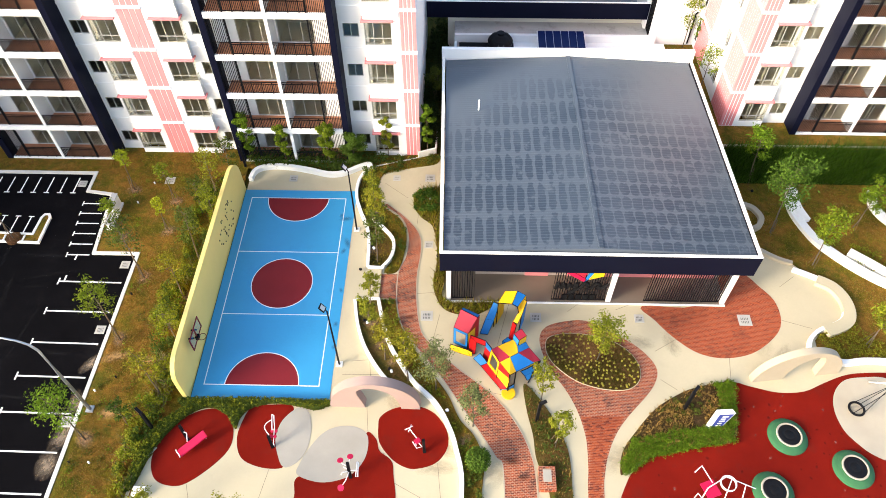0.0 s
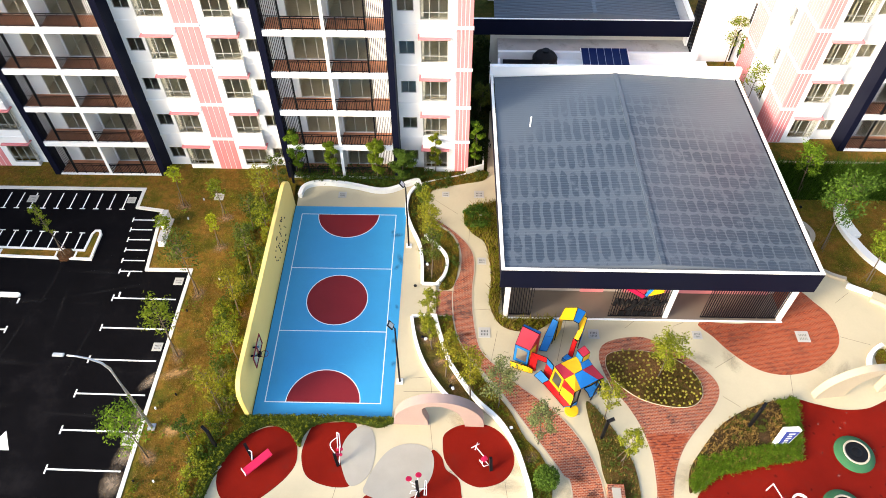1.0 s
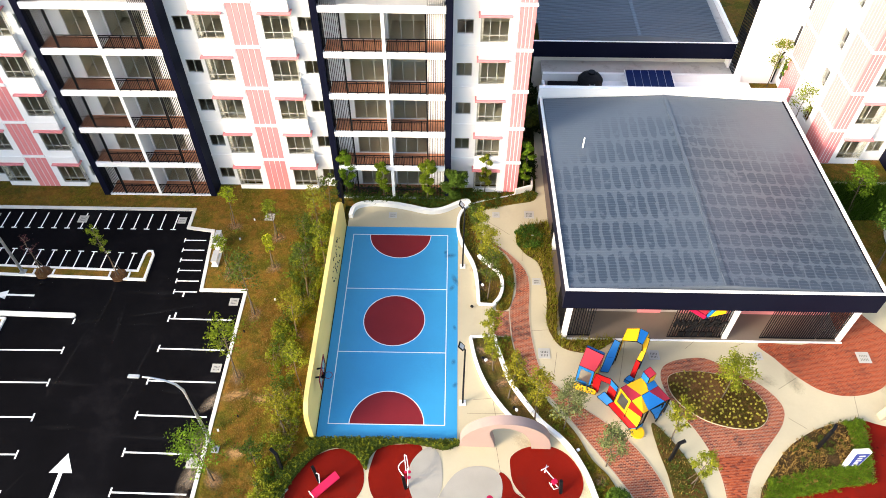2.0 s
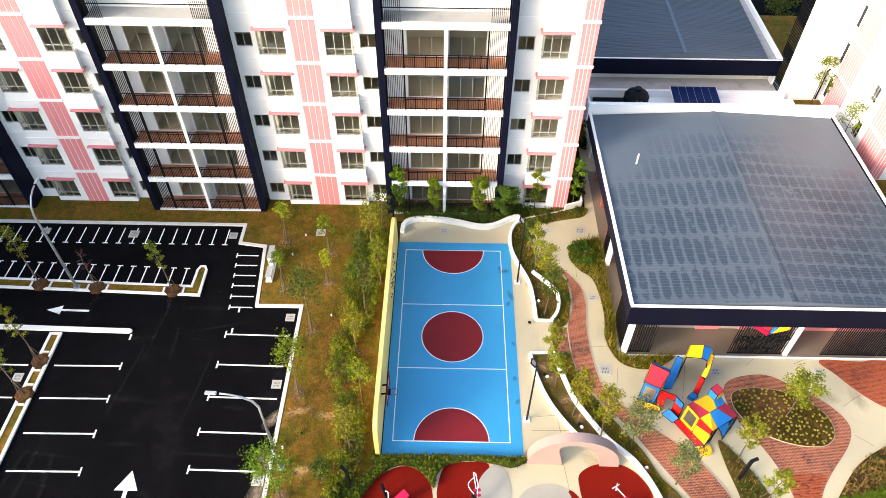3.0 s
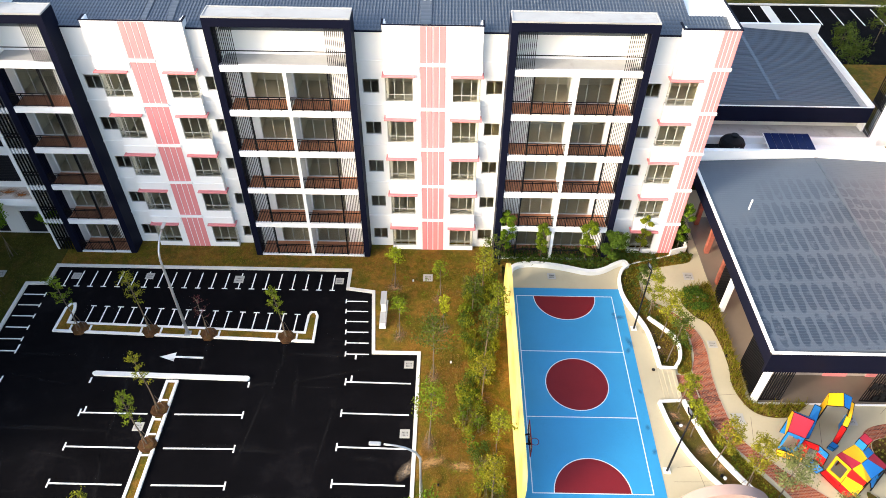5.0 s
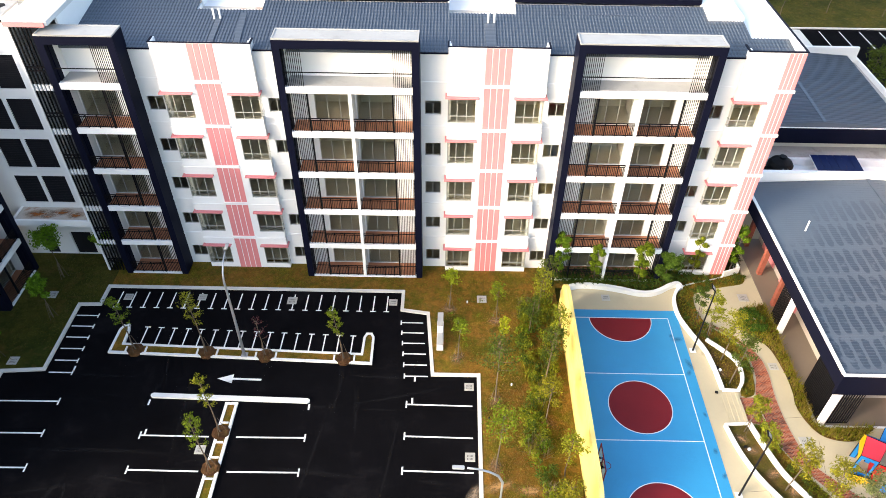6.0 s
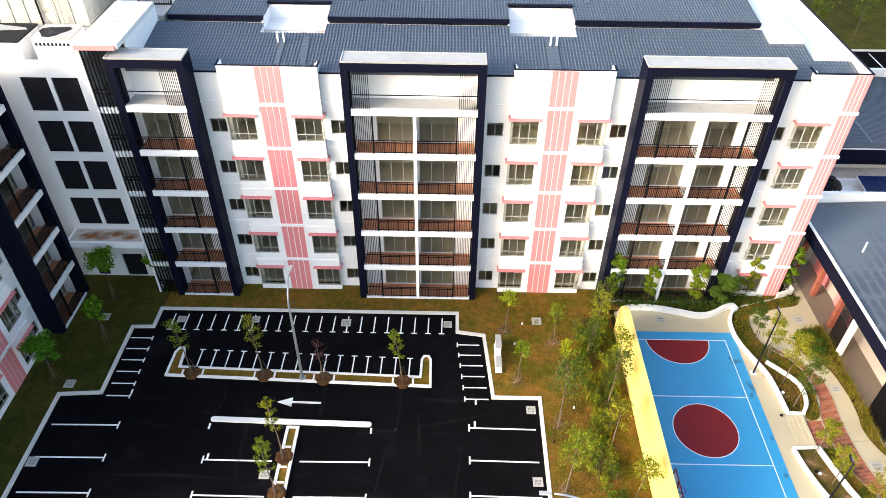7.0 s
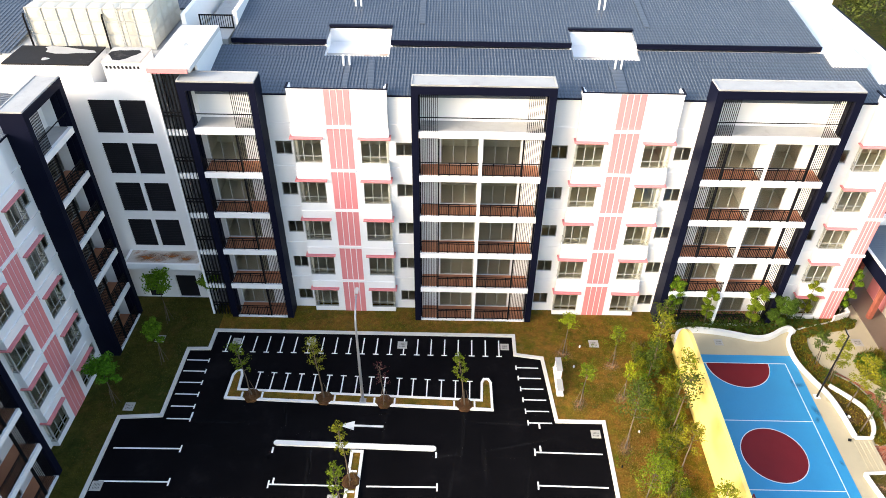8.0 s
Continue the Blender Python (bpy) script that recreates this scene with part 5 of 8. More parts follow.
def slanted(bm_, a, b_, w, h):
    """An upright board along a line: w thick, h high, its top on the line."""
    a, b_ = Vector(a), Vector(b_)
    d = (b_ - a)
    s = Vector((-d.y, d.x, 0)).normalized() * w / 2
    dn = Vector((0, 0, -h))
    vs = [bm_.verts.new(p + o) for p in (a, b_) for o in (s, -s, -s + dn, s + dn)]
    for f in ((0, 1, 2, 3), (7, 6, 5, 4), (0, 4, 5, 1), (1, 5, 6, 2), (2, 6, 7, 3), (3, 7, 4, 0)):
        bm_.faces.new([vs[i] for i in f])


for xa, xb in ((HXL0 + 0.1, HXL1 + 0.1), (HXR0 - 0.1, HXR1 - 0.1)):
    bm = bmesh.new()
    slanted(bm, (xa, HF + 0.2, HZ0 - 0.06), (xb, HB, HZ1 - 0.06), 0.2, 1.1)
    part("side_fascia", bm, NAVY, hall)
    bm = bmesh.new()
    slanted(bm, (xa, HF + 0.2, HZ0 + 0.02), (xb, HB, HZ1 + 0.02), 0.21, 0.08)
    part("capping", bm, KERBWHITE, hall, "white metal capping")
bm = bmesh.new()
slanted(bm, (HXL0, HF + 0.1, HZ0 + 0.05), (HXR0, HF + 0.1, HZ0 + 0.05), 0.2, 0.05)
part("capping", bm, KERBWHITE, hall, "white metal capping")
bm = bmesh.new()
slanted(bm, (HXL1 - 0.05, HB, 6.3), (HXR1 + 0.05, HB, 6.3), 0.35, 1.6)
part("back_parapet", bm, WHITE, hall, "white back parapet")
bm = bmesh.new()
tube(bm, [(2.45, 39.7, 5.3), (2.47, 39.75, 6.3)], 0.06, 8)
part("vent_pipe", bm, PIPEWHITE, hall)
# body
bm = bmesh.new()
box(bm, 0.3, 18.9, 26.5, 44.8, -0.05, 0.16)
part("floor", bm, plain("hall_floor", (0.165, 0.13, 0.098), 0.5, 0.1, 0.3, 5.0, bump=0.05), hall, "smooth grey-beige hall floor")
for x, y in ((0.35, 26.55), (11.0, 26.6), (18.55, 26.55), (0.35, 34.3)):
    bm = bmesh.new()
    box(bm, x, x + 0.3, y, y + 0.4, 0.1, 4.35)
    part("column", bm, WHITE, hall, "white square column")
bm = bmesh.new()
box(bm, 0.3, 18.9, 26.4, 26.5, 0.1, 0.19)
part("sill", bm, WHITE, hall, "white floor edge")
for x0, x1, y0, y1 in ((2.5, 18.7, 28.75, 29.0), (18.7, 18.95, 28.75, 44.8), (2.3, 2.5, 28.75, 44.8)):
    bm = bmesh.new()
    box(bm, x0, x1, y0, y1, 0.16, 4.3)
    part("wall", bm, HALLWALL, hall)
for a, d in ((5.7, 7.3), (8.6, 9.3), (11.0, 18.6)):
    bm = bmesh.new()
    box(bm, a, d, 28.68, 28.75, 0.16, 3.6)
    part("wall_panel", bm, PINK, hall, "pink wall panel")
for k in range(7):
    bm = bmesh.new()
    box(bm, 2.6 + 0.45 * k, 2.98 + 0.45 * k, 28.72, 28.75, 0.5, 3.2)
    part("window_pane", bm, LOUVRE, hall, "dark glazed hall window")
for x0, x1, y, n in ((0.75, 2.2, 26.7, 9), (7.35, 10.95, 26.7, 22), (13.5, 17.2, 26.7, 24), (17.3, 18.5, 26.7, 8)):
    bm = bmesh.new()
    wall_grid(bm, x0, x1, 0.16, 3.9, y, y + 0.05, [(x0 + (x1 - x0) * k / n + 0.027, x0 + (x1 - x0) * (k + 1) / n - 0.027, 0.24, 3.8) for k in range(n)])
    part("slat_screen", bm, BLACK, hall, "black vertical slat screen")
bm = bmesh.new()
wall_grid(bm, 26.96, 29.5, 0.16, 3.9, 0.33, 0.43, [(27.0 + 0.14 * k, 27.08 + 0.14 * k, 0.24, 3.8) for k in range(18)], 0, True)
part("slat_screen", bm, BLACK, hall, "black vertical slat screen")
bm = bmesh.new()
wall_grid(bm, 34.75, 36.2, 0.16, 3.9, 0.45, 0.5, [(34.79 + 0.13 * k, 34.87 + 0.13 * k, 0.24, 3.8) for k in range(11)], 0, True)
part("slat_screen", bm, BLACK, hall, "black vertical slat screen")
for y0, y1, z1 in ((36.3, 37.6, 3.0), (38.9, 39.8, 1.6), (41.2, 43.8, 3.6)):
    bm = bmesh.new()
    box(bm, 2.24, 2.3, y0, y1, 0.16, z1)
    part("wall_panel", bm, PINK, hall, "pink wall panel")
for x, y in ((0.75, 37.0), (0.78, 40.4), (0.8, 43.8)):
    bm = bmesh.new()
    box(bm, x, x + 0.34, y, y + 0.36, 0.16, 4.4)
    part("pier", bm, PIERBRICK, hall, "rust-red brick pier")

# second hall behind, lower annex with its roof plant
hall2 = base("rear_hall", "low rear hall with the same dark metal roof", "building")
RF, RZ, RX0, RX1 = 52.6, 6.1, 0.2, 16.9
for xa, xb, za, zb in ((RX0, 8.6, 0, RISE), (8.6, RX1 - 1.1, RISE, 0)):
    ribbed(hall2, [(xa, RF + 0.2, RZ + za), (xb, RF + 0.2, RZ + zb), (xb, RF + 13, RZ + 0.35 + zb), (xa, RF + 13, RZ + 0.35 + za)], 60, METALROOF, "roof", False, 0.03, 0.1, "dark grey ribbed metal roof")
bm = bmesh.new()
box(bm, RX0 - 2, RX1, RF, RF + 0.2, 4.6, RZ + 0.02)
part("fascia", bm, NAVY, hall2)
bm = bmesh.new()
box(bm, RX0 - 2, RX1, RF - 0.02, RF + 0.1, RZ + 0.02, RZ + 0.07)
part("capping", bm, WHITE, hall2)
bm = bmesh.new()
box(bm, RX1 - 0.1, RX1 + 0.1, RF + 0.2, RF + 13.4, 0, RZ + 0.12)
part("parapet", bm, WHITE, hall2)
bm = bmesh.new()
box(bm, RX0, RX1 - 0.1, RF + 13.1, RF + 13.4, 0, RZ + 1.2)
part("parapet", bm, WHITE, hall2)
bm = bmesh.new()
box(bm, 0, RX1 - 0.1, RF + 1.0, RF + 1.2, 0, 5.5)
part("wall", bm, ROOM, hall2)
bm = bmesh.new()
box(bm, 0.6, 17.5, 51.5, 53.8, 3.3, 3.6)
part("flat_roof", bm, SLABGREY, hall2, "weathered flat concrete roof")
for x0, x1, y0, y1, z0, z1 in ((0.6, 17.6, 51.2, 51.5, 0, 3.85), (5.5, 18.4, 46.6, 51.2, 2.9, 3.2), (0.6, 0.8, 46.6, 51.2, 0, 3.2), (18.2, 18.4, 46.6, 51.2, 0, 2.9)):
    bm = bmesh.new()
    box(bm, x0, x1, y0, y1, z0, z1)
    part("parapet", bm, WHITE, hall2)
bm = bmesh.new()
box(bm, RX1 - 1.1, RX1 - 0.1, RF + 0.2, RF + 13.1, RZ - 0.5, RZ - 0.35)
part("box_gutter", bm, SLABGREY, hall2, "concrete box gutter")
bm = bmesh.new()
beam(bm, (8.6, RF + 0.2, RZ + RISE + 0.02), (8.6, RF + 13, RZ + 0.35 + RISE + 0.02), 0.3, 0.05)
part("ridge_cap", bm, METALROOF, hall2)

bm = bmesh.new()
tri_ = [(RX0, RZ - 0.2), (RX1 - 1.1, RZ - 0.2), (RX1 - 1.1, RZ), (8.6, RZ + RISE), (RX0, RZ)]
v0_ = [bm.verts.new((x, RF + 0.16, z)) for x, z in tri_]
v1_ = [bm.verts.new((x, RF + 0.19, z)) for x, z in tri_]
bm.faces.new(v0_), bm.faces.new(v1_[::-1])
for k in range(5):
    bm.faces.new((v0_[k], v0_[(k + 1) % 5], v1_[(k + 1) % 5], v1_[k]))
part("gable_flashing", bm, METALROOF, hall2)

tank = base("water_tank", "ribbed black plastic water tank on the annex roof", "water tank")
bm = bmesh.new()
ring = []
for z, r in ((3.4, 1.0), (3.7, 1.05), (3.75, 1.0), (4.05, 1.05), (4.1, 1.0), (4.4, 1.05), (4.7, 0.85), (4.95, 0.45), (5.0, 0.3), (5.15, 0.3), (5.16, 0.02)):
    ring.append([bm.verts.new((4.4 + r * math.cos(2 * math.pi * k / 20), 49.7 + r * math.sin(2 * math.pi * k / 20), z)) for k in range(20)])
for r0, r1 in zip(ring, ring[1:]):
    for k in range(20):
        bm.faces.new((r0[k], r0[(k + 1) % 20], r1[(k + 1) % 20], r1[k]))
part("barrel", bm, TANKBLACK, tank)
bm = bmesh.new()
for x in (4.2, 4.6):
    beam(bm, (x, 48.6, 3.4), (x, 48.65, 4.6), 0.05)
for k in range(5):
    beam(bm, (4.2, 48.62, 3.6 + 0.22 * k), (4.6, 48.62, 3.6 + 0.22 * k), 0.04)
part("ladder", bm, FRAME, tank)
bm = bmesh.new()
box(bm, 1.0, 5.6, 48.7, 50.8, 3.15, 3.4)
part("stand", bm, BLACK, tank, "black steel stand")
panel = base("solar_panel", "dark blue solar panel array on the annex roof", "solar panel")
for k in range(6):
    bm = bmesh.new()
    obox(bm, pose(7.9 + 0.65 * k, 50.2, 4.1, 6, 0, 0), 0.61, 2.3, 0.05)
    part("module", bm, SOLAR, panel)
bm = bmesh.new()
obox(bm, pose(9.525, 50.2, 4.06, 6, 0, 0), 4.0, 2.42, 0.03)
part("backing_sheet", bm, WHITE, panel, "white backing frame")
for y in (49.4, 51.0):
    bm = bmesh.new()
    beam(bm, (7.5, y, 3.98 + (y - 49.4) * 0.1), (11.5, y, 3.98 + (y - 49.4) * 0.1), 0.06)
    part("rail", bm, FRAME, panel)

# ---- car park: markings, islands, lamps ----
road = bpy.data.objects["road"]


def tee(length, bar=0.55, w=0.1):
    """A bay line along +x with a short bar across its start."""
    b = bmesh.new()
    prism(b, [(0, -bar / 2), (w, -bar / 2), (w, -w / 2), (length, -w / 2), (length, w / 2), (w, w / 2), (w, bar / 2), (0, bar / 2)], 0.0, 0.006)
    return fin("bay_line", b, LINE)


CAR, MOTO = tee(4.4), tee(1.65, 0.42, 0.09)
for k in range(8):
    y = 27.66 - 2.42 * k
    lay("bay_line", CAR, road, pose(-26.36, y, 0, 0, 0, -0.8))
    lay("bay_line", CAR, road, pose(-49.12, y - 0.26, 0, 0, 0, 180.5))
    if k:
        lay("bay_line", CAR, road, pose(-32.53, y - 0.26, 0, 0, 0, 180.5))
        lay("bay_line", CAR, road, pose(-43.05, y - 0.28, 0, 0, 0, -0.3))
for k in range(21):
    lay("bay_line", MOTO, road, pose(-48.5 + 20.25 * k / 20, 35.86, 0, 0, 0, 89))
for k in range(16):
    lay("bay_line", MOTO, road, pose(-45.45 + 15.0 * k / 15, 34.02 - 0.5 * k / 15, 0, 0, 0, -91))
for k in range(6):
    lay("bay_line", MOTO, road, pose(-27.12 + 0.5 * k / 5, 34.84 - 4.87 * k / 5, 0))
    lay("bay_line", MOTO, road, pose(-49.4 + 0.2 * k / 5, 35.0 - 5.25 * k / 5, 0, 0, 0, 180))
for pts in ([(-39.25, 29.47), (-38.2, 29.1), (-38.2, 29.4), (-36.25, 29.36), (-36.25, 29.52), (-38.2, 29.56), (-38.2, 29.86)],
            [(-29.55, 17.85), (-30.25, 16.65), (-29.68, 16.65), (-29.68, 14.85), (-29.45, 14.85), (-29.45, 16.65), (-28.9, 16.65)]):
    bm = bmesh.new()
    prism(bm, pts, 0.0, 0.006)
    part("arrow", bm, LINE, road, "white direction arrow")
# bay numbers stand as short bars beside the line ends
bm = bmesh.new()
for x, y in ((-26.0, 27.95), (-32.75, 27.3), (-43.3, 27.45), (-42.8, 25.2), (-49.3, 30.1), (-25.9, 29.75)):
    box(bm, x, x + 0.12, y - 0.22, y + 0.22, 0.0, 0.006)
tagged(part("bay_number", bm, LINE, road), kind="stuff")


def kerbed(name, outline, label, width=0.17, h=0.14, grass=SHADEGRASS):
    isl = base(name, label, "traffic island", kind="structure")
    b = bmesh.new()
    strip(b, outline, width, -0.05, h, True)
    part("kerb", b, KERBWHITE, isl, "white painted kerb")
    b = bmesh.new()
    prism(b, outline, -0.05, h - 0.05)
    part("grass", b, grass, isl)
    return isl


isl = kerbed("planted_island", [(-47.35, 31.55), (-47.3, 33.6), (-47.12, 34.0), (-46.82, 34.05), (-46.68, 33.6), (-46.62, 32.28), (-29.65, 31.72), (-29.6, 33.3), (-29.45, 33.62), (-29.15, 33.62), (-28.98, 33.3), (-28.95, 30.95)], "long kerbed planting island with strips of grass", grass=GRASS)
bm = bmesh.new()
strip(bm, [(-43.25, 27.95), (-43.1, 27.95), (-38.0, 27.83), (-32.85, 27.73), (-32.7, 27.73)], 0.34, -0.05, 0.15)
for v in bm.verts:
    if v.co.x < -43.2 or v.co.x > -32.75:
        v.co.y += 0.1 * (1 if v.co.y < 27.85 + (0.1 if v.co.x < -40 else -0.12) else -1)
thing("traffic_island", bm, KERBWHITE, "narrow white concrete median", "traffic island", kind="structure")
kerbed("planted_island", [(-38.1, 27.4), (-37.45, 27.4), (-37.55, 12), (-37.6, -12), (-38.5, -12), (-38.3, 12)], "kerbed planting strip between parking rows", 0.18, grass=GRASS)
PITSOIL = grassy("pit_soil", (0.10, 0.045, 0.024), (0.19, 0.085, 0.042), (0.26, 0.12, 0.05), 1.6, 0.5)
pits = [(-45.55, 31.75), (-40.5, 31.65), (-36.35, 31.45), (-30.85, 31.3), (-37.92, 25.2), (-37.92, 22.7), (-38.0, 16.6), (-38.0, 13.8)]
for x, y in pits:
    bm = bmesh.new()
    prism(bm, ellipse(x, y, 0.58, 0.58, 22, 8), -0.05, 0.155)
    prism(bm, ellipse(x, y, 0.46, 0.46, 22, 8), 0.15, 0.2)
    for sg_ in (-1, 1):
        rim = bmesh.new()
        if y > 28:
            box(rim, x + 0.7 * sg_ - 0.06, x + 0.7 * sg_ + 0.06, y - 0.26, y + 0.3, -0.05, 0.148)
        else:
            box(rim, x - 0.3, x + 0.3, y + 0.72 * sg_ - 0.06, y + 0.72 * sg_ + 0.06, -0.05, 0.148)
        thing("pit_kerb", rim, KERBWHITE, "short white kerb bar beside a tree pit", "kerb", "tree pit kerbs", "structure")
    thing("tree_pit", bm, PITSOIL, "eight-sided tree pit of brown soil", "tree pit", "tree pits", "structure")


def street_lamp(x, y, h, ax, ay, label):
    lamp = base("street_lamp", label, "street lamp", pose(x, y, 0), "street lamps")
    b = bmesh.new()
    tube(b, [(0, 0, 0.1), (0, 0, h * 0.5), (0, 0, h - 1.2)] + [(ax * (1 - math.cos(a)), ay * (1 - math.cos(a)), h - 1.2 + 1.2 * math.sin(a)) for a in (0.5, 0.9, 1.25, 1.5)], [0.11, 0.09, 0.07, 0.06, 0.055, 0.05, 0.05], 10)
    part("pole", b, STEELPOLE, lamp, smooth=True)
    b = bmesh.new()
    box(b, -0.22, 0.22, -0.22, 0.22, 0.05, 0.16)
    part("base_plate", b, STEELPOLE, lamp)
    b = bmesh.new()
    d = Vector((ax, ay, 0)).normalized()
    obox(b, Matrix.Translation((ax + d.x * 0.3, ay + d.y * 0.3, h + 0.02)) @ Matrix.Rotation(math.atan2(d.y, d.x), 4, 'Z'), 0.6, 0.22, 0.09)
    bmesh.ops.bevel(b, geom=b.edges[:], offset=0.03, segments=2, affect='EDGES')
    part("lamp_head", b, FRAME, lamp)


street_lamp(-37.83, 31.45, 8.6, -0.05, 1.6, "tall grey steel street lamp on the planted island")
street_lamp(-20.9, 18.2, 8.2, -1.9, 0.05, "grey steel street lamp with a curved arm")


def court_lamp(x, y, turn):
    lamp = base("floodlight_pole", "black floodlight pole beside the sports court", "lamp post", pose(x, y, G, 0, 0, turn), "court floodlights")
    b = bmesh.new()
    tube(b, [(0, 0, 0), (0, 0, 3), (0, 0, 6.0)], [0.065, 0.055, 0.045], 10)
    part("pole", b, BLACK, lamp, smooth=True)
    b = bmesh.new()
    box(b, -0.2, 0.2, -0.2, 0.2, 0, 0.05)
    part("base_plate", b, KERBWHITE, lamp)
    b = bmesh.new()
    beam(b, (0, 0, 5.95), (-0.12, 0.02, 6.25), 0.05)
    part("arm", b, BLACK, lamp)
    aim = pose(-0.22, 0.0, 6.34, 0, 50, -14)
    b = bmesh.new()
    obox(b, aim, 0.46, 0.40, 0.07)
    bmesh.ops.bevel(b, geom=b.edges[:], offset=0.015, segments=1, affect='EDGES')
    head = part("floodlight", b, BLACK, lamp)
    b = bmesh.new()
    obox(b, aim @ pose(0, 0, 0.038), 0.32, 0.27, 0.012)
    part("cooling_plate", b, STEELPOLE, head, "grey metal cooling plate")
    b = bmesh.new()
    obox(b, aim @ pose(0, 0, -0.038), 0.36, 0.30, 0.012)
    part("lens", b, LAMPGLASS, head)


court_lamp(-6.25, 32.6, 0)
court_lamp(-6.27, 21.55, 0)


def bollard_light(x, y, dx, dy):
    lamp = base("bollard_light", "black angled garden light post", "garden light", pose(x, y, G), "garden light posts")
    b = bmesh.new()
    box(b, -0.08, 0.08, -0.08, 0.08, 0, 2.3)
    part("post", b, BLACK, lamp)
    b = bmesh.new()
    beam(b, (0, 0, 2.25), (dx, dy, 2.4), 0.17, 0.14)
    part("head", b, BLACK, lamp)


for x, y, dx, dy in ((-16.7, 16.95, -0.35, 0.25), (14.75, 18.9, 0.3, 0.35), (5.86, 18.0, 0.35, 0.1), (-15.6, 38.9, 0.2, -0.3)):
    bollard_light(x, y, dx, dy)

# electrical cabinet on the lawn
cab = base("electrical_cabinet", "white steel electrical feeder cabinet on a concrete plinth", "cabinet")
bm = bmesh.new()
box(bm, -24.42, -23.95, 32.2, 34.85, 0.05, 0.2)
part("plinth", bm, KERBWHITE, cab)
for y0, y1, h in ((33.5, 34.7, 1.25), (32.3, 33.3, 0.6)):
    bm = bmesh.new()
    box(bm, -24.35, -24.02, y0, y1, 0.2, h)
    body = part("body", bm, WHITE, cab)
    bm = bmesh.new()
    box(bm, -24.39, -23.98, y0 - 0.03, y1 + 0.03, h, h + 0.05)
    part("cabinet_roof", bm, WHITE_TOP, body)
    bm = bmesh.new()
    box(bm, -24.362, -24.35, (y0 + y1) / 2 - 0.01, (y0 + y1) / 2 + 0.01, 0.3, h - 0.05)
    part("door_gap", bm, BLACK, body)


def grate_meshes(nx=5, ny=2, s=0.52):
    b = bmesh.new()
    box(b, -s / 2, s / 2, -s / 2, s / 2, 0, 0.012)
    back = fin("drain_cover", b, DARKGAP)
    b = bmesh.new()
    holes = [(-s / 2 + 0.06 + (s - 0.12) * (i + 0.25) / nx, -s / 2 + 0.06 + (s - 0.12) * (i + 0.75) / nx, -s / 2 + 0.07 + (s - 0.12) * j / ny, -s / 2 + 0.01 + (s - 0.12) * (j + 1) / ny) for i in range(nx) for j in range(ny)]
    wall_grid(b, -s / 2 - 0.05, s / 2 + 0.05, -s / 2 - 0.05, s / 2 + 0.05, 0.0, 0.03, holes)
    for v in b.verts:
        v.co = (v.co.x, v.co.z, v.co.y)
    return back, fin("grating", b, GRATE)


GB, GT = grate_meshes()
for x, y, z, s in ((-47.88, 36.95, 0.0, 1), (-42.3, 37.05, 0.0, 1), (-35.45, 36.86, 0.0, 1.15), (-27.8, 36.86, 0.0, 1), (-22.16, 29.15, 0.0, 1), (-22.16, 23.82, 0.0, 1), (-38.93, 24.0, 0.0, 1), (-21.1, 37.26, 0.1, 1.15), (-11.63, 37.66, G, 1), (-53.63, 36.95, 0.1, 1.1), (-53.65, 30.6, 0.1, 1.1), (-53.5, 24.6, 0.0, 1.1), (-22.1, 17.4, 0.0, 1.1),
                   (13.05, 25.34, G, 1), (19.95, 25.34, G + 0.016, 1.35), (-3.66, 37.85, G, 0.9), (-1.09, 37.9, G, 1.2), (-0.98, 31.29, G, 1), (-0.91, 25.27, G, 1.25), (6.26, 25.29, G, 1.15)):
    g_ = lay("drain_cover", GB, None, pose(x, y, z) @ Matrix.Diagonal((s, s, 1, 1)))
    tagged(g_, "square metal drain grating set in the ground", "drain cover", "drain covers")
    lay("grating", GT, g_)

# ---- garden walls, kerbs and beds ----
def curb(name, pts, width, h, mat, label, closed=False, k=6, category="kerb"):
    b = bmesh.new()
    strip(b, spl(pts, closed, k) if k else pts, width, -0.05, h, closed)
    return thing(name, b, mat, label, category, "", "structure")


def bed(outline, label, mat=SOIL, top=0.17):
    b = bmesh.new()
    prism(b, outline, -0.05, top)
    return thing("planting_bed", b, mat, label, "planting bed", "planting beds", "structure")


backcurve = [(-14.85, 37.3), (-14.7, 38.1), (-14.2, 38.55), (-13.2, 38.75), (-11.8, 38.65), (-10.4, 38.35), (-9.1, 38.0), (-8.2, 38.0), (-7.4, 38.3), (-6.6, 38.8), (-5.9, 39.05), (-5.7, 38.6)]
curb("garden_kerb", backcurve, 0.3, 0.5, KERBWHITE, "wavy white garden wall behind the court")
c1 = [(-5.75, 38.7), (-6.2, 38.2), (-6.55, 37.2), (-6.55, 35.7), (-6.1, 34.2), (-5.5, 32.7), (-5.25, 31.3), (-5.15, 29.2)]
curb("garden_kerb", c1, 0.22, 0.4, KERBWHITE, "curved white kerb of a planting bed")
curb("garden_kerb", [(-5.15, 29.15), (-4.1, 29.1)], 0.16, 0.3, KERBWHITE, "short white kerb", k=0)
c2 = [(-4.1, 29.1), (-3.65, 29.8), (-3.45, 30.7), (-3.55, 31.6), (-4.1, 32.4), (-5.1, 33.5)]
curb("garden_kerb", c2, 0.22, 0.4, KERBWHITE, "curved white kerb of a planting bed")
bed(spl(c1, False) + spl(c2, False), "planting bed with young trees and patchy grass")
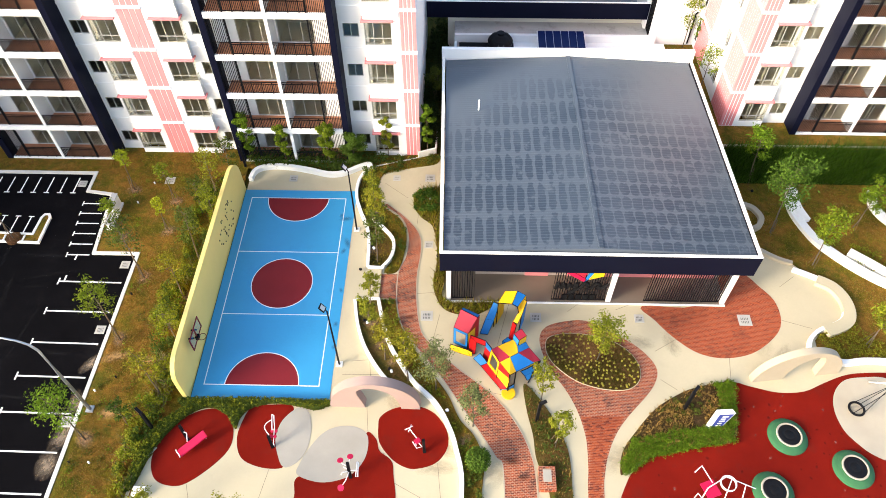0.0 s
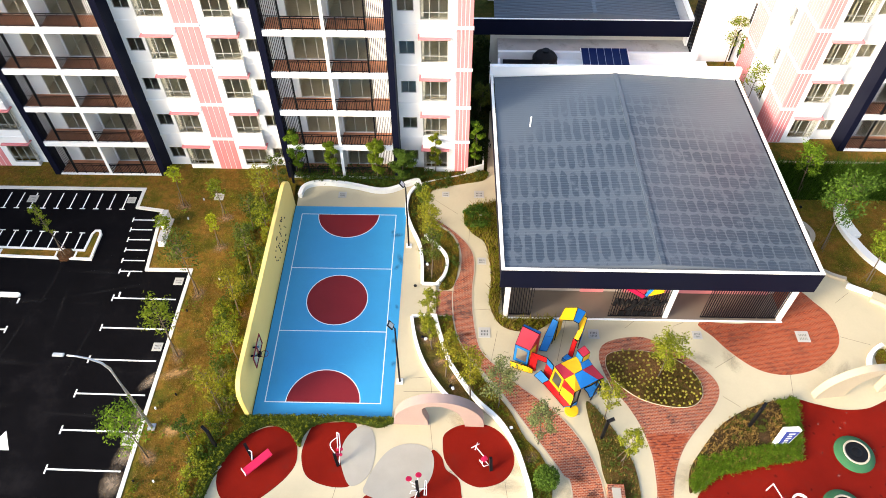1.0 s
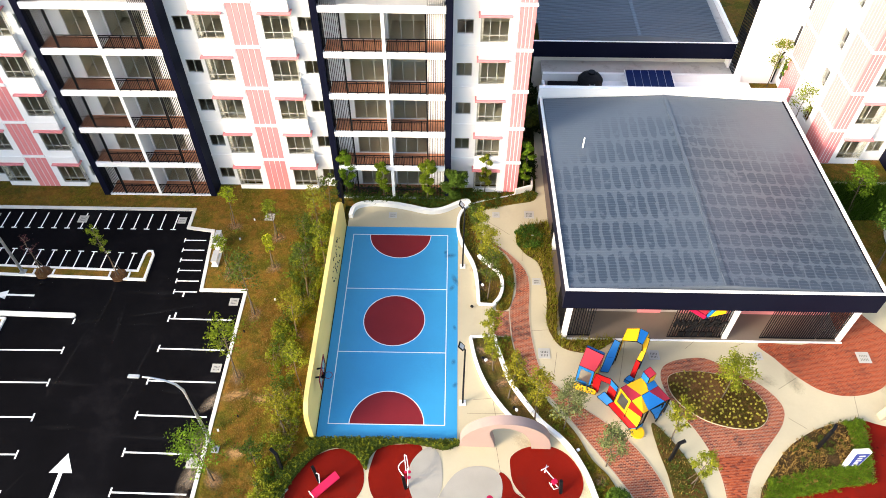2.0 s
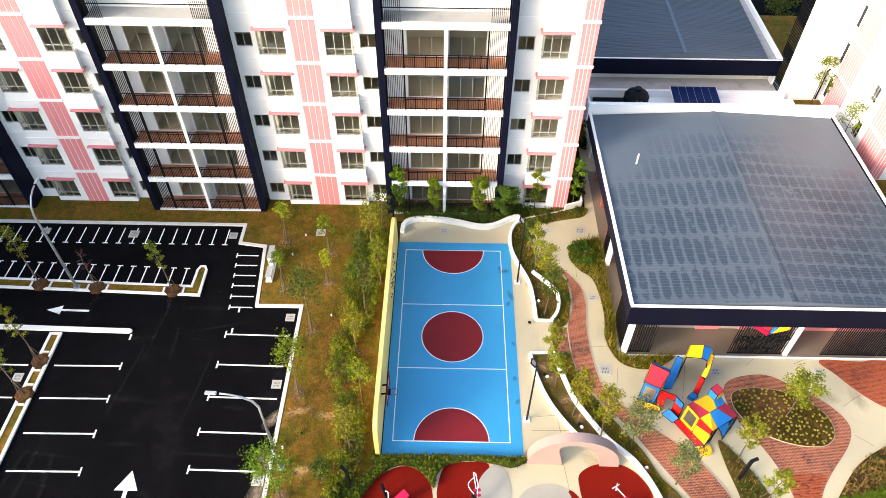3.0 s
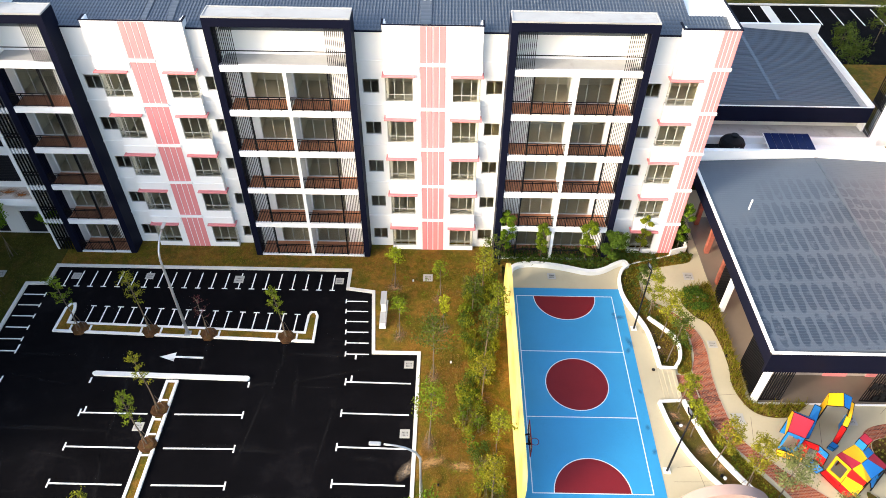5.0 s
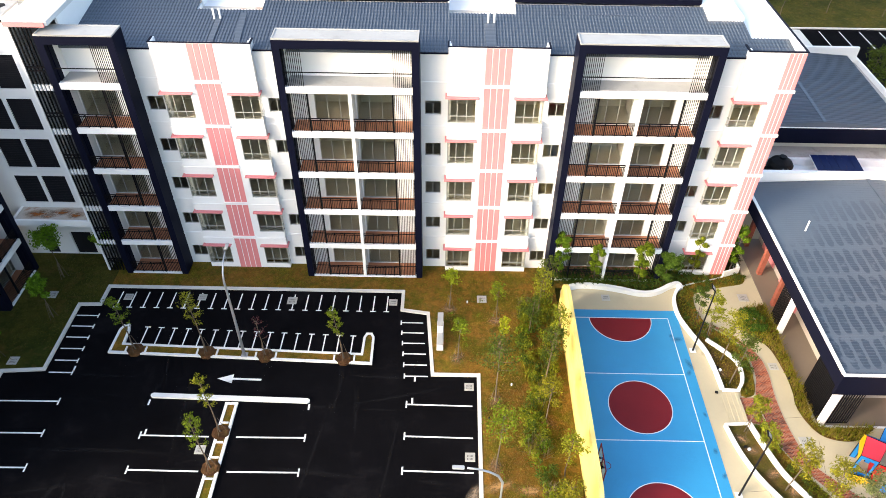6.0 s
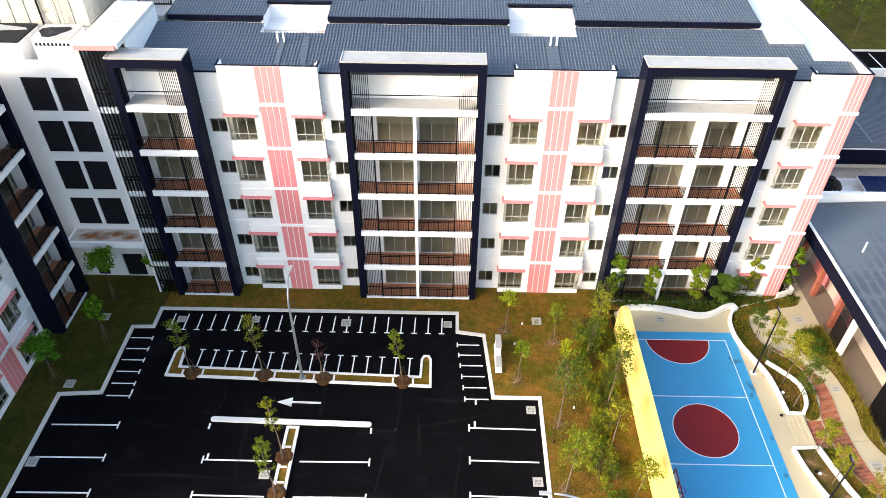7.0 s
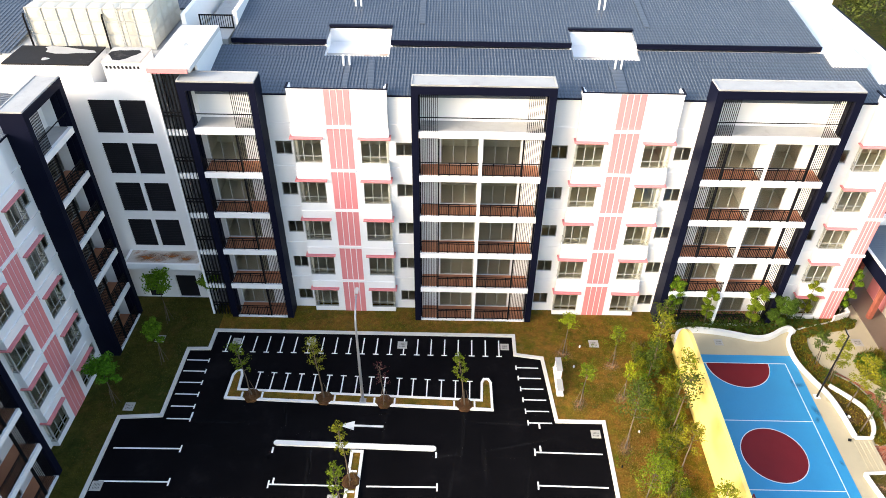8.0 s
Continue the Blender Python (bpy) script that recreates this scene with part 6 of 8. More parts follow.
bed(spl([(-5.0, 33.6), (-4.1, 32.45), (-3.5, 31.6), (-3.4, 30.7), (-3.6, 29.8), (-3.95, 28.8), (-3.1, 28.85), (-2.7, 30.3), (-2.62, 32.2), (-3.2, 33.7), (-4.5, 34.9), (-5.0, 36.4), (-4.85, 38.0), (-4.1, 38.6), (-2.2, 39.05), (-0.6, 39.5), (-0.6, 40.5), (-2.8, 40.4), (-4.6, 39.6), (-5.6, 38.7), (-6.3, 37.2), (-6.3, 35.7), (-5.9, 34.3)], True, 4), "narrow planting bed with young trees", GRASS, 0.16)
curb("garden_kerb", [(-5.7, 38.9), (-4.5, 39.35), (-2.8, 39.85), (-2.1, 40.1)], 0.1, 0.2, KERBWHITE, "low white kerb along the flats")
curb("garden_wall", [(-2.1, 40.1), (-0.75, 40.6), (-0.68, 42.6)], 0.12, 0.75, KERBWHITE, "short white wall at the corner of the flats", k=0, category="wall")
# lower beds beside the court
c3_ = [(-5.75, 26.35), (-5.45, 24.7), (-4.95, 23.15), (-4.2, 21.75), (-3.15, 20.4), (-1.85, 19.55)]
c4_ = [(-4.2, 26.45), (-3.85, 25.0), (-3.25, 23.05), (-2.4, 21.55), (-1.5, 20.25), (-0.15, 18.9), (0.72, 17.3), (1.15, 15.9), (1.45, 14.2), (1.3, 11)]
curb("garden_kerb", c3_, 0.2, 0.35, KERBWHITE, "curved white kerb of a planting bed")
curb("garden_kerb", [(-5.75, 26.4), (-4.2, 26.5)], 0.16, 0.3, KERBWHITE, "short white kerb", k=0)
curb("garden_kerb", c4_, 0.23, 0.45, KERBWHITE, "long curved white garden wall")
bed(spl(c3_, False) + spl(c4_, False)[24::-1], "planting bed with young trees and bare earth")
bed(spl(c4_, False) + spl([(2.3, 11), (2.6, 14.0), (2.72, 15.0), (2.6, 15.95), (2.1, 17.05), (1.3, 18.0), (0.5, 19.7), (-0.95, 21.7), (-1.95, 23.3), (-2.7, 24.75), (-3.05, 26.5)], False), "long planting bed beside the brick path", GRASS, 0.16)
# beds round the hall
hb = spl([(-0.3, 36.9), (-1.5, 36.7), (-2.2, 35.7), (-2.15, 34.8), (-1.6, 33.85), (-0.75, 33.0), (-0.4, 31.0), (-0.4, 29.2), (-0.57, 28.1), (-0.38, 26.9), (0.2, 25.85), (1.2, 25.42), (2.4, 25.45), (3.3, 26.0), (3.65, 26.45), (0.3, 26.45), (0.28, 29), (0.28, 33), (0.28, 36.9)], True, 4)
bed(hb, "grassy planting bed round the corner of the hall")
cb = spl([(5.25, 20.4), (5.3, 18.8), (5.6, 17.1), (5.72, 15.6), (6.3, 13.8), (6.6, 10), (7.6, 10), (7.6, 13.5), (7.6, 16.0), (7.0, 17.85), (6.2, 19.3)], True, 5)
bed(cb, "narrow planting bed between paths")
oval = spl([(6.95, 23.7), (6.75, 22.9), (7.0, 22.1), (7.6, 21.35), (8.6, 20.6), (10.0, 20.15), (11.35, 20.1), (12.1, 20.45), (12.5, 21.1), (12.45, 22.0), (11.9, 22.9), (11.0, 23.55), (9.5, 24.0), (8.0, 24.05)], True, 5)
bed(oval, "oval planting bed of small shrubs in bare soil", grassy("reddish_soil", (0.19, 0.085, 0.032), (0.32, 0.15, 0.06), (0.20, 0.15, 0.03), 1.2, 0.5))
bm = bmesh.new()
strip(bm, oval, 0.026, -0.05, 0.185, True)
thing("bed_edging", bm, CONCRETE, "thin cream stone edging of the oval bed", "kerb", kind="structure")
gb = spl([(10.5, 15.5), (10.45, 14.8), (11.1, 15.35), (12.35, 15.95), (14.0, 16.5), (15.7, 16.7), (17.1, 16.9), (17.65, 17.65), (17.7, 18.5), (18.05, 20.7), (17.2, 20.7), (15.7, 20.35), (14.35, 19.75), (13.0, 18.85), (11.8, 17.6), (10.8, 16.35)], True, 4)
bed(gb, "planting bed with green border and dry planting", EARTH)
hedge_w = spl([(-15.1, 18.95), (-15.25, 18.3), (-16.4, 17.3), (-17.1, 15.6), (-17.3, 13.5), (-16.95, 13.5), (-16.4, 15.6), (-15.5, 17.25), (-14.5, 18.2), (-13.5, 18.4), (-12.5, 17.9), (-11.9, 17.1), (-11.75, 17.8), (-11.2, 18.45), (-9.9, 18.78), (-8.4, 18.62), (-7.4, 18.4), (-6.8, 18.6), (-6.65, 18.95)], True, 4)
bed(hedge_w, "strip of low clipped hedge")
# east lawn, slope and white seat walls
bm = bmesh.new()
prism(bm, [(20.4, 48.5), (21.6, 32.4), (23.3, 31.0), (24.35, 30.2), (25.95, 28.55), (26.9, 27.85), (27.15, 26.7), (26.85, 25.55), (25.9, 24.75), (24.6, 24.45), (24.1, 23.9), (24.0, 22.7), (40, 21.5), (70, 21.5), (70, 62), (20.4, 62)], -0.05, 0.13)
thing("lawn", bm, GRASS, "patchy dry lawn east of the hall", "lawn", kind="structure")
bm = bmesh.new()
prism(bm, [(19.95, 38.8), (70, 38.8), (70, 66), (18.5, 66), (18.5, 46.75), (19.95, 46.75)], -0.05, TERRACE)
thing("lawn", bm, GRASS, "dry lawn of the raised terrace round the flats", "lawn", kind="structure")
bm = bmesh.new()
side_ = [[bm.verts.new((x, y, z)) for y, z in ((37.75, 0.0), (38.1, 0.9), (38.5, 2.0), (38.82, TERRACE - 0.02), (38.9, 0.0))] for x in (20.3, 34, 70)]
for p_, q_ in zip(side_, side_[1:]):
    for k in range(5):
        bm.faces.new((p_[k], p_[(k + 1) % 5], q_[(k + 1) % 5], q_[k]))
bm.faces.new(side_[0]), bm.faces.new(side_[-1])
thing("bank", bm, LUSH, "steep bank of long dark green grass", "grass bank", kind="structure")
bm = bmesh.new()
strip(bm, [(19.98, 38.95), (70, 39.0)], 0.14, TERRACE - 0.05, TERRACE + 0.12)
thing("drain_kerb", bm, CREAM, "thin concrete drain edge along the bank", "kerb", kind="structure")
curb("seat_wall", [(26.3, 37.2), (25.9, 36.2), (25.75, 35.2), (25.95, 33.9), (26.6, 32.1), (27.55, 30.8), (28.8, 29.5), (30.5, 28.2), (33, 27)], 0.62, 0.45, KERBWHITE, "long curved white garden seat wall", category="seat wall")
curb("seat_wall", [(26.2, 36.9), (26.05, 35.3), (26.35, 33.9)], 0.8, 0.5, KERBWHITE, "wide white end of the seat wall", category="seat wall")
curb("seat_wall", [(28.5, 31.0), (29.7, 29.95), (30.6, 29.15), (32.5, 28)], 0.5, 0.6, KERBWHITE, "raised white step of the seat wall", category="seat wall")
curb("seat_wall", [(32.2, 36.9), (31.9, 35.6), (32.2, 34.4), (33.2, 32.9)], 0.6, 0.45, KERBWHITE, "curved white garden seat wall", category="seat wall")
curb("garden_ledge", [(25.55, 28.6), (26.4, 28.05), (26.85, 27.2), (26.93, 26.25), (26.65, 25.4), (25.95, 24.85), (24.9, 24.45)], 0.78, 0.43, CONCRETE, "broad pale ledge of the curved garden wall", category="ledge")
curb("garden_kerb", [(24.2, 29.5), (25.7, 28.7), (26.55, 27.75), (26.78, 26.7), (26.5, 25.75), (25.8, 25.1), (24.5, 24.55), (23.75, 23.9), (23.4, 23.1)], 0.25, 0.4, KERBWHITE, "curved white garden wall by the playground")
curb("garden_kerb", [(24.6, 22.6), (25.3, 22.2), (26.6, 22.35), (28.5, 22.3), (31, 21.9), (34, 21)], 0.36, 0.4, KERBWHITE, "curved white kerb of the playground")
curb("garden_kerb", [(22.1, 31.4), (23.4, 30.45), (24.35, 30.05)], 0.3, 0.35, CREAM, "cream kerb beside the hall")
curb("seat_wall", [(22.2, 35.5), (22.9, 35.1), (23.25, 34.2), (22.9, 33.4), (22.4, 33.1)], 0.4, 0.4, CREAM, "curved cream seat wall beside the hall", category="seat wall")
# lawn edge along the apron west of the wall, pale kerb of the fitness yard
curb("garden_kerb", [(-17.35, 8), (-17.1, 13.4), (-16.85, 14.9), (-16.25, 15.9)], 0.14, 0.2, CREAM, "pale concrete edging")


# ---- play sculptures: arches ----
def arch_wall(m, half, rise, opening, thick, mat, label):
    """An upright wall cut to a half ellipse, with a lopsided arched opening through it, standing along x."""
    b = bmesh.new()
    inner = spl(opening, False, 5)
    n = len(inner)
    outer = [(-half * math.cos(math.pi * i / (n - 1)), rise * math.sin(math.pi * i / (n - 1)) ** 0.94) for i in range(n)]
    ring = [[b.verts.new((x, y, z)) for x, z in line] for y in (0, thick) for line in (outer, inner)]
    for i in range(n - 1):
        for p, q in ((0, 1), (2, 3), (0, 2), (1, 3)):
            b.faces.new((ring[p][i], ring[p][i + 1], ring[q][i + 1], ring[q][i]))
    for i in (0, n - 1):
        b.faces.new((ring[0][i], ring[1][i], ring[3][i], ring[2][i]))
    return thing("play_arch", b, mat, label, "play arch", "play arches", m=m)


arch_wall(pose(-3.77, 18.63, 0.05, 0, 0, -1), 2.7, 2.95, [(-0.58, 0), (-0.75, 0.8), (-0.97, 1.7), (-0.9, 2.2), (-0.5, 2.45), (0.0, 2.48), (0.6, 2.2), (1.1, 1.7), (1.43, 0.9), (1.58, 0)], 0.6, ARCHSTONE, "upright mauve rendered arch wall over the path")
arch_wall(pose(22.02, 21.18, 0.05, 0, 0, 7.7), 2.78, 2.95, [(-0.8, 0), (-0.75, 0.8), (-0.45, 1.6), (0.1, 2.2), (0.6, 2.4), (1.0, 2.3), (1.25, 1.8), (1.3, 1.2), (1.28, 0.6), (1.3, 0)], 0.45, CREAM, "upright cream rendered arch wall beside the playground")

# ---- climbing sculpture of coloured panels ----
play = base("climbing_frame", "angular climbing frame of red, blue and yellow panels", "play structure")


def slab(pts, mat, hole=False):
    """A flat coloured panel with a black edge."""
    b = bmesh.new()
    P_ = [Vector(p) for p in pts]
    nrm = (P_[1] - P_[0]).cross(P_[2] - P_[0]).normalized() * 0.03
    if hole:
        c = sum(P_, Vector()) / len(P_)
        inner = [c + (p - c) * 0.72 for p in P_]
        n = len(P_)
        o = [[b.verts.new(p + s * nrm) for p in P_] for s in (1, -1)]
        i_ = [[b.verts.new(p + s * nrm) for p in inner] for s in (1, -1)]
        for k in range(n):
            j = (k + 1) % n
            b.faces.new((o[0][k], o[0][j], i_[0][j], i_[0][k])), b.faces.new((o[1][k], o[1][j], i_[1][j], i_[1][k]))
            b.faces.new((o[0][k], o[0][j], o[1][j], o[1][k])), b.faces.new((i_[0][k], i_[0][j], i_[1][j], i_[1][k]))
    else:
        t = [b.verts.new(p + nrm) for p in P_]
        u = [b.verts.new(p - nrm) for p in P_]
        b.faces.new(t), b.faces.new(u[::-1])
        for k in range(len(P_)):
            b.faces.new((t[k], t[(k + 1) % len(P_)], u[(k + 1) % len(P_)], u[k]))
    part("panel", b, mat, play)
    b = bmesh.new()
    for k in range(len(P_)):
        beam(b, P_[k], P_[(k + 1) % len(P_)], 0.052)
    part("panel_edge", b, BLACK, play)


up = lambda p, z: (p[0], p[1], z)


def drum(tops, z0, mats):
    """Upright panels under a closed ring of corners."""
    for i, mt in enumerate(mats):
        p, q = tops[i], tops[(i + 1) % len(tops)]
        slab([up(p, z0), up(q, z0), q, p], mt)


# small house: rose roof, blue cap, blue front with an opening
w0, w1, w2, w3 = (0.89, 23.20, 2.05), (1.75, 22.75, 2.05), (2.44, 23.84, 2.45), (1.45, 24.37, 2.45)
g0, g1 = (1.32, 24.07, 2.75), (2.31, 23.49, 2.75)
slab([w0, w1, g1, g0], MPLAY)
slab([g0, g1, w2, w3], BPLAY)
slab([up(w0, 0.25), up(w1, 0.25), w1, w0], BPLAY, True)
slab([up(w1, 0.1), up(w2, 0.1), w2, g1, w1], RPLAY)
slab([up(w1, 0.9), (2.2, 23.35, 0.9), (2.2, 23.35, 1.9), w1], YPLAY)
slab([up(w0, 1.5), up(w3, 1.7), w3, g0, w0], YPLAY)
slab([up(w2, 0.1), (2.2, 24.0, 0.1), (2.2, 24.0, 2.4), w2], BPLAY)
slab([up(w3, 0.1), (1.7, 24.25, 0.1), (1.7, 24.25, 2.4), w3], BPLAY)
# red crawl frame and blue pieces towards the big house
slab([(1.83, 22.95, 1.62), (2.87, 22.71, 1.30), (2.85, 22.55, 1.00), (2.31, 22.72, 1.10)], RPLAY)
slab([(1.83, 22.95, 1.62), (2.31, 22.72, 1.10), (2.23, 22.45, 0.12), (1.86, 22.62, 0.12)], RPLAY)
slab([(2.87, 22.71, 1.30), (3.26, 22.18, 1.25), (3.24, 22.09, 0.85), (2.89, 22.58, 0.85)], BPLAY)
slab([(2.89, 22.58, 0.85), (3.24, 22.09, 0.85), (3.13, 21.86, 0.12), (2.77, 22.32, 0.12)], RPLAY)
slab([(2.16, 22.11, 0.16), (2.56, 22.27, 0.5), (3.02, 21.62, 0.5), (2.69, 21.52, 0.16)], BPLAY)
# yellow crawl ramp
slab([(0.67, 22.95, 0.45), (1.06, 22.75, 0.55), (1.30, 22.50, 0.12), (0.70, 22.76, 0.12)], YPLAY)
slab([(1.06, 22.75, 0.55), (1.70, 22.52, 0.55), (1.95, 22.30, 0.12), (1.30, 22.50, 0.12)], YPLAY)
slab([(1.70, 22.52, 0.55), (2.05, 22.42, 0.4), (2.05, 22.30, 0.12), (1.95, 22.30, 0.12)], YPLAY)
# blue slide
slab([(3.43, 25.37, 1.70), (3.74, 25.16, 1.70), (3.45, 24.50, 0.90), (2.92, 24.59, 0.90)], BPLAY)
slab([(2.92, 24.59, 0.90), (3.45, 24.50, 0.90), (3.07, 23.90, 0.16), (2.59, 23.96, 0.16)], BPLAY)
slab([(3.74, 25.16, 1.70), (3.45, 24.50, 0.90), (3.45, 24.50, 0.12), (3.74, 25.16, 0.12)], YPLAY)
# hexagonal arch
n0, n1, n2, n3 = (4.12, 25.66, 2.5), (4.85, 25.50, 2.75), (4.49, 24.54, 2.75), (3.65, 24.77, 2.5)
n4, n5 = (5.37, 25.33, 2.55), (4.83, 24.44, 2.6)
slab([up(n0, 0.1), n0, n3, up(n3, 0.1)], YPLAY)
slab([n0, n1, n2, n3], YPLAY)
slab([n1, n4, n5, n2], BPLAY)
slab([n4, n5, (4.95, 24.40, 1.95), (5.45, 25.0, 2.0)], YPLAY)
slab([(5.45, 25.0, 2.4), (5.13, 24.24, 1.95), (4.92, 24.42, 1.95), (5.30, 25.1, 2.45)], YPLAY)
slab([(4.95, 24.45, 1.95), (5.13, 24.24, 1.95), (4.89, 23.83, 1.60), (4.63, 23.97, 1.60)], YPLAY)
slab([(4.61, 23.97, 1.60), (4.80, 23.74, 1.60), (4.70, 23.52, 0.12), (4.41, 23.58, 0.12)], RPLAY)
slab([(5.45, 25.0, 2.4), (5.13, 24.24, 1.95), (5.1, 24.2, 0.1), (5.4, 24.95, 0.1)], BPLAY)
foot = [(4.00, 23.27, 0.38), (4.33, 23.55, 0.38), (4.60, 23.28, 0.38), (4.28, 23.07, 0.38)]
slab(foot, BPLAY)
drum(foot, 0.1, (BPLAY, BPLAY, BPLAY, BPLAY))
# big house: patchwork roof
Ra, Rb, Rc, Rd, Re = (3.54, 21.83, 2.1), (4.56, 22.37, 2.1), (4.75, 21.34, 2.25), (4.25, 21.02, 2.3), (3.18, 21.62, 2.1)
Rf, Rg, Rh, Ri, Rk, Rl = (3.64, 20.71, 2.2), (4.59, 20.21, 2.0), (4.22, 19.94, 2.1), (5.72, 20.95, 1.8), (5.44, 21.86, 2.0), (6.11, 21.16, 1.7)
Rm, Rn = (4.72, 21.83, 2.2), (5.26, 22.21, 2.05)
slab([Ra, Rb, Rm, Rc, Rd], YPLAY)
slab([Re, Ra, Rd, Rf], MPLAY)
slab([Rf, Rd, Rg, Rh], YPLAY)
slab([Rd, Rc, Ri, Rg], BPLAY)
slab([Rc, Rk, Rl, Ri], MPLAY)
slab([Rm, Rn, Rk, Rc], BPLAY)
slab([Rb, Rn, Rm], BPLAY)
# its sides: yellow arched front, red and yellow face, open blue steps
slab([Re, Rf, (3.54, 20.60, 0.8), (3.00, 21.42, 0.8)], YPLAY, True)
slab([Rf, Rh, (4.23, 19.91, 1.7), (3.59, 20.66, 1.5)], RPLAY)
slab([(3.59, 20.66, 1.5), (4.23, 19.91, 1.7), (4.16, 19.87, 0.6), (3.55, 20.62, 0.75)], YPLAY)
slab([(3.54, 20.60, 0.8), (3.00, 21.42, 0.8), (3.0, 21.42, 0.1), (3.5, 20.6, 0.1)], RPLAY)
slab([(2.60, 21.28, 0.7), (3.05, 21.48, 0.75), (4.25, 19.98, 0.35), (3.80, 19.98, 0.2)], RPLAY)
slab([(4.25, 19.98, 0.35), (3.80, 19.98, 0.2), (3.8, 19.98, 0.1), (4.25, 19.98, 0.1)], BPLAY)
slab([(4.3, 20.0, 0.5), (4.6, 20.2, 0.5), (4.55, 20.15, 0.1), (4.25, 19.95, 0.1)], BPLAY)
slab([(4.97, 20.69, 1.2), (5.40, 20.89, 1.2), (5.70, 20.86, 0.8), (5.25, 20.6, 0.8)], BPLAY)
slab([(5.25, 20.6, 0.8), (5.70, 20.86, 0.8), (5.85, 20.8, 0.4), (5.42, 20.52, 0.4)], BPLAY)
slab([(5.40, 20.89, 1.2), (5.92, 21.10, 1.45), (5.95, 20.93, 1.0), (5.70, 20.86, 0.8)], BPLAY)
slab([up(Rn, 0.1), up(Rk, 0.1), Rk, Rn], YPLAY)
slab([up(Rb, 0.1), (4.1, 22.12, 0.1), (4.1, 22.12, 2.0), Rb], RPLAY)
slab([up(Rk, 0.1), up(Rl, 0.1), Rl, Rk], YPLAY)
for a_, b_ in ((Rl, (5.5, 20.5, 0.1)), (Ri, up(Ri, 0.1)), (Rg, up(Rg, 0.1)), (Rh, (4.2, 19.9, 0.1)), (Rl, up(Rl, 0.1)), ((3.0, 21.42, 0.8), (3.0, 21.42, 0.1))):
    bm = bmesh.new()
    beam(bm, a_, b_, 0.08)
    part("leg", bm, BLACK, play)
# cube on the roof
cube_top = [(4.52, 22.37, 2.75), (4.97, 22.71, 2.75), (5.24, 22.25, 2.75), (4.80, 21.92, 2.75)]
slab(cube_top, MPLAY)
drum(cube_top, 2.12, (RPLAY, RPLAY, YPLAY, BPLAY))
bm = bmesh.new()
prism(bm, ellipse(4.25, 19.75, 0.42, 0.42), G, G + 0.12)
part("landing_disc", bm, YPLAY, play, "round yellow landing disc")

# ---- outdoor fitness machines ----
def tubes(name, parent, mat, lines, r=0.035, label=""):
    """Bent tubes, each one a part."""
    for ln in lines:
        b = bmesh.new()
        tube(b, ln, r, 8)
        part(name, b, mat, parent, label, True)


def post(parent, x, y, h, lx=0.0, ly=0.0):
    b = bmesh.new()
    beam(b, (x, y, G), (x + lx, y + ly, h), 0.17)
    part("post", b, BLACK, parent, "black square post")


eq = base("sit_up_bench", "magenta sit-up bench on a black post", "fitness machine", group="fitness machines")
post(eq, -14.5, 16.35, 1.25, -0.3, 0.4)
bm = bmesh.new()
obox(bm, pose(-14.05, 15.98, 0.58, 0, -9, 41), 1.75, 0.5, 0.09)
bmesh.ops.bevel(bm, geom=bm.edges[:], offset=0.02, segments=2, affect='EDGES')
part("board", bm, MAGENTA, eq)
tubes("tube_frame", eq, PIPEWHITE, [[(-14.72, 16.6, 0.85), (-14.45, 16.5, 0.8), (-14.4, 16.1, 0.5)], [(-14.95, 15.65, 0.45), (-14.85, 15.5, 0.62), (-14.65, 15.3, 0.62), (-14.6, 15.2, 0.45)], [(-14.75, 15.4, 0.5), (-14.7, 15.45, 0.1)], [(-13.5, 16.5, 0.65), (-13.5, 16.5, 0.1)]], 0.03)
eq = base("back_extension_machine", "white tube fitness machine with magenta pads", "fitness machine", group="fitness machines")
post(eq, -9.52, 16.05, 1.0, -0.15, 0.3)
loop_ = [(-9.62 - 0.32 * math.sin(math.pi * k / 8), 16.4 + 0.95 * k / 8, 1.0 + 0.12 * math.sin(math.pi * k / 8)) for k in range(9)]
tubes("tube_frame", eq, PIPEWHITE, [loop_, [(-9.65, 17.62, 1.1), (-9.52, 17.55, 1.1), (-9.36, 16.75, 1.0), (-9.5, 16.7, 1.0), (-9.65, 17.62, 1.1)], [(-9.42, 16.9, 0.9), (-9.4, 16.1, 0.55), (-9.42, 16.1, 0.1)]], 0.026)
for x in (-9.54, -9.32):
    for y in (16.42, 16.74):
        bm = bmesh.new()
        obox(bm, pose(x, y, 0.78, 10, 0, 5), 0.19, 0.17, 0.12)
        bmesh.ops.bevel(bm, geom=bm.edges[:], offset=0.035, segments=2, affect='EDGES')
        part("pad", bm, MAGENTA, eq)
eq = base("twin_spinner_machine", "fitness machine with round magenta discs", "fitness machine", group="fitness machines")
post(eq, -4.83, 14.37, 1.45, -0.06, 0.3)
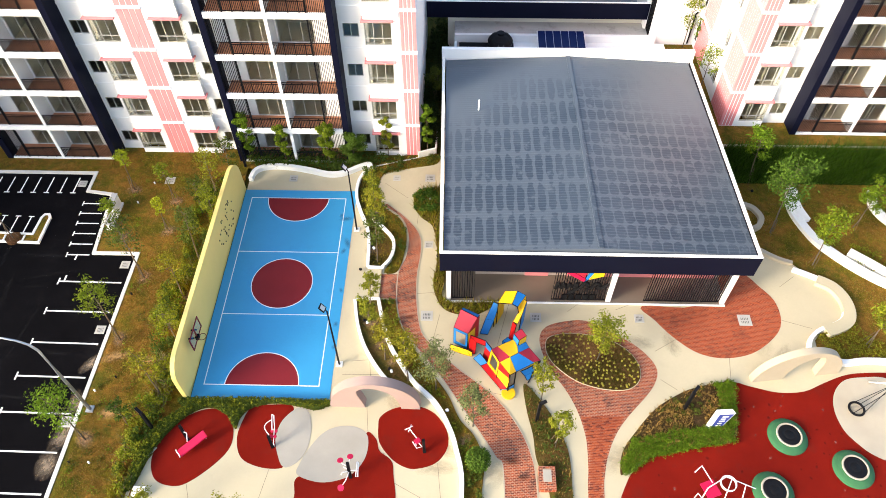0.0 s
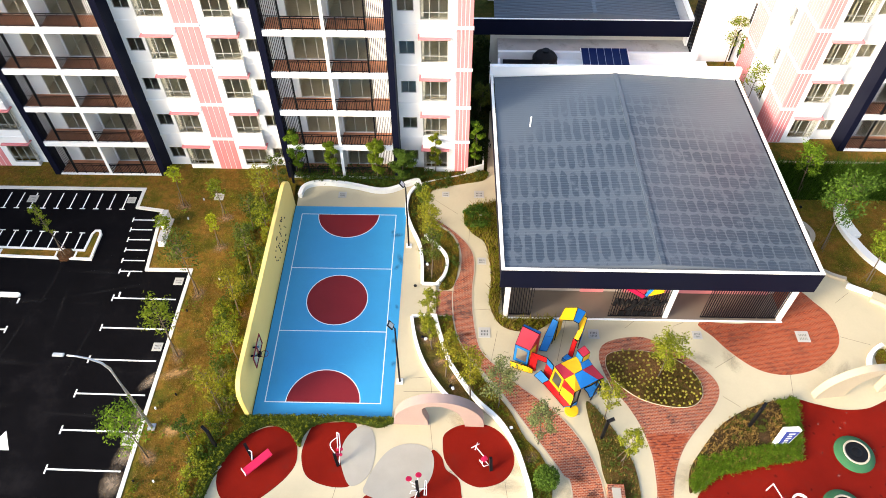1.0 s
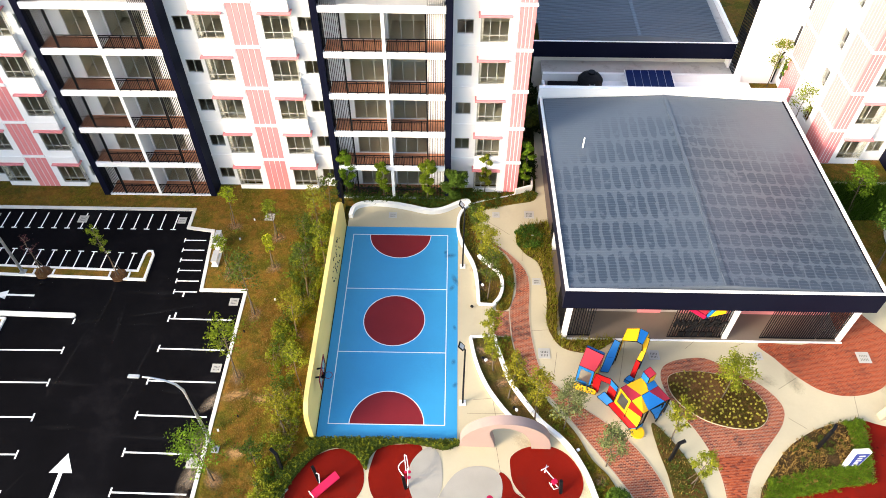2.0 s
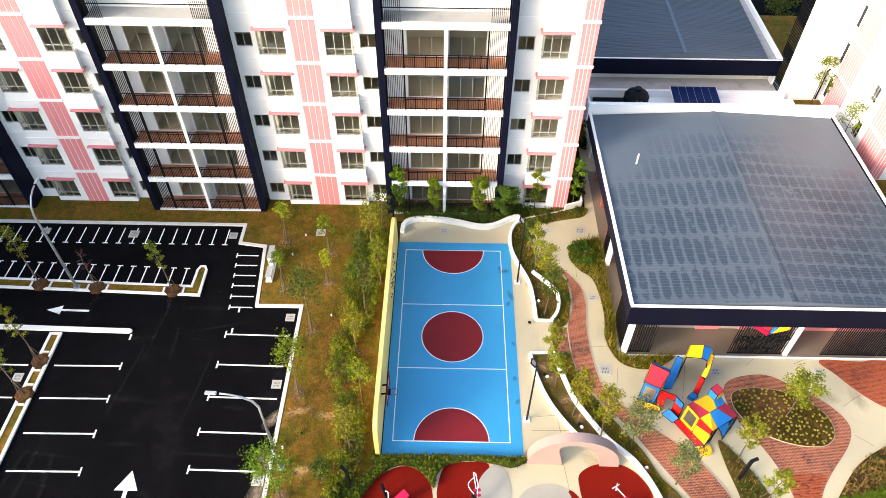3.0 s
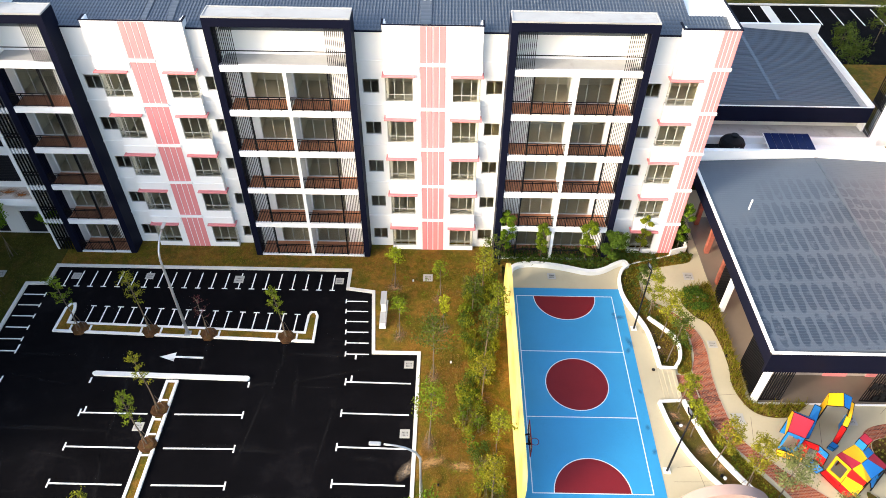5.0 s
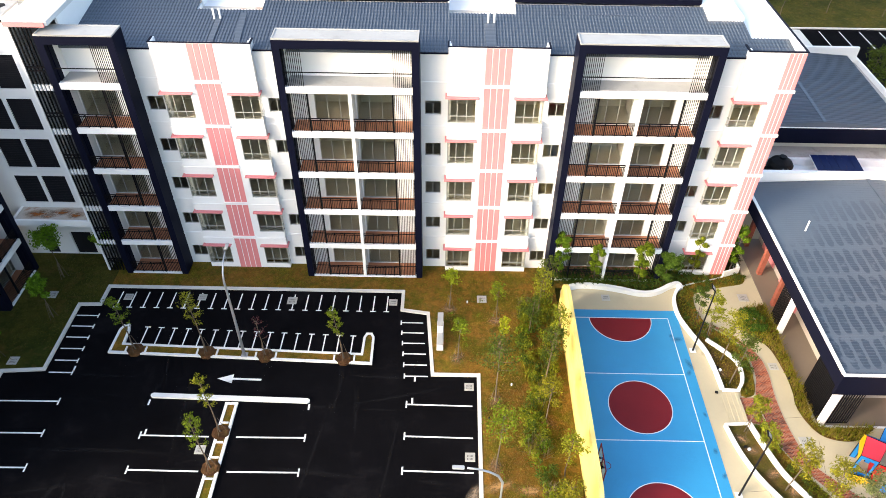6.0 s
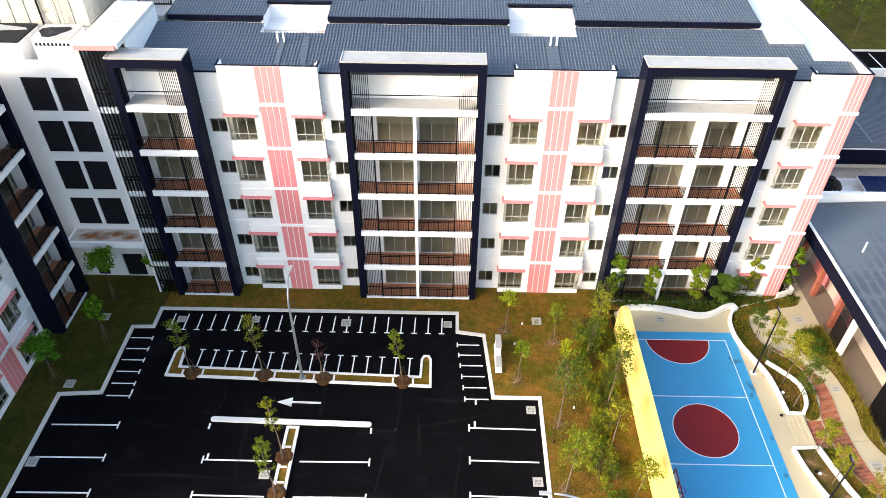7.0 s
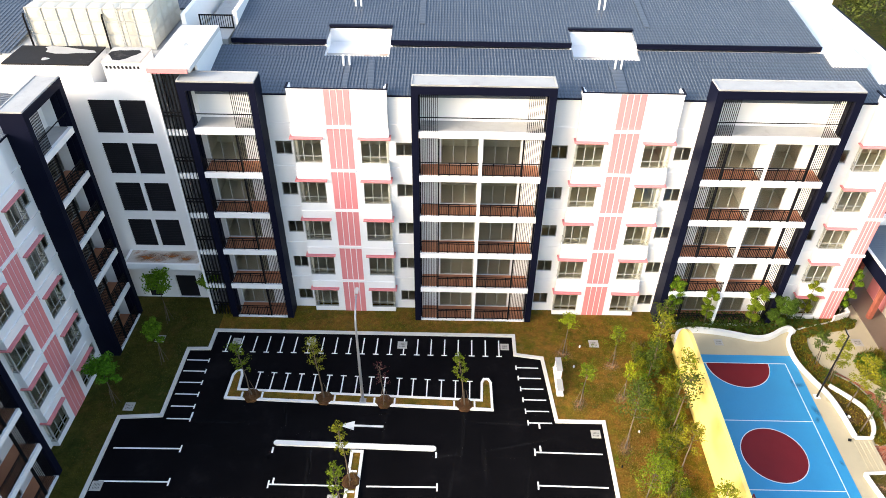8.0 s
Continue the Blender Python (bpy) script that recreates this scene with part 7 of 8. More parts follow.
tubes("tube_frame", eq, PIPEWHITE, [[(-4.9, 14.6, 1.15), (-5.2, 14.75, 1.1), (-5.34, 14.87, 1.18)], [(-4.88, 14.7, 1.2), (-4.81, 15.1, 1.18)], [(-4.85, 14.4, 0.8), (-5.0, 14.0, 0.65), (-5.23, 13.61, 0.58)], [(-4.44, 14.95, 0.95), (-4.36, 14.9, 0.95), (-4.36, 14.25, 0.55), (-4.48, 14.25, 0.55), (-4.44, 14.95, 0.95)], [(-4.8, 14.5, 0.8), (-4.4, 14.55, 0.75)], [(-4.9, 14.4, 0.9), (-5.2, 14.35, 0.9), (-5.25, 14.2, 0.9)], [(-4.95, 14.5, 1.0), (-5.15, 14.6, 1.05)]], 0.026)
for x, y, z, tl in ((-5.34, 14.9, 1.2, -18), (-4.81, 15.13, 1.2, -18), (-5.23, 13.6, 0.6, 30)):
    bm = bmesh.new()
    tube(bm, [(0, 0, 0), (0, 0, 0.02), (0, 0, 0.05), (0, 0, 0.055)], [0.17, 0.18, 0.17, 0.05], 20)
    for v in bm.verts:
        v.co = pose(x, y, z, tl, 0, 0) @ v.co
    part("disc", bm, MAGENTA, eq)
eq = base("exercise_bike", "white exercise bike with a magenta seat", "fitness machine", group="fitness machines")
post(eq, -0.72, 15.95, 1.1, -0.05, 0.3)
tubes("tube_frame", eq, PIPEWHITE, [[(-0.95, 16.25, 0.8), (-1.3, 16.6, 0.9), (-1.6, 16.95, 1.0)], [(-1.85, 16.85, 1.05), (-1.4, 17.1, 1.05)], [(-1.65, 16.75, 1.0), (-1.5, 17.2, 1.0)], [(-1.2, 16.5, 0.5), (-0.85, 16.1, 0.45)], [(-1.4, 16.3, 0.7), (-1.15, 15.95, 0.6), (-0.85, 16.05, 0.6)], [(-1.25, 16.35, 0.7), (-1.2, 16.3, 0.1)]], 0.026)
bm = bmesh.new()
obox(bm, pose(-1.12, 16.3, 0.85, 0, 0, 45), 0.36, 0.32, 0.1)
bmesh.ops.bevel(bm, geom=bm.edges[:], offset=0.04, segments=2, affect='EDGES')
part("seat", bm, MAGENTA, eq)

# ---- playground: trampolines, swing, sign, rocker ----
for x, y in ((20.47, 17.3), (23.65, 15.42), (18.75, 14.05)):
    tr = base("ground_trampoline", "round black trampoline set in a green rubber mound", "trampoline", pose(x, y, G), "ground trampolines")
    for name, mat, prof in (("mound", GREENRUBBER, ((1.16, 0.0), (1.1, 0.1), (0.95, 0.24), (0.75, 0.3))), ("rim", SANDRUBBER, ((0.75, 0.3), (0.74, 0.34), (0.64, 0.34), (0.63, 0.3))), ("mat", TANKBLACK, ((0.63, 0.31), (0.62, 0.325), (0.3, 0.31), (0.29, 0.3), (0.28, 0.31), (0.01, 0.3)))):
        bm = bmesh.new()
        rings = [[bm.verts.new((r * math.cos(2 * math.pi * k / 32), r * math.sin(2 * math.pi * k / 32), z)) for k in range(32)] for r, z in prof]
        for q0_, q1_ in zip(rings, rings[1:]):
            for k in range(32):
                bm.faces.new((q0_[k], q0_[(k + 1) % 32], q1_[(k + 1) % 32], q1_[k]))
        part(name, bm, mat, tr, smooth=True)
sw = base("basket_swing", "white swing frame with a round net basket seat", "swing")
tubes("swing_frame", sw, PIPEWHITE, [[(26.2, 19.7, 2.3), (29.2, 19.0, 2.4)], [(26.2, 19.7, 2.3), (26.5, 17.6, 0.1)], [(26.2, 19.7, 2.3), (26.5, 21.0, 0.1)], [(29.2, 19.0, 2.4), (29.0, 17.2, 0.1)], [(29.2, 19.0, 2.4), (29.4, 20.6, 0.1)]], 0.05)
bm = bmesh.new()
pts_ = [(24.85 + 0.43 * math.cos(2 * math.pi * k / 24), 18.95 + 0.43 * math.sin(2 * math.pi * k / 24), 0.55) for k in range(25)]
tube(bm, pts_, 0.07, 8, cap=False)
part("basket_ring", bm, TANKBLACK, sw)
bm = bmesh.new()
for k in range(9):
    o = -0.36 + 0.09 * k
    L_ = math.sqrt(max(0.01, 0.17 - o * o))
    beam(bm, (24.85 + o, 18.95 - L_, 0.5), (24.85 + o, 18.95 + L_, 0.5), 0.03)
    beam(bm, (24.85 - L_, 18.95 + o, 0.5), (24.85 + L_, 18.95 + o, 0.5), 0.03)
part("net", bm, CREAM, sw)
tubes("rope", sw, BLACK, [[(24.85 + 0.43 * math.cos(a), 18.95 + 0.43 * math.sin(a), 0.55), (26.4 + 0.4 * (a > 2.6 and a < 5), 19.65, 2.25)] for a in (0.8, 2.4, 3.9, 5.5)], 0.018)
sg = base("information_board", "white leaning board with a blue information panel", "sign")
face = [Vector(p) for p in ((15.9, 17.6, 0.12), (16.55, 17.66, 0.12), (17.42, 18.3, 1.0), (16.45, 18.22, 1.06))]
back = Vector((-0.16, 0.2, 0.1))
out = (face[1] - face[0]).cross(face[3] - face[0]).normalized()


def on_face(u, v):
    return face[0].lerp(face[1], u).lerp(face[3].lerp(face[2], u), v)


def plate(name, quad, d, mat):
    b = bmesh.new()
    f_ = [b.verts.new(p) for p in quad]
    g_ = [b.verts.new(p + d) for p in quad]
    b.faces.new(f_), b.faces.new(g_[::-1])
    for k in range(4):
        b.faces.new((f_[k], f_[(k + 1) % 4], g_[(k + 1) % 4], g_[k]))
    part(name, b, mat, sg)


plate("board", face, back, WHITE)
plate("blue_panel", [on_face(u, v) for u, v in ((0.06, 0.06), (0.94, 0.06), (0.96, 0.94), (0.05, 0.94))], out * 0.012, SIGNBLUE)
for k in range(5):
    v = 0.8 - 0.13 * k
    plate("text_bar", [on_face(u_, v_) + out * 0.012 for u_, v_ in ((0.35, v - 0.03), (0.75 - 0.08 * (k % 2), v - 0.03), (0.75 - 0.08 * (k % 2), v + 0.03), (0.35, v + 0.03))], out * 0.008, WHITE)
rk = base("bicycle_rack_toy", "white tube spinner toy with a magenta seat", "play equipment")
tubes("tube_frame", rk, PIPEWHITE, [[(14.4, 13.2, 0.2), (14.9, 13.9, 0.9), (16.0, 14.5, 1.0), (17.5, 13.9, 0.9)], [(14.2, 14.6, 1.3), (14.6, 14.9, 1.5), (15.2, 14.2, 0.9)], [(13.9, 13.2, 0.1), (14.4, 13.7, 0.6), (15.0, 13.1, 0.1)], [(16.3, 14.4, 1.0), (15.9, 13.6, 0.5), (15.7, 13.0, 0.1)], [(17.0, 14.1, 0.9), (16.9, 13.5, 0.1)]], 0.03)
tubes("hoop", rk, PIPEWHITE, [[(16.0 + 0.42 * math.cos(2 * math.pi * k / 20), 14.1 + 0.42 * math.sin(2 * math.pi * k / 20), 1.0 + 0.08 * j) for k in range(21)] for j in range(3)], 0.02)
bm = bmesh.new()
obox(bm, pose(15.1, 13.9, 0.7, 0, 0, 20), 0.8, 0.9, 0.08)
part("seat", bm, MAGENTA, rk)
# brick planter seat
pl = base("brick_planter", "low red brick planter with a grey cap", "planter")
bm = bmesh.new()
box(bm, 5.75, 6.68, 13.75, 15.1, 0.05, 0.5)
part("planter_wall", bm, BRICK, pl)
bm = bmesh.new()
box(bm, 5.98, 6.45, 14.2, 14.9, 0.5, 0.53)
part("cap", bm, GREYRUBBER, pl)

# ---- basketball hoop and climbing holes on the yellow wall ----
hoop = base("basketball_hoop", "basketball backboard with hoop mounted on the yellow wall", "basketball hoop")
bm = bmesh.new()
wall_grid(bm, 21.1, 22.9, 2.2, 3.3, -14.75, -14.7, [(21.18, 21.95, 2.28, 3.22), (22.05, 22.82, 2.28, 3.22)], 0, True)
part("board_frame", bm, MAROON, hoop, "dark red board frame")
bm = bmesh.new()
box(bm, -14.735, -14.72, 21.16, 22.84, 2.26, 3.24)
part("backboard", bm, glass("clear_board", (0.9, 0.9, 0.92)), hoop).visible_shadow = False
bm = bmesh.new()
for y in (21.7, 22.3):
    beam(bm, (-15.15, y, 2.6), (-14.75, y, 2.7), 0.08)
box(bm, -14.8, -14.6, 21.85, 22.15, 2.25, 2.5)
part("bracket", bm, BLACK, hoop)
bm = bmesh.new()
tube(bm, [(-14.4 + 0.23 * math.cos(2 * math.pi * k / 20), 22.0 + 0.23 * math.sin(2 * math.pi * k / 20), 2.4) for k in range(21)], 0.02, 6, cap=False)
part("rim", bm, MAROON, hoop)
HOLD = bmesh.new()
tube(HOLD, [(0, 0, 0), (0.05, 0, 0)], 0.055, 8)
HOLD = fin("climbing_hold", HOLD, BLACK)
rng = random.Random(5)
for k in range(46):
    y, z = rng.uniform(29.7, 33.6), rng.uniform(0.6, 2.9)
    if abs(y - 31.7) / 2.0 + abs(z - 1.75) / 1.35 > 1.35:
        continue
    lay("climbing_hold", HOLD, ywall, pose(-15.13, y, z) @ Matrix.Diagonal((1, 1, 1, 1)))

# hall sign: script lettering and a bright emblem on the slat screen
sgn = base("hall_sign", "black script strokes with a bright geometric emblem on slats", "sign")


# the lettering stands as plain strokes: a wavy script line and a row of bars
bm = bmesh.new()
script = spl([(7.5, 1.55), (7.62, 2.2), (7.85, 1.6), (7.95, 2.15), (8.2, 1.6), (8.35, 2.1), (8.6, 1.75), (8.85, 2.15), (8.7, 1.2), (8.4, 0.98), (8.6, 1.3), (9.1, 1.75), (9.3, 2.2), (9.55, 2.1), (9.5, 1.65), (9.8, 1.7), (10.05, 2.15), (10.3, 2.05), (10.15, 1.65), (10.5, 1.75), (10.8, 2.1)], False, 4)
tube(bm, [(x, 26.64, z) for x, z in script], 0.115, 6)
part("script_stroke", bm, TANKBLACK, sgn)
for k in range(5):
    bm = bmesh.new()
    box(bm, 8.0 + 0.46 * k, 8.34 + 0.46 * k, 26.6, 26.68, 0.45, 0.9)
    part("letter_bar", bm, TANKBLACK, sgn)
for pts, mat in (([(8.0, 3.3), (9.2, 2.35), (9.4, 2.6), (8.5, 3.3)], MAGENTA), ([(8.6, 3.3), (9.2, 2.8), (9.3, 3.3)], MPLAY), ([(9.2, 2.35), (9.45, 2.6), (9.75, 3.4), (9.5, 3.4)], BPLAY), ([(9.5, 2.6), (10.4, 3.0), (10.4, 3.4), (9.8, 3.4)], YPLAY)):
    bm = bmesh.new()
    lo_ = [bm.verts.new((x, 26.6, z)) for x, z in pts]
    hi_ = [bm.verts.new((x, 26.66, z)) for x, z in pts]
    bm.faces.new(lo_), bm.faces.new(hi_[::-1])
    for k in range(len(pts)):
        bm.faces.new((lo_[k], lo_[(k + 1) % len(pts)], hi_[(k + 1) % len(pts)], hi_[k]))
    part("emblem_piece", bm, mat, sgn)
# dust and worn asphalt
for x, y, a, c_, tn in ((-21.9, 21.4, 0.5, 1.2, -40), (-22.0, 16.6, 0.7, 1.6, -20), (-22.3, 14.8, 0.8, 1.2, 0), (-22.0, 18.6, 0.5, 1.2, 10)):
    stain(DUST, x, y, 0.007, a, c_, tn, road, "dust_patch")
rw = random.Random(44)
for k in range(70):
    across = rw.random() < 0.45
    stain(WORN, rw.uniform(-48, -23), rw.uniform(12, 35), 0.0072 + 0.00002 * k, rw.uniform(1.2, 4.5), rw.uniform(0.06, 0.3), (rw.uniform(-12, 12) if across else rw.uniform(75, 105)) + (rw.uniform(-30, 30) if k % 4 == 0 else 0), road, "tyre_streak")

bm = bmesh.new()
box(bm, -16.75, -16.05, 12.95, 13.5, 0.05, 0.5)
bmesh.ops.bevel(bm, geom=bm.edges[:], offset=0.02, segments=1, affect='EDGES')
thing("concrete_block", bm, KERBWHITE, "white painted concrete block beside the fitness yard", "block")

for x, y, zz in ((-4.6, 24.6, 0.176), (-3.7, 23.0, 0.176), (-5.0, 25.4, 0.176), (-4.9, 30.6, 0.176), (-5.2, 32.2, 0.176), (-2.9, 21.9, 0.176), (-0.9, 19.8, 0.172), (1.6, 16.6, 0.172)):
    tagged(stain(BAREEARTH, x, y, zz, 0.75, 0.5, 40 * x, None, "bare_earth"), "ring of bare trodden earth round a young tree", "earth", kind="stuff")

# ---- planting ----
def leaf_cloud(name, centres, radii, n, size, rng_, up=0.35):
    """Many small bent leaves scattered round the given centres."""
    r = np.random.default_rng(rng_)
    c = np.asarray(centres)[r.integers(0, len(centres), n)]
    d = r.normal(size=(n, 3))
    d /= np.linalg.norm(d, axis=1)[:, None]
    pos = c + d * (r.random((n, 1)) ** 0.5) * np.asarray(radii)
    a = r.normal(size=(n, 3))
    nrm = d * 0.5 + a * 0.5 + np.array([0, 0, up])
    nrm /= np.linalg.norm(nrm, axis=1)[:, None]
    t = np.cross(nrm, r.normal(size=(n, 3)))
    t /= np.linalg.norm(t, axis=1)[:, None]
    b = np.cross(nrm, t)
    s = size * (0.6 + 0.8 * r.random((n, 1)))
    tip, tail, l, rr = pos + t * s, pos - t * s, pos + b * s * 0.45 + nrm * s * 0.15, pos - b * s * 0.45 + nrm * s * 0.15
    verts = np.stack([tail, l, tip, rr], 1).reshape(-1, 3)
    faces = np.arange(4 * n).reshape(-1, 4)
    me = bpy.data.meshes.new(name)
    me.from_pydata(verts.tolist(), [], faces.tolist())
    return me


def tree(x, y, h, spread, mat, n=420, leaf=0.13, seed=0, lean=(0, 0), staked=True, label="", crown_from=0.35, z=0.1, group="young trees"):
    rr = random.Random(seed)
    t = base("tree", label or "young staked tree with a light open crown", "tree", pose(x, y, z), group)
    b = bmesh.new()
    trunk = [(lean[0] * k / 5 + rr.uniform(-0.03, 0.03), lean[1] * k / 5 + rr.uniform(-0.03, 0.03), h * 0.85 * k / 5) for k in range(6)]
    r0_ = 0.013 * h / 2 + 0.018
    tube(b, trunk, [r0_ * (1 - 0.13 * k) for k in range(6)], 7)
    ends = []
    nl = max(8, int(h * 3.4))
    for k in range(nl):
        f = crown_from + (0.98 - crown_from) * (k + rr.random() * 0.7) / nl
        p = Vector(trunk[0]).lerp(Vector(trunk[5]), min(f / 0.85, 1.0) if f < 0.85 else 1.0)
        ang = k * 2.4 + rr.uniform(-0.5, 0.5)
        L = spread * (1.05 - 0.6 * abs(f - 0.62) * 1.6) * rr.uniform(0.6, 1.1)
        q = p + Vector((math.cos(ang) * L, math.sin(ang) * L, L * rr.uniform(0.25, 0.75)))
        mid_ = p.lerp(q, 0.5) + Vector((0, 0, -0.06 * L))
        tube(b, [p, mid_, q], [0.02, 0.014, 0.006], 5, cap=False)
        ends += [tuple(q), tuple(p.lerp(q, 0.7)), tuple(mid_.lerp(q, 0.3))]
    ends.append((trunk[5][0], trunk[5][1], h * 0.95))
    part("trunk", b, BARK, t, smooth=True)
    me = leaf_cloud("crown", ends, (spread * 0.4, spread * 0.4, spread * 0.38), int(n * 2.4), leaf * 0.66, seed)
    me.materials.append(mat)
    lay("crown", me, t)
    if staked:
        for ang in (0.4, 2.5, 4.6):
            b = bmesh.new()
            beam(b, (math.cos(ang) * 0.34, math.sin(ang) * 0.34, 0), (math.cos(ang) * 0.07, math.sin(ang) * 0.07, min(1.5, h * 0.4)), 0.02)
            part("stake", b, BARK, t)
    return t


def shrubs(name, outline, n, size, h, mat, label, category, seed=1, z=0.15, density=None):
    """Low planting spread over an outline: clumps of leaves."""
    r = random.Random(seed)
    xs, ys = [p[0] for p in outline], [p[1] for p in outline]
    cs = []
    tries = 0
    while len(cs) < n and tries < n * 30:
        tries += 1
        x, y = r.uniform(min(xs), max(xs)), r.uniform(min(ys), max(ys))
        if pt_in(outline, x, y) and (density is None or noise.noise(Vector((x * density, y * density, seed))) > -0.05):
            cs.append((x, y, z + r.random() * h))
    me = leaf_cloud(name, cs, (size * 1.6, size * 1.6, size * 1.2), n * 5, size, seed, 0.6)
    me.materials.append(mat)
    ob = new(name, me)
    return tagged(ob, label, category, kind="stuff")


def blades(name, outline, n, h, w, mat, label, seed=1, z=0.09, patch=None, thr=0.0, splay=0.5, climb=None):
    """Upright grass blades over an outline, in patches."""
    r = np.random.default_rng(seed)
    o = np.asarray(outline)
    lo_, hi_ = o.min(0), o.max(0)
    pts = []
    while len(pts) < n:
        c = lo_ + r.random(2) * (hi_ - lo_)
        if pt_in(outline, c[0], c[1]) and (patch is None or noise.noise(Vector((c[0] * patch, c[1] * patch, seed * 3.1))) + r.normal() * 0.12 > thr):
            pts.append(c)
    p = np.c_[np.asarray(pts), np.full(n, z)]
    if climb:
        p[:, 2] = np.interp(p[:, 1], *climb)
    ang = r.random(n) * 2 * np.pi
    d = np.c_[np.cos(ang), np.sin(ang), np.zeros(n)]
    s = np.c_[-np.sin(ang), np.cos(ang), np.zeros(n)]
    hh = h * (0.5 + r.random((n, 1)))
    tip = p + d * hh * splay * r.random((n, 1)) + np.array([0, 0, 1]) * hh
    verts = np.stack([p - s * w, p + s * w, tip + s * w * 0.3, tip - s * w * 0.3], 1).reshape(-1, 3)
    me = bpy.data.meshes.new(name)
    me.from_pydata(verts.tolist(), [], np.arange(4 * n).reshape(-1, 4).tolist())
    me.materials.append(mat)
    return tagged(new(name, me), label, "grass", kind="stuff")


# rough grass and weeds of the west lawn
wl = [(-21.2, 9), (-17.4, 9), (-17.2, 14), (-15.6, 19), (-15.6, 38.4), (-26.7, 38.2), (-26.7, 36.4), (-24.8, 36.1), (-24.3, 30.4), (-21.2, 30.4)]
blades("lawn_grass", wl, 10000, 0.08, 0.015, TUFT, "short uneven lawn grass", 3, patch=0.35, thr=-0.1)
blades("dry_grass", wl, 6000, 0.07, 0.014, DRYTUFT, "dry brown grass", 4, patch=0.5, thr=0.08)
blades("dry_grass", [(-21.1, 9), (-18.7, 9), (-18.5, 30), (-21.1, 30)], 7000, 0.08, 0.014, DRYTUFT, "dry rusty grass along the car park", 14, patch=0.4, thr=-0.15)
row_w = [(-18.3, 37.0), (-18.5, 33.6), (-18.6, 31.2), (-18.0, 28.5), (-18.5, 27.1), (-18.75, 25.4), (-18.55, 23.5), (-18.1, 22.0), (-17.5, 20.6), (-17.8, 19.7), (-18.2, 18.0), (-18.1, 14.5), (-18.0, 10)]
row_e = [(-17.3, 10), (-17.2, 13), (-16.9, 16), (-16.5, 18.4), (-16.2, 19.8), (-16.4, 21.6), (-17.1, 23.2), (-17.3, 25.5), (-17.2, 27.1), (-16.4, 29.3), (-16.1, 30.6), (-16.1, 33.2), (-16.0, 37.0)]
mid_strip = spl(row_w + row_e, True, 3)


def bushes(name, outline, n, r0, r1, per, leaf, mat, label, seed, z=0.1, gap=-0.25, tall=0.9):
    """Rounded leafy bushes of uneven size standing close together inside an outline, each open and ragged at its rim."""
    rr_ = random.Random(seed)
    xs_, ys_ = [p[0] for p in outline], [p[1] for p in outline]
    cs_, got, tries = [], 0, 0
    while got < n and tries < n * 40:
        tries += 1
        x, y = rr_.uniform(min(xs_), max(xs_)), rr_.uniform(min(ys_), max(ys_))
        if not pt_in(outline, x, y) or noise.noise(Vector((x * 0.6, y * 0.6, seed))) < gap:
            continue
        got += 1
        r_ = rr_.uniform(r0, r1)
        for k in range(9):
            a_, q_ = rr_.uniform(0, 6.28), r_ * rr_.random() ** 0.6
            h_ = tall * r_ * 2 * math.sqrt(max(0.05, 1 - (q_ / r_) ** 2 * 0.8)) * rr_.uniform(0.35, 1.05)
            cs_.append((x + q_ * math.cos(a_), y + q_ * math.sin(a_), z + h_))
    me_ = leaf_cloud(name, cs_, (r1 * 0.42, r1 * 0.42, r1 * 0.36), got * per, leaf, seed, 0.5)
    me_.materials.append(mat)
    return tagged(new(name, me_), label, "shrubs", kind="stuff")


bushes("weedy_shrubs", mid_strip, 120, 0.25, 0.55, 115, 0.075, LEAF, "row of loose yellow-green shrubs on the lawn", 5)
bushes("weedy_shrubs", mid_strip, 95, 0.25, 0.5, 120, 0.07, LEAFDARK, "darker green shrubs in the row", 6)
bushes("weedy_shrubs", mid_strip, 45, 0.2, 0.4, 90, 0.06, LEAFBRIGHT, "fresh green shrubs in the row", 16)
blades("long_grass", mid_strip, 3800, 0.45, 0.022, TUFT, "long grass among the shrubs", 7, patch=0.5, thr=0.0)
blades("dry_grass", mid_strip, 1500, 0.5, 0.016, leafy("grey_twig", (0.22, 0.18, 0.10), 0.3), "bare grey twigs among the shrubs", 17, patch=0.45, thr=0.22, splay=1.0)
clump = random.Random(61)
spots = [(x, y) for x, y in ((clump.uniform(-24, -16), clump.uniform(11, 37.5)) for _ in range(150)) if pt_in(wl, x, y) and not pt_in(mid_strip, x, y)]
for nm, mt, part_of in (("lawn_weeds", LEAFDARK, spots[::2]), ("lawn_weeds", LEAFBRIGHT, spots[1::2])):
    me = leaf_cloud(nm, [(x, y, 0.14) for x, y in part_of], (0.3, 0.3, 0.1), len(part_of) * 26, 0.055, 62, 0.9)
    me.materials.append(mt)
    tagged(new(nm, me), "small green weeds scattered over the lawn", "weeds", kind="stuff")
for i, (x, y) in enumerate(((-20.0, 20.35), (-21.0, 19.4), (-22.9, 34.9), (-20.9, 26.6), (-22.2, 36.9), (-19.3, 29.3), (-21.0, 14.9), (-19.85, 14.9), (-17.1, 20.9))):
    bm = bmesh.new()
    tube(bm, [(x, y, 0.08), (x, y, 0.26)], 0.06, 10)
    thing("ground_light", bm, PIPEWHITE if i % 3 else TANKBLACK, "small round garden uplight in the lawn", "garden light", "garden uplights")
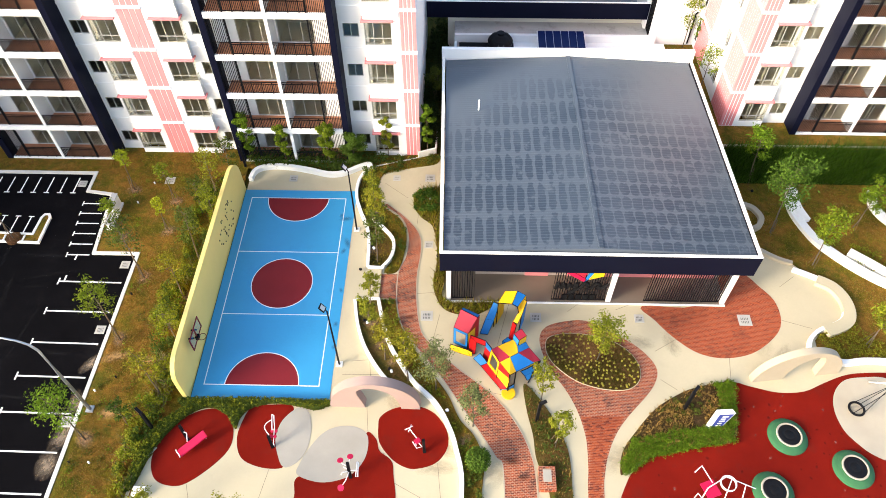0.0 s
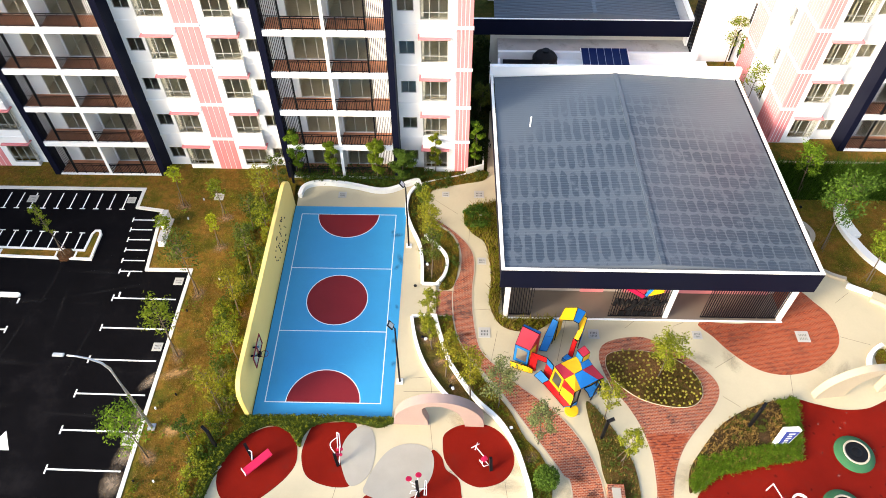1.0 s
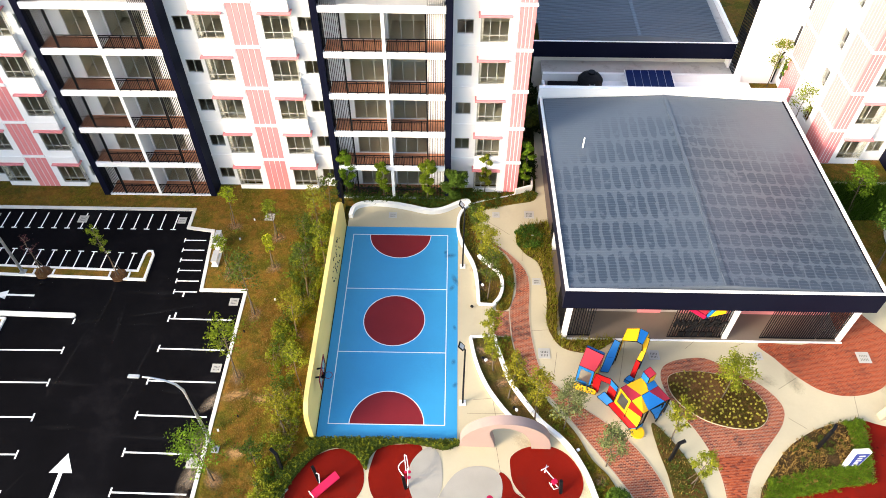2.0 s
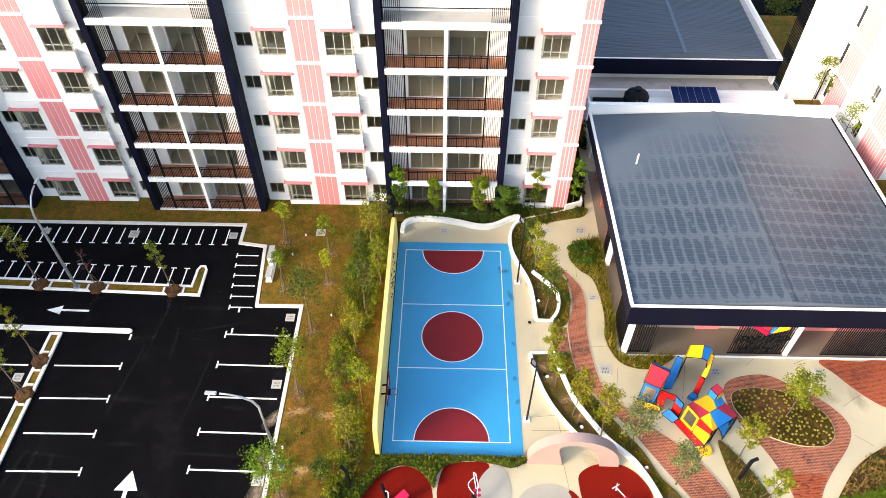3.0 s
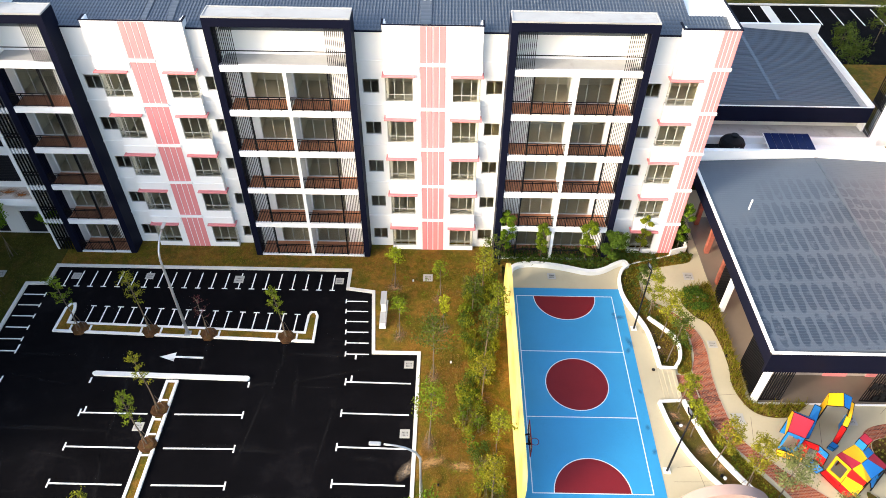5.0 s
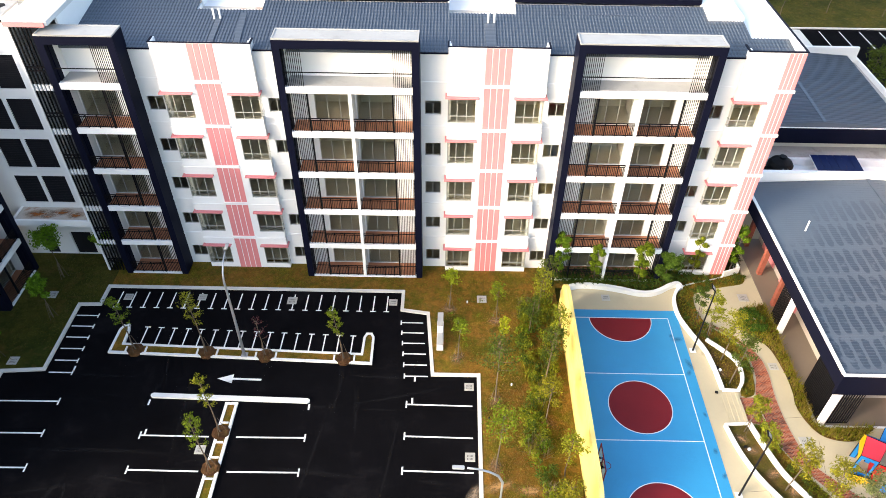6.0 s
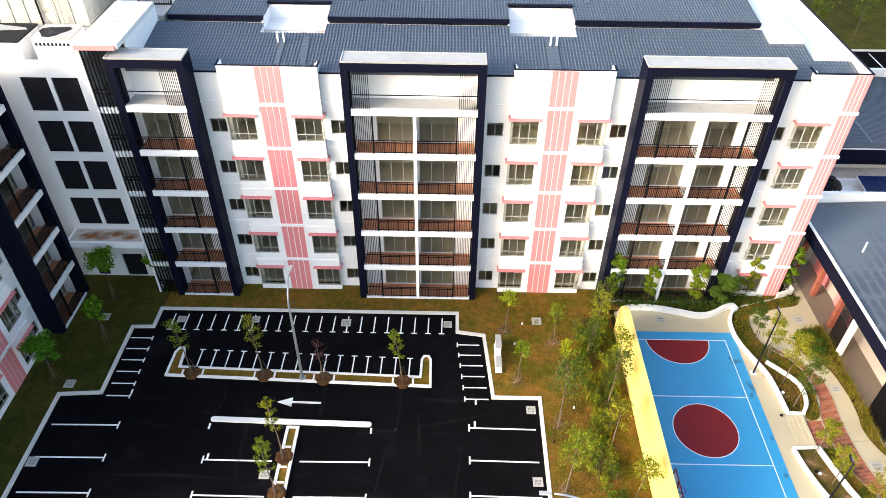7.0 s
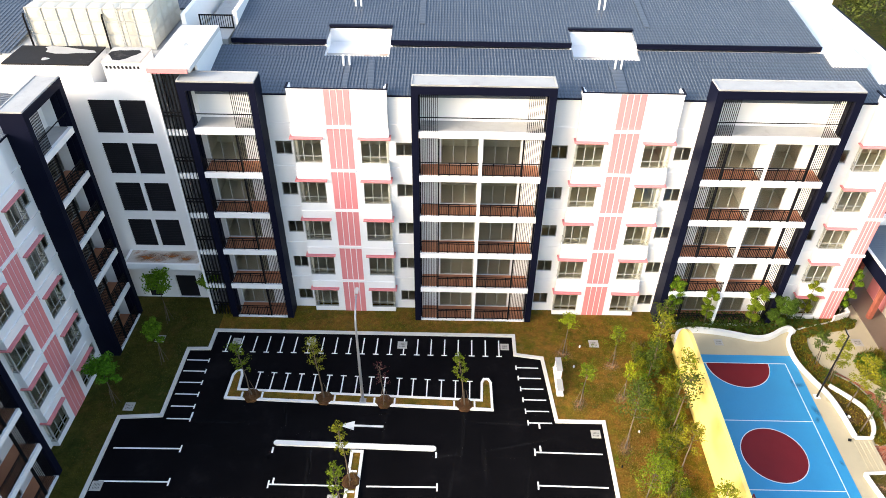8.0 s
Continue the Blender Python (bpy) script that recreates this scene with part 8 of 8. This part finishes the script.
for x, y, a, c_, tn in ((-20.45, 21.86, 1.3, 0.55, 20), (-18.7, 21.6, 1.0, 0.5, 0), (-19.7, 18.0, 0.8, 0.6, 10), (-20.6, 16.3, 0.7, 0.5, 0)):
    tagged(stain(SAND, x, y, 0.11, a, c_, tn, None, "sand_spill"), "spill of loose tan sand on the lawn", "sand", kind="stuff")
# trees on the west lawn and by the car park
LAWN_TREES = [(-23.55, 36.2, 4.0, 0.62, LEAFLIME, 0.66), (-20.1, 35.1, 4.1, 0.6, LEAFBRIGHT, 0.62), (-19.85, 32.2, 3.6, 0.46, LEAFLIME, 0.55), (-22.92, 31.55, 4.2, 0.62, LEAFBRIGHT, 0.62), (-20.45, 28.0, 6.3, 1.1, LEAFDARK, 0.5), (-20.62, 23.1, 6.2, 1.05, LEAFBRIGHT, 0.52), (-20.55, 16.3, 5.6, 1.35, LEAFBRIGHT, 0.45),
              (-17.05, 35.65, 5.0, 0.85, LEAF, 0.4), (-17.0, 29.6, 5.6, 0.85, LEAFDARK, 0.45), (-17.3, 26.35, 4.8, 0.8, LEAF, 0.45), (-16.9, 19.2, 5.2, 0.8, LEAF, 0.45), (-17.8, 33.9, 3.6, 0.7, LEAFDARK, 0.35), (-16.5, 22.6, 4.6, 0.8, LEAF, 0.45), (-16.1, 32.2, 4.8, 0.8, LEAF, 0.42), (-16.4, 37.6, 4.0, 0.8, LEAFDARK, 0.3), (-18.3, 17.2, 2.8, 0.6, LEAFDARK, 0.3)]
for i, (x, y, h, s, m, cf) in enumerate(LAWN_TREES):
    if i < 10:
        tagged(stain(BAREEARTH, x, y, 0.112, 0.85, 0.65, 20 * i, None, "bare_earth"), "ring of bare trodden earth round a young tree", "earth", kind="stuff")
    tree(x, y, h, s * 0.92, m, int(230 * s * s) + 130, 0.125, 10 + i, (random.uniform(-0.2, 0.2), random.uniform(-0.1, 0.2)), i < 8, "young tree with a sparse green crown on the lawn", cf)
for i, (x, y, h, s) in enumerate(((-45.55, 31.75, 3.6, 0.75), (-40.5, 31.65, 4.2, 0.75), (-30.85, 31.3, 3.6, 0.6), (-37.92, 25.2, 4.0, 0.55), (-37.92, 22.7, 3.6, 0.7), (-38.0, 16.6, 3.6, 0.8))):
    tree(x, y, h * 1.38, s * 0.8, LEAFBRIGHT if i % 2 == 0 else LEAF, 230, 0.1, 40 + i, (-0.45, 0.4), True, "thin young street tree in a soil pit", 0.45, 0.15, "car park trees")
tree(-36.35, 31.45, 3.6, 0.55, LEAFRED, 60, 0.08, 47, (-0.2, 0.3), True, "bare reddish young tree in a soil pit", 0.4, 0.15, "car park trees")
for i, (x, y, h, s) in enumerate(((-53.57, 38.87, 5.0, 0.95), (-50.48, 40.3, 3.5, 0.7), (-52.64, 34.7, 3.9, 0.7), (-54.65, 30.8, 4.2, 0.95))):
    tree(x, y, h, s, leafy("leaf_mid", (0.085, 0.19, 0.012)) if i == 0 else bpy.data.materials["leaf_mid"], 640, 0.17, 50 + i, (0, 0.1), True, "young broad-leaved tree in the shaded lawn", 0.6)
# slim trees in front of the flats
for i, (x, y, h, s, m) in enumerate(((-15.2, 39.6, 4.4, 0.75, LEAFBRIGHT), (-12.4, 39.3, 3.6, 0.6, LEAFBRIGHT), (-9.0, 39.2, 3.9, 0.75, LEAFBRIGHT), (-4.5, 40.3, 3.6, 0.6, LEAF), (-1.4, 40.7, 4.4, 0.6, LEAFBRIGHT), (-7.0, 39.1, 2.9, 1.0, LEAFSHADE))):
    tree(x, y, h * 1.12, s * 0.85, m, int(2600 * s) + 700, 0.1, 60 + i, (0, 0), False, "slim young tree in front of the flats", 0.22)
# garden trees beside the paths
GARDEN = [(-4.9, 33.95, 4.5, 0.85, LEAF), (-4.55, 31.7, 5.5, 0.95, LEAF), (-4.5, 29.7, 5.4, 0.85, LEAFDARK), (-4.65, 25.9, 3.8, 0.75, LEAF), (-4.3, 23.85, 4.1, 0.75, LEAF), (-3.4, 21.9, 5.0, 0.9, LEAF), (-1.9, 20.5, 5.4, 0.95, LEAF), (-0.14, 19.9, 4.9, 1.25, LEAFGREY), (2.1, 17.6, 4.4, 1.05, LEAFGREY), (6.85, 16.6, 3.9, 0.75, LEAF), (6.25, 19.4, 4.4, 0.8, LEAF), (9.95, 22.2, 4.1, 1.35, LEAF), (-5.2, 35.6, 3.4, 0.7, LEAFDARK)]
for i, (x, y, h, s, m) in enumerate(GARDEN):
    tree(x, y, h * 0.95, s * 0.82, m, int(420 * s * s) + 170, 0.115, 80 + i, (random.uniform(-0.25, 0.25), random.uniform(-0.1, 0.2)), i % 3 == 0, "young garden tree with a feathery crown beside the path", 0.42)
for i, (x, y, h, s, m) in enumerate(((23.25, 38.0, 5.4, 0.9, LEAFBRIGHT), (23.6, 32.9, 7.2, 1.5, LEAFSHADE), (25.8, 30.0, 5.4, 1.0, LEAFBRIGHT), (29.8, 33.5, 4.0, 1.0, LEAFBRIGHT), (27.3, 23.7, 3.6, 1.0, LEAF), (31.0, 25.5, 3.4, 0.9, LEAF), (-1.0, 47.0, 3.0, 0.9, LEAFDARK))):
    tree(x, y, h, s, m, int(360 * s * s) + 220, 0.15, 110 + i, (-0.3 if i < 3 else 0.3, 0.3), True, "young tree on the dry east lawn", 0.45)
for i, (x, y, h, s) in enumerate(((-15.5, 12.2, 2.4, 0.8), (-11.2, 11.9, 2.6, 0.9))):
    tree(x, y, h, s, LEAF, 300, 0.11, 130 + i, (0, 0), False, "young tree at the edge of the fitness yard")
# round clipped bush
bm = bmesh.new()
tube(bm, [(2.35, 15.3, 0.1), (2.35, 15.3, 0.6)], 0.05, 6)
bush = thing("round_bush", bm, BARK, "dense round clipped green bush", "bush")
me = leaf_cloud("foliage", [(2.35, 15.3, 0.8)], (0.75, 0.75, 0.75), 3200, 0.07, 9)
me.materials.append(LEAFSHADE)
lay("foliage", me, bush)

# hedges and beds
shrubs("hedge", hedge_w, 5200, 0.055, 0.38, LEAFDARK, "low dense green hedge", "hedge", 21)
shrubs("hedge_tips", hedge_w, 1300, 0.05, 0.45, LEAF, "fresh shoots over the low hedge", "hedge", 22)
border = [(10.5, 15.4), (10.6, 14.7), (12.4, 15.9), (15.7, 16.6), (17.2, 16.9), (17.75, 18.5), (18.1, 20.7), (17.0, 20.7), (16.9, 18.6), (15.8, 17.7), (13.0, 17.2), (11.3, 16.8)]
BORDER = leafy("leaf_border", (0.105, 0.185, 0.011), 0.5)
bushes("border_plants", border, 230, 0.12, 0.28, 95, 0.04, BORDER, "dense bright green border shrubs", 23, 0.13, -1.0, 0.75)
blades("border_plants", border, 9000, 0.22, 0.012, BORDER, "bright green blades in the border", 24, 0.15, splay=1.2)
bushes("border_plants", gb, 60, 0.1, 0.22, 70, 0.04, LEAFDARK, "dark low plants at the rim of the bed", 25, 0.13, 0.05, 0.6)
blades("dry_grass", gb, 2000, 0.17, 0.02, DRYTUFT, "dry strap-leaved planting", 38, 0.16, patch=1.0, thr=-0.1, splay=1.2)
shrubs("dry_plants", gb, 260, 0.07, 0.2, DRYTUFT, "dry brown planting", "plants", 24, density=1.2)
shrubs("bed_plants", hb, 420, 0.08, 0.22, LEAF, "grassy plants round the hall", "plants", 25)
blades("bed_grass", hb, 1800, 0.4, 0.025, TUFT, "long arching grass round the hall", 26, splay=0.9)
blades("dry_grass", hb, 1300, 0.36, 0.025, DRYTUFT, "dry grass round the hall", 36, splay=0.9)
shrubs("bed_plants", cb, 420, 0.05, 0.2, LEAFDARK, "mixed low plants", "plants", 27)
blades("bed_grass", cb, 260, 0.3, 0.03, DRYTUFT, "dry grasses in the bed", 28)
bc = spl([(-14.6, 38.7), (-11, 38.75), (-8.5, 38.3), (-6.5, 39.0), (-4.5, 39.6), (-6, 40.4), (-15, 40.4)], True, 3)
shrubs("flat_hedge", bc, 2600, 0.065, 0.55, LEAFDARK, "dark hedge in front of the balconies", "hedge", 29)
low_bed = spl(c4_, False) + spl([(2.3, 11), (2.6, 14.0), (2.6, 15.95), (1.3, 18.0), (-0.95, 21.7), (-2.7, 24.75), (-3.05, 26.5)], False)
shrubs("bed_plants", low_bed, 300, 0.07, 0.15, LEAF, "low plants beside the brick path", "plants", 30, density=0.9)
blades("bed_grass", low_bed, 2600, 0.14, 0.04, TUFT, "rough grass in the bed", 31)
up_bed = spl(c1, False) + spl(c2, False)
blades("bed_grass", up_bed, 1500, 0.15, 0.04, TUFT, "rough grass in the bed", 32)
strip_bed = spl([(-4.0, 28.8), (-3.1, 28.85), (-2.7, 30.3), (-2.62, 32.2), (-3.2, 33.7), (-4.5, 34.9), (-5.0, 36.4), (-4.85, 38.0), (-2.2, 39.05), (-0.6, 39.5), (-0.6, 40.5), (-2.8, 40.4), (-4.6, 39.6), (-5.6, 38.7), (-6.3, 37.2), (-5.9, 34.3), (-5.0, 33.6), (-3.5, 31.6)], True, 3)
blades("bed_grass", strip_bed, 2200, 0.15, 0.04, TUFT, "rough grass in the strip bed", 33)
shrubs("bed_plants", strip_bed, 160, 0.08, 0.2, LEAFDARK, "low plants in the strip bed", "plants", 34, density=0.8)
# hedge leaves coloured near black to carry the shadow of the narrow gap
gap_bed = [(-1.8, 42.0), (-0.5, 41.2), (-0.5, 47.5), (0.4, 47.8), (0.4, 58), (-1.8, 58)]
bushes("shade_hedge", gap_bed, 130, 0.3, 0.55, 110, 0.1, leafy("leaf_gap_shade", (0.022, 0.04, 0.008)), "dense hedge between the flats and the hall, the gap's shadow in its leaf colour", 46, 0.05, -1.0, 1.3)
# rows of small shrubs in the oval bed
cs = []
rr = random.Random(8)
for i in range(26):
    for j in range(14):
        x, y = 6.9 + 0.24 * i + rr.uniform(-0.11, 0.11), 20.2 + 0.3 * j + rr.uniform(-0.13, 0.13)
        if pt_in(oval, x, y) and rr.random() < 0.72:
            cs.append((x, y, 0.26))
me = leaf_cloud("oval_shrubs", cs, (0.075, 0.075, 0.08), len(cs) * 44, 0.032, 41, 0.7)
me.materials.append(leafy("leaf_olive", (0.42, 0.40, 0.06), 0.35))
tagged(new("oval_shrubs", me), "small round olive shrubs planted in rows", "shrubs", kind="stuff")
blades("bed_grass", oval, 5200, 0.07, 0.02, leafy("moss_tuft", (0.10, 0.095, 0.014), 0.5), "low grass between the small shrubs", 42, 0.17, patch=0.5, thr=-0.05)
bushes("bed_plants", [(-2.1, 35.9), (-1.5, 36.6), (-0.35, 36.8), (-0.4, 33.6), (-1.6, 34.2), (-2.1, 35.0)], 26, 0.2, 0.4, 120, 0.08, LEAFSHADE, "dark strap-leaved plants round the hall", 43, 0.15, -1.0)
bushes("bed_plants", strip_bed, 46, 0.12, 0.3, 70, 0.055, LEAFDARK, "low green plants in the strip bed", 44, 0.14, 0.0)
bushes("bed_plants", low_bed, 40, 0.1, 0.26, 70, 0.05, LEAFDARK, "low green plants beside the brick path", 45, 0.14, 0.02)
for i, (x, y) in enumerate(((-5.0, 31.0), (-4.85, 30.8), (-4.95, 24.75), (-4.75, 24.6), (-3.1, 21.2), (-2.95, 21.05), (-5.62, 28.9), (0.55, 18.5), (-0.3, 30.2), (-1.0, 35.6), (23.3, 36.9), (24.9, 29.3), (26.2, 27.9), (29.0, 30.6))):
    bm = bmesh.new()
    obox(bm, pose(x, y, 0.27, 20, 0, 40 * i), 0.16, 0.2, 0.16)
    bmesh.ops.bevel(bm, geom=bm.edges[:], offset=0.03, segments=1, affect='EDGES')
    thing("ground_light", bm, PIPEWHITE if i % 2 else TANKBLACK, "small square garden uplight in a planting bed", "garden light", "garden uplights")
# east lawn and bank
el = [(20.4, 38.8), (36, 38.8), (36, 37.8), (20.4, 37.8)]
blades("bank_grass", el, 15000, 0.6, 0.02, leafy("leaf_bank", (0.05, 0.10, 0.010)), "long dark green bank grass", 51, 0.2, splay=0.9, climb=((37.75, 38.1, 38.5, 38.82), (0.0, 0.9, 2.0, TERRACE)))
e2_ = [(22.2, 38.2), (34, 38.8), (34, 24), (28, 24.2), (27.8, 27), (26.4, 29), (24.5, 30.5), (22.3, 32.6)]
blades("lawn_grass", e2_, 8000, 0.08, 0.014, TUFT, "short dry lawn grass", 52, 0.13, patch=0.4, thr=-0.15)
blades("dry_grass", e2_, 6000, 0.08, 0.014, DRYTUFT, "dry brown grass", 53, 0.13, patch=0.5, thr=0.05)
shrubs("lawn_shrubs", [(28.5, 30.4), (31, 28.6), (34, 27.5), (34, 30), (31, 31), (29, 31.9)], 700, 0.055, 0.25, LEAF, "yellow-green shrub row along the seat wall", "shrubs", 54)
shrubs("lawn_shrubs", [(24.3, 24.3), (25.8, 24.6), (27, 25.2), (28, 24), (33, 23), (33, 22.4), (26, 22.7), (24.4, 23)], 900, 0.055, 0.22, LEAF, "low shrubs by the playground wall", "shrubs", 55)
# shaded lawn by the flats
blades("lawn_grass", [(-49.3, 38.4), (-27, 38.4), (-15.6, 38.6), (-15.6, 40.3), (-49.3, 40.2)], 2600, 0.07, 0.03, TUFT, "short lawn grass in front of the flats", 56, patch=0.5, thr=-0.2)
# tufts darkened in colour to match the shade-toned lawn
blades("lawn_grass", [(-55.8, 24), (-54.4, 24), (-54.4, 30.1), (-51.6, 30.3), (-51.6, 36.4), (-50.0, 36.5), (-50.0, 41), (-55.8, 41)], 2600, 0.07, 0.03, leafy("shade_tuft", (0.09, 0.09, 0.014), 0.4), "short lawn grass coloured as in shade", 57, patch=0.5, thr=-0.2)
# wooded hillside far behind
cs = []
rr = random.Random(3)
for k in range(420):
    cs.append((rr.uniform(-60, 4), rr.uniform(72, 100), rr.uniform(0.3, 2.2)))
for k in range(620):
    x, y = rr.uniform(-40, 90), rr.uniform(93, 140)
    cs.append((x, y, 2 + (y - 95) * 0.3 + rr.uniform(0, 3)))
me = leaf_cloud("hillside_trees", cs, (2.6, 2.6, 2.0), 62000, 0.38, 77, 0.4)
me.materials.append(HILL)
tagged(new("hillside_trees", me), "dense green scrub on a distant hillside", "woodland", kind="stuff")
for i, (x, y, h, s_) in enumerate(((22.6, 68, 4.5, 1.5), (23.2, 72, 4.0, 1.3), (19.5, 90, 5, 1.2), (26, 91, 5.5, 1.5), (33, 90, 5, 1.3), (29.5, 76, 4.5, 1.6), (12, 91, 5, 1.3))):
    tree(x, y, h, s_, LEAFDARK, 420, 0.2, 150 + i, (0.2, 0.2), False, "young tree by the rear car park", z=0.02)
for i, (x, y, h, s_, m) in enumerate(((20.0, 51.0, 4.9, 0.95, LEAFBRIGHT), (21.1, 50.7, 2.8, 0.6, LEAFBRIGHT), (20.25, 45.3, 4.2, 1.05, LEAFBRIGHT))):
    tree(x, y, h, s_, m, 260, 0.13, 170 + i, (0.1, 0.1), False, "slender young tree on the raised terrace lawn", 0.4, TERRACE)

# single bricks of the path below the oval bed
BW, BH = 0.205, 0.096
bm = bmesh.new()
box(bm, -BW / 2 + 0.006, BW / 2 - 0.006, -BH / 2 + 0.006, BH / 2 - 0.006, -0.02, 0.012)
bmesh.ops.bevel(bm, geom=[e for e in bm.edges if all(v.co.z > 0 for v in e.verts)], offset=0.005, segments=1, affect='EDGES')
ONE = fin("brick", bm, BRICKPIECE)
cells = []
for j in range(110, 210):
    for i in range(35, 75):
        u, v = (i + (0.5 if j % 2 == 0 else 0)) * BW, (j + 0.5) * BH
        c_, s_ = math.cos(radians(-2)), math.sin(radians(-2))
        x, y = c_ * u - s_ * v, s_ * u + c_ * v
        if 13.2 < y < 19.6 and all(pt_in(BRICKS[2], x + dx, y + dy) for dx in (-0.1, 0.1) for dy in (-0.05, 0.05)):
            cells.append((y, x))
rb = random.Random(6)
for y, x in sorted(cells)[:300]:
    lay("brick", ONE, loop_path, pose(x, y, G + 0.016 + rb.uniform(-0.002, 0.003), 0, 0, -2 + rb.uniform(-0.8, 0.8)))
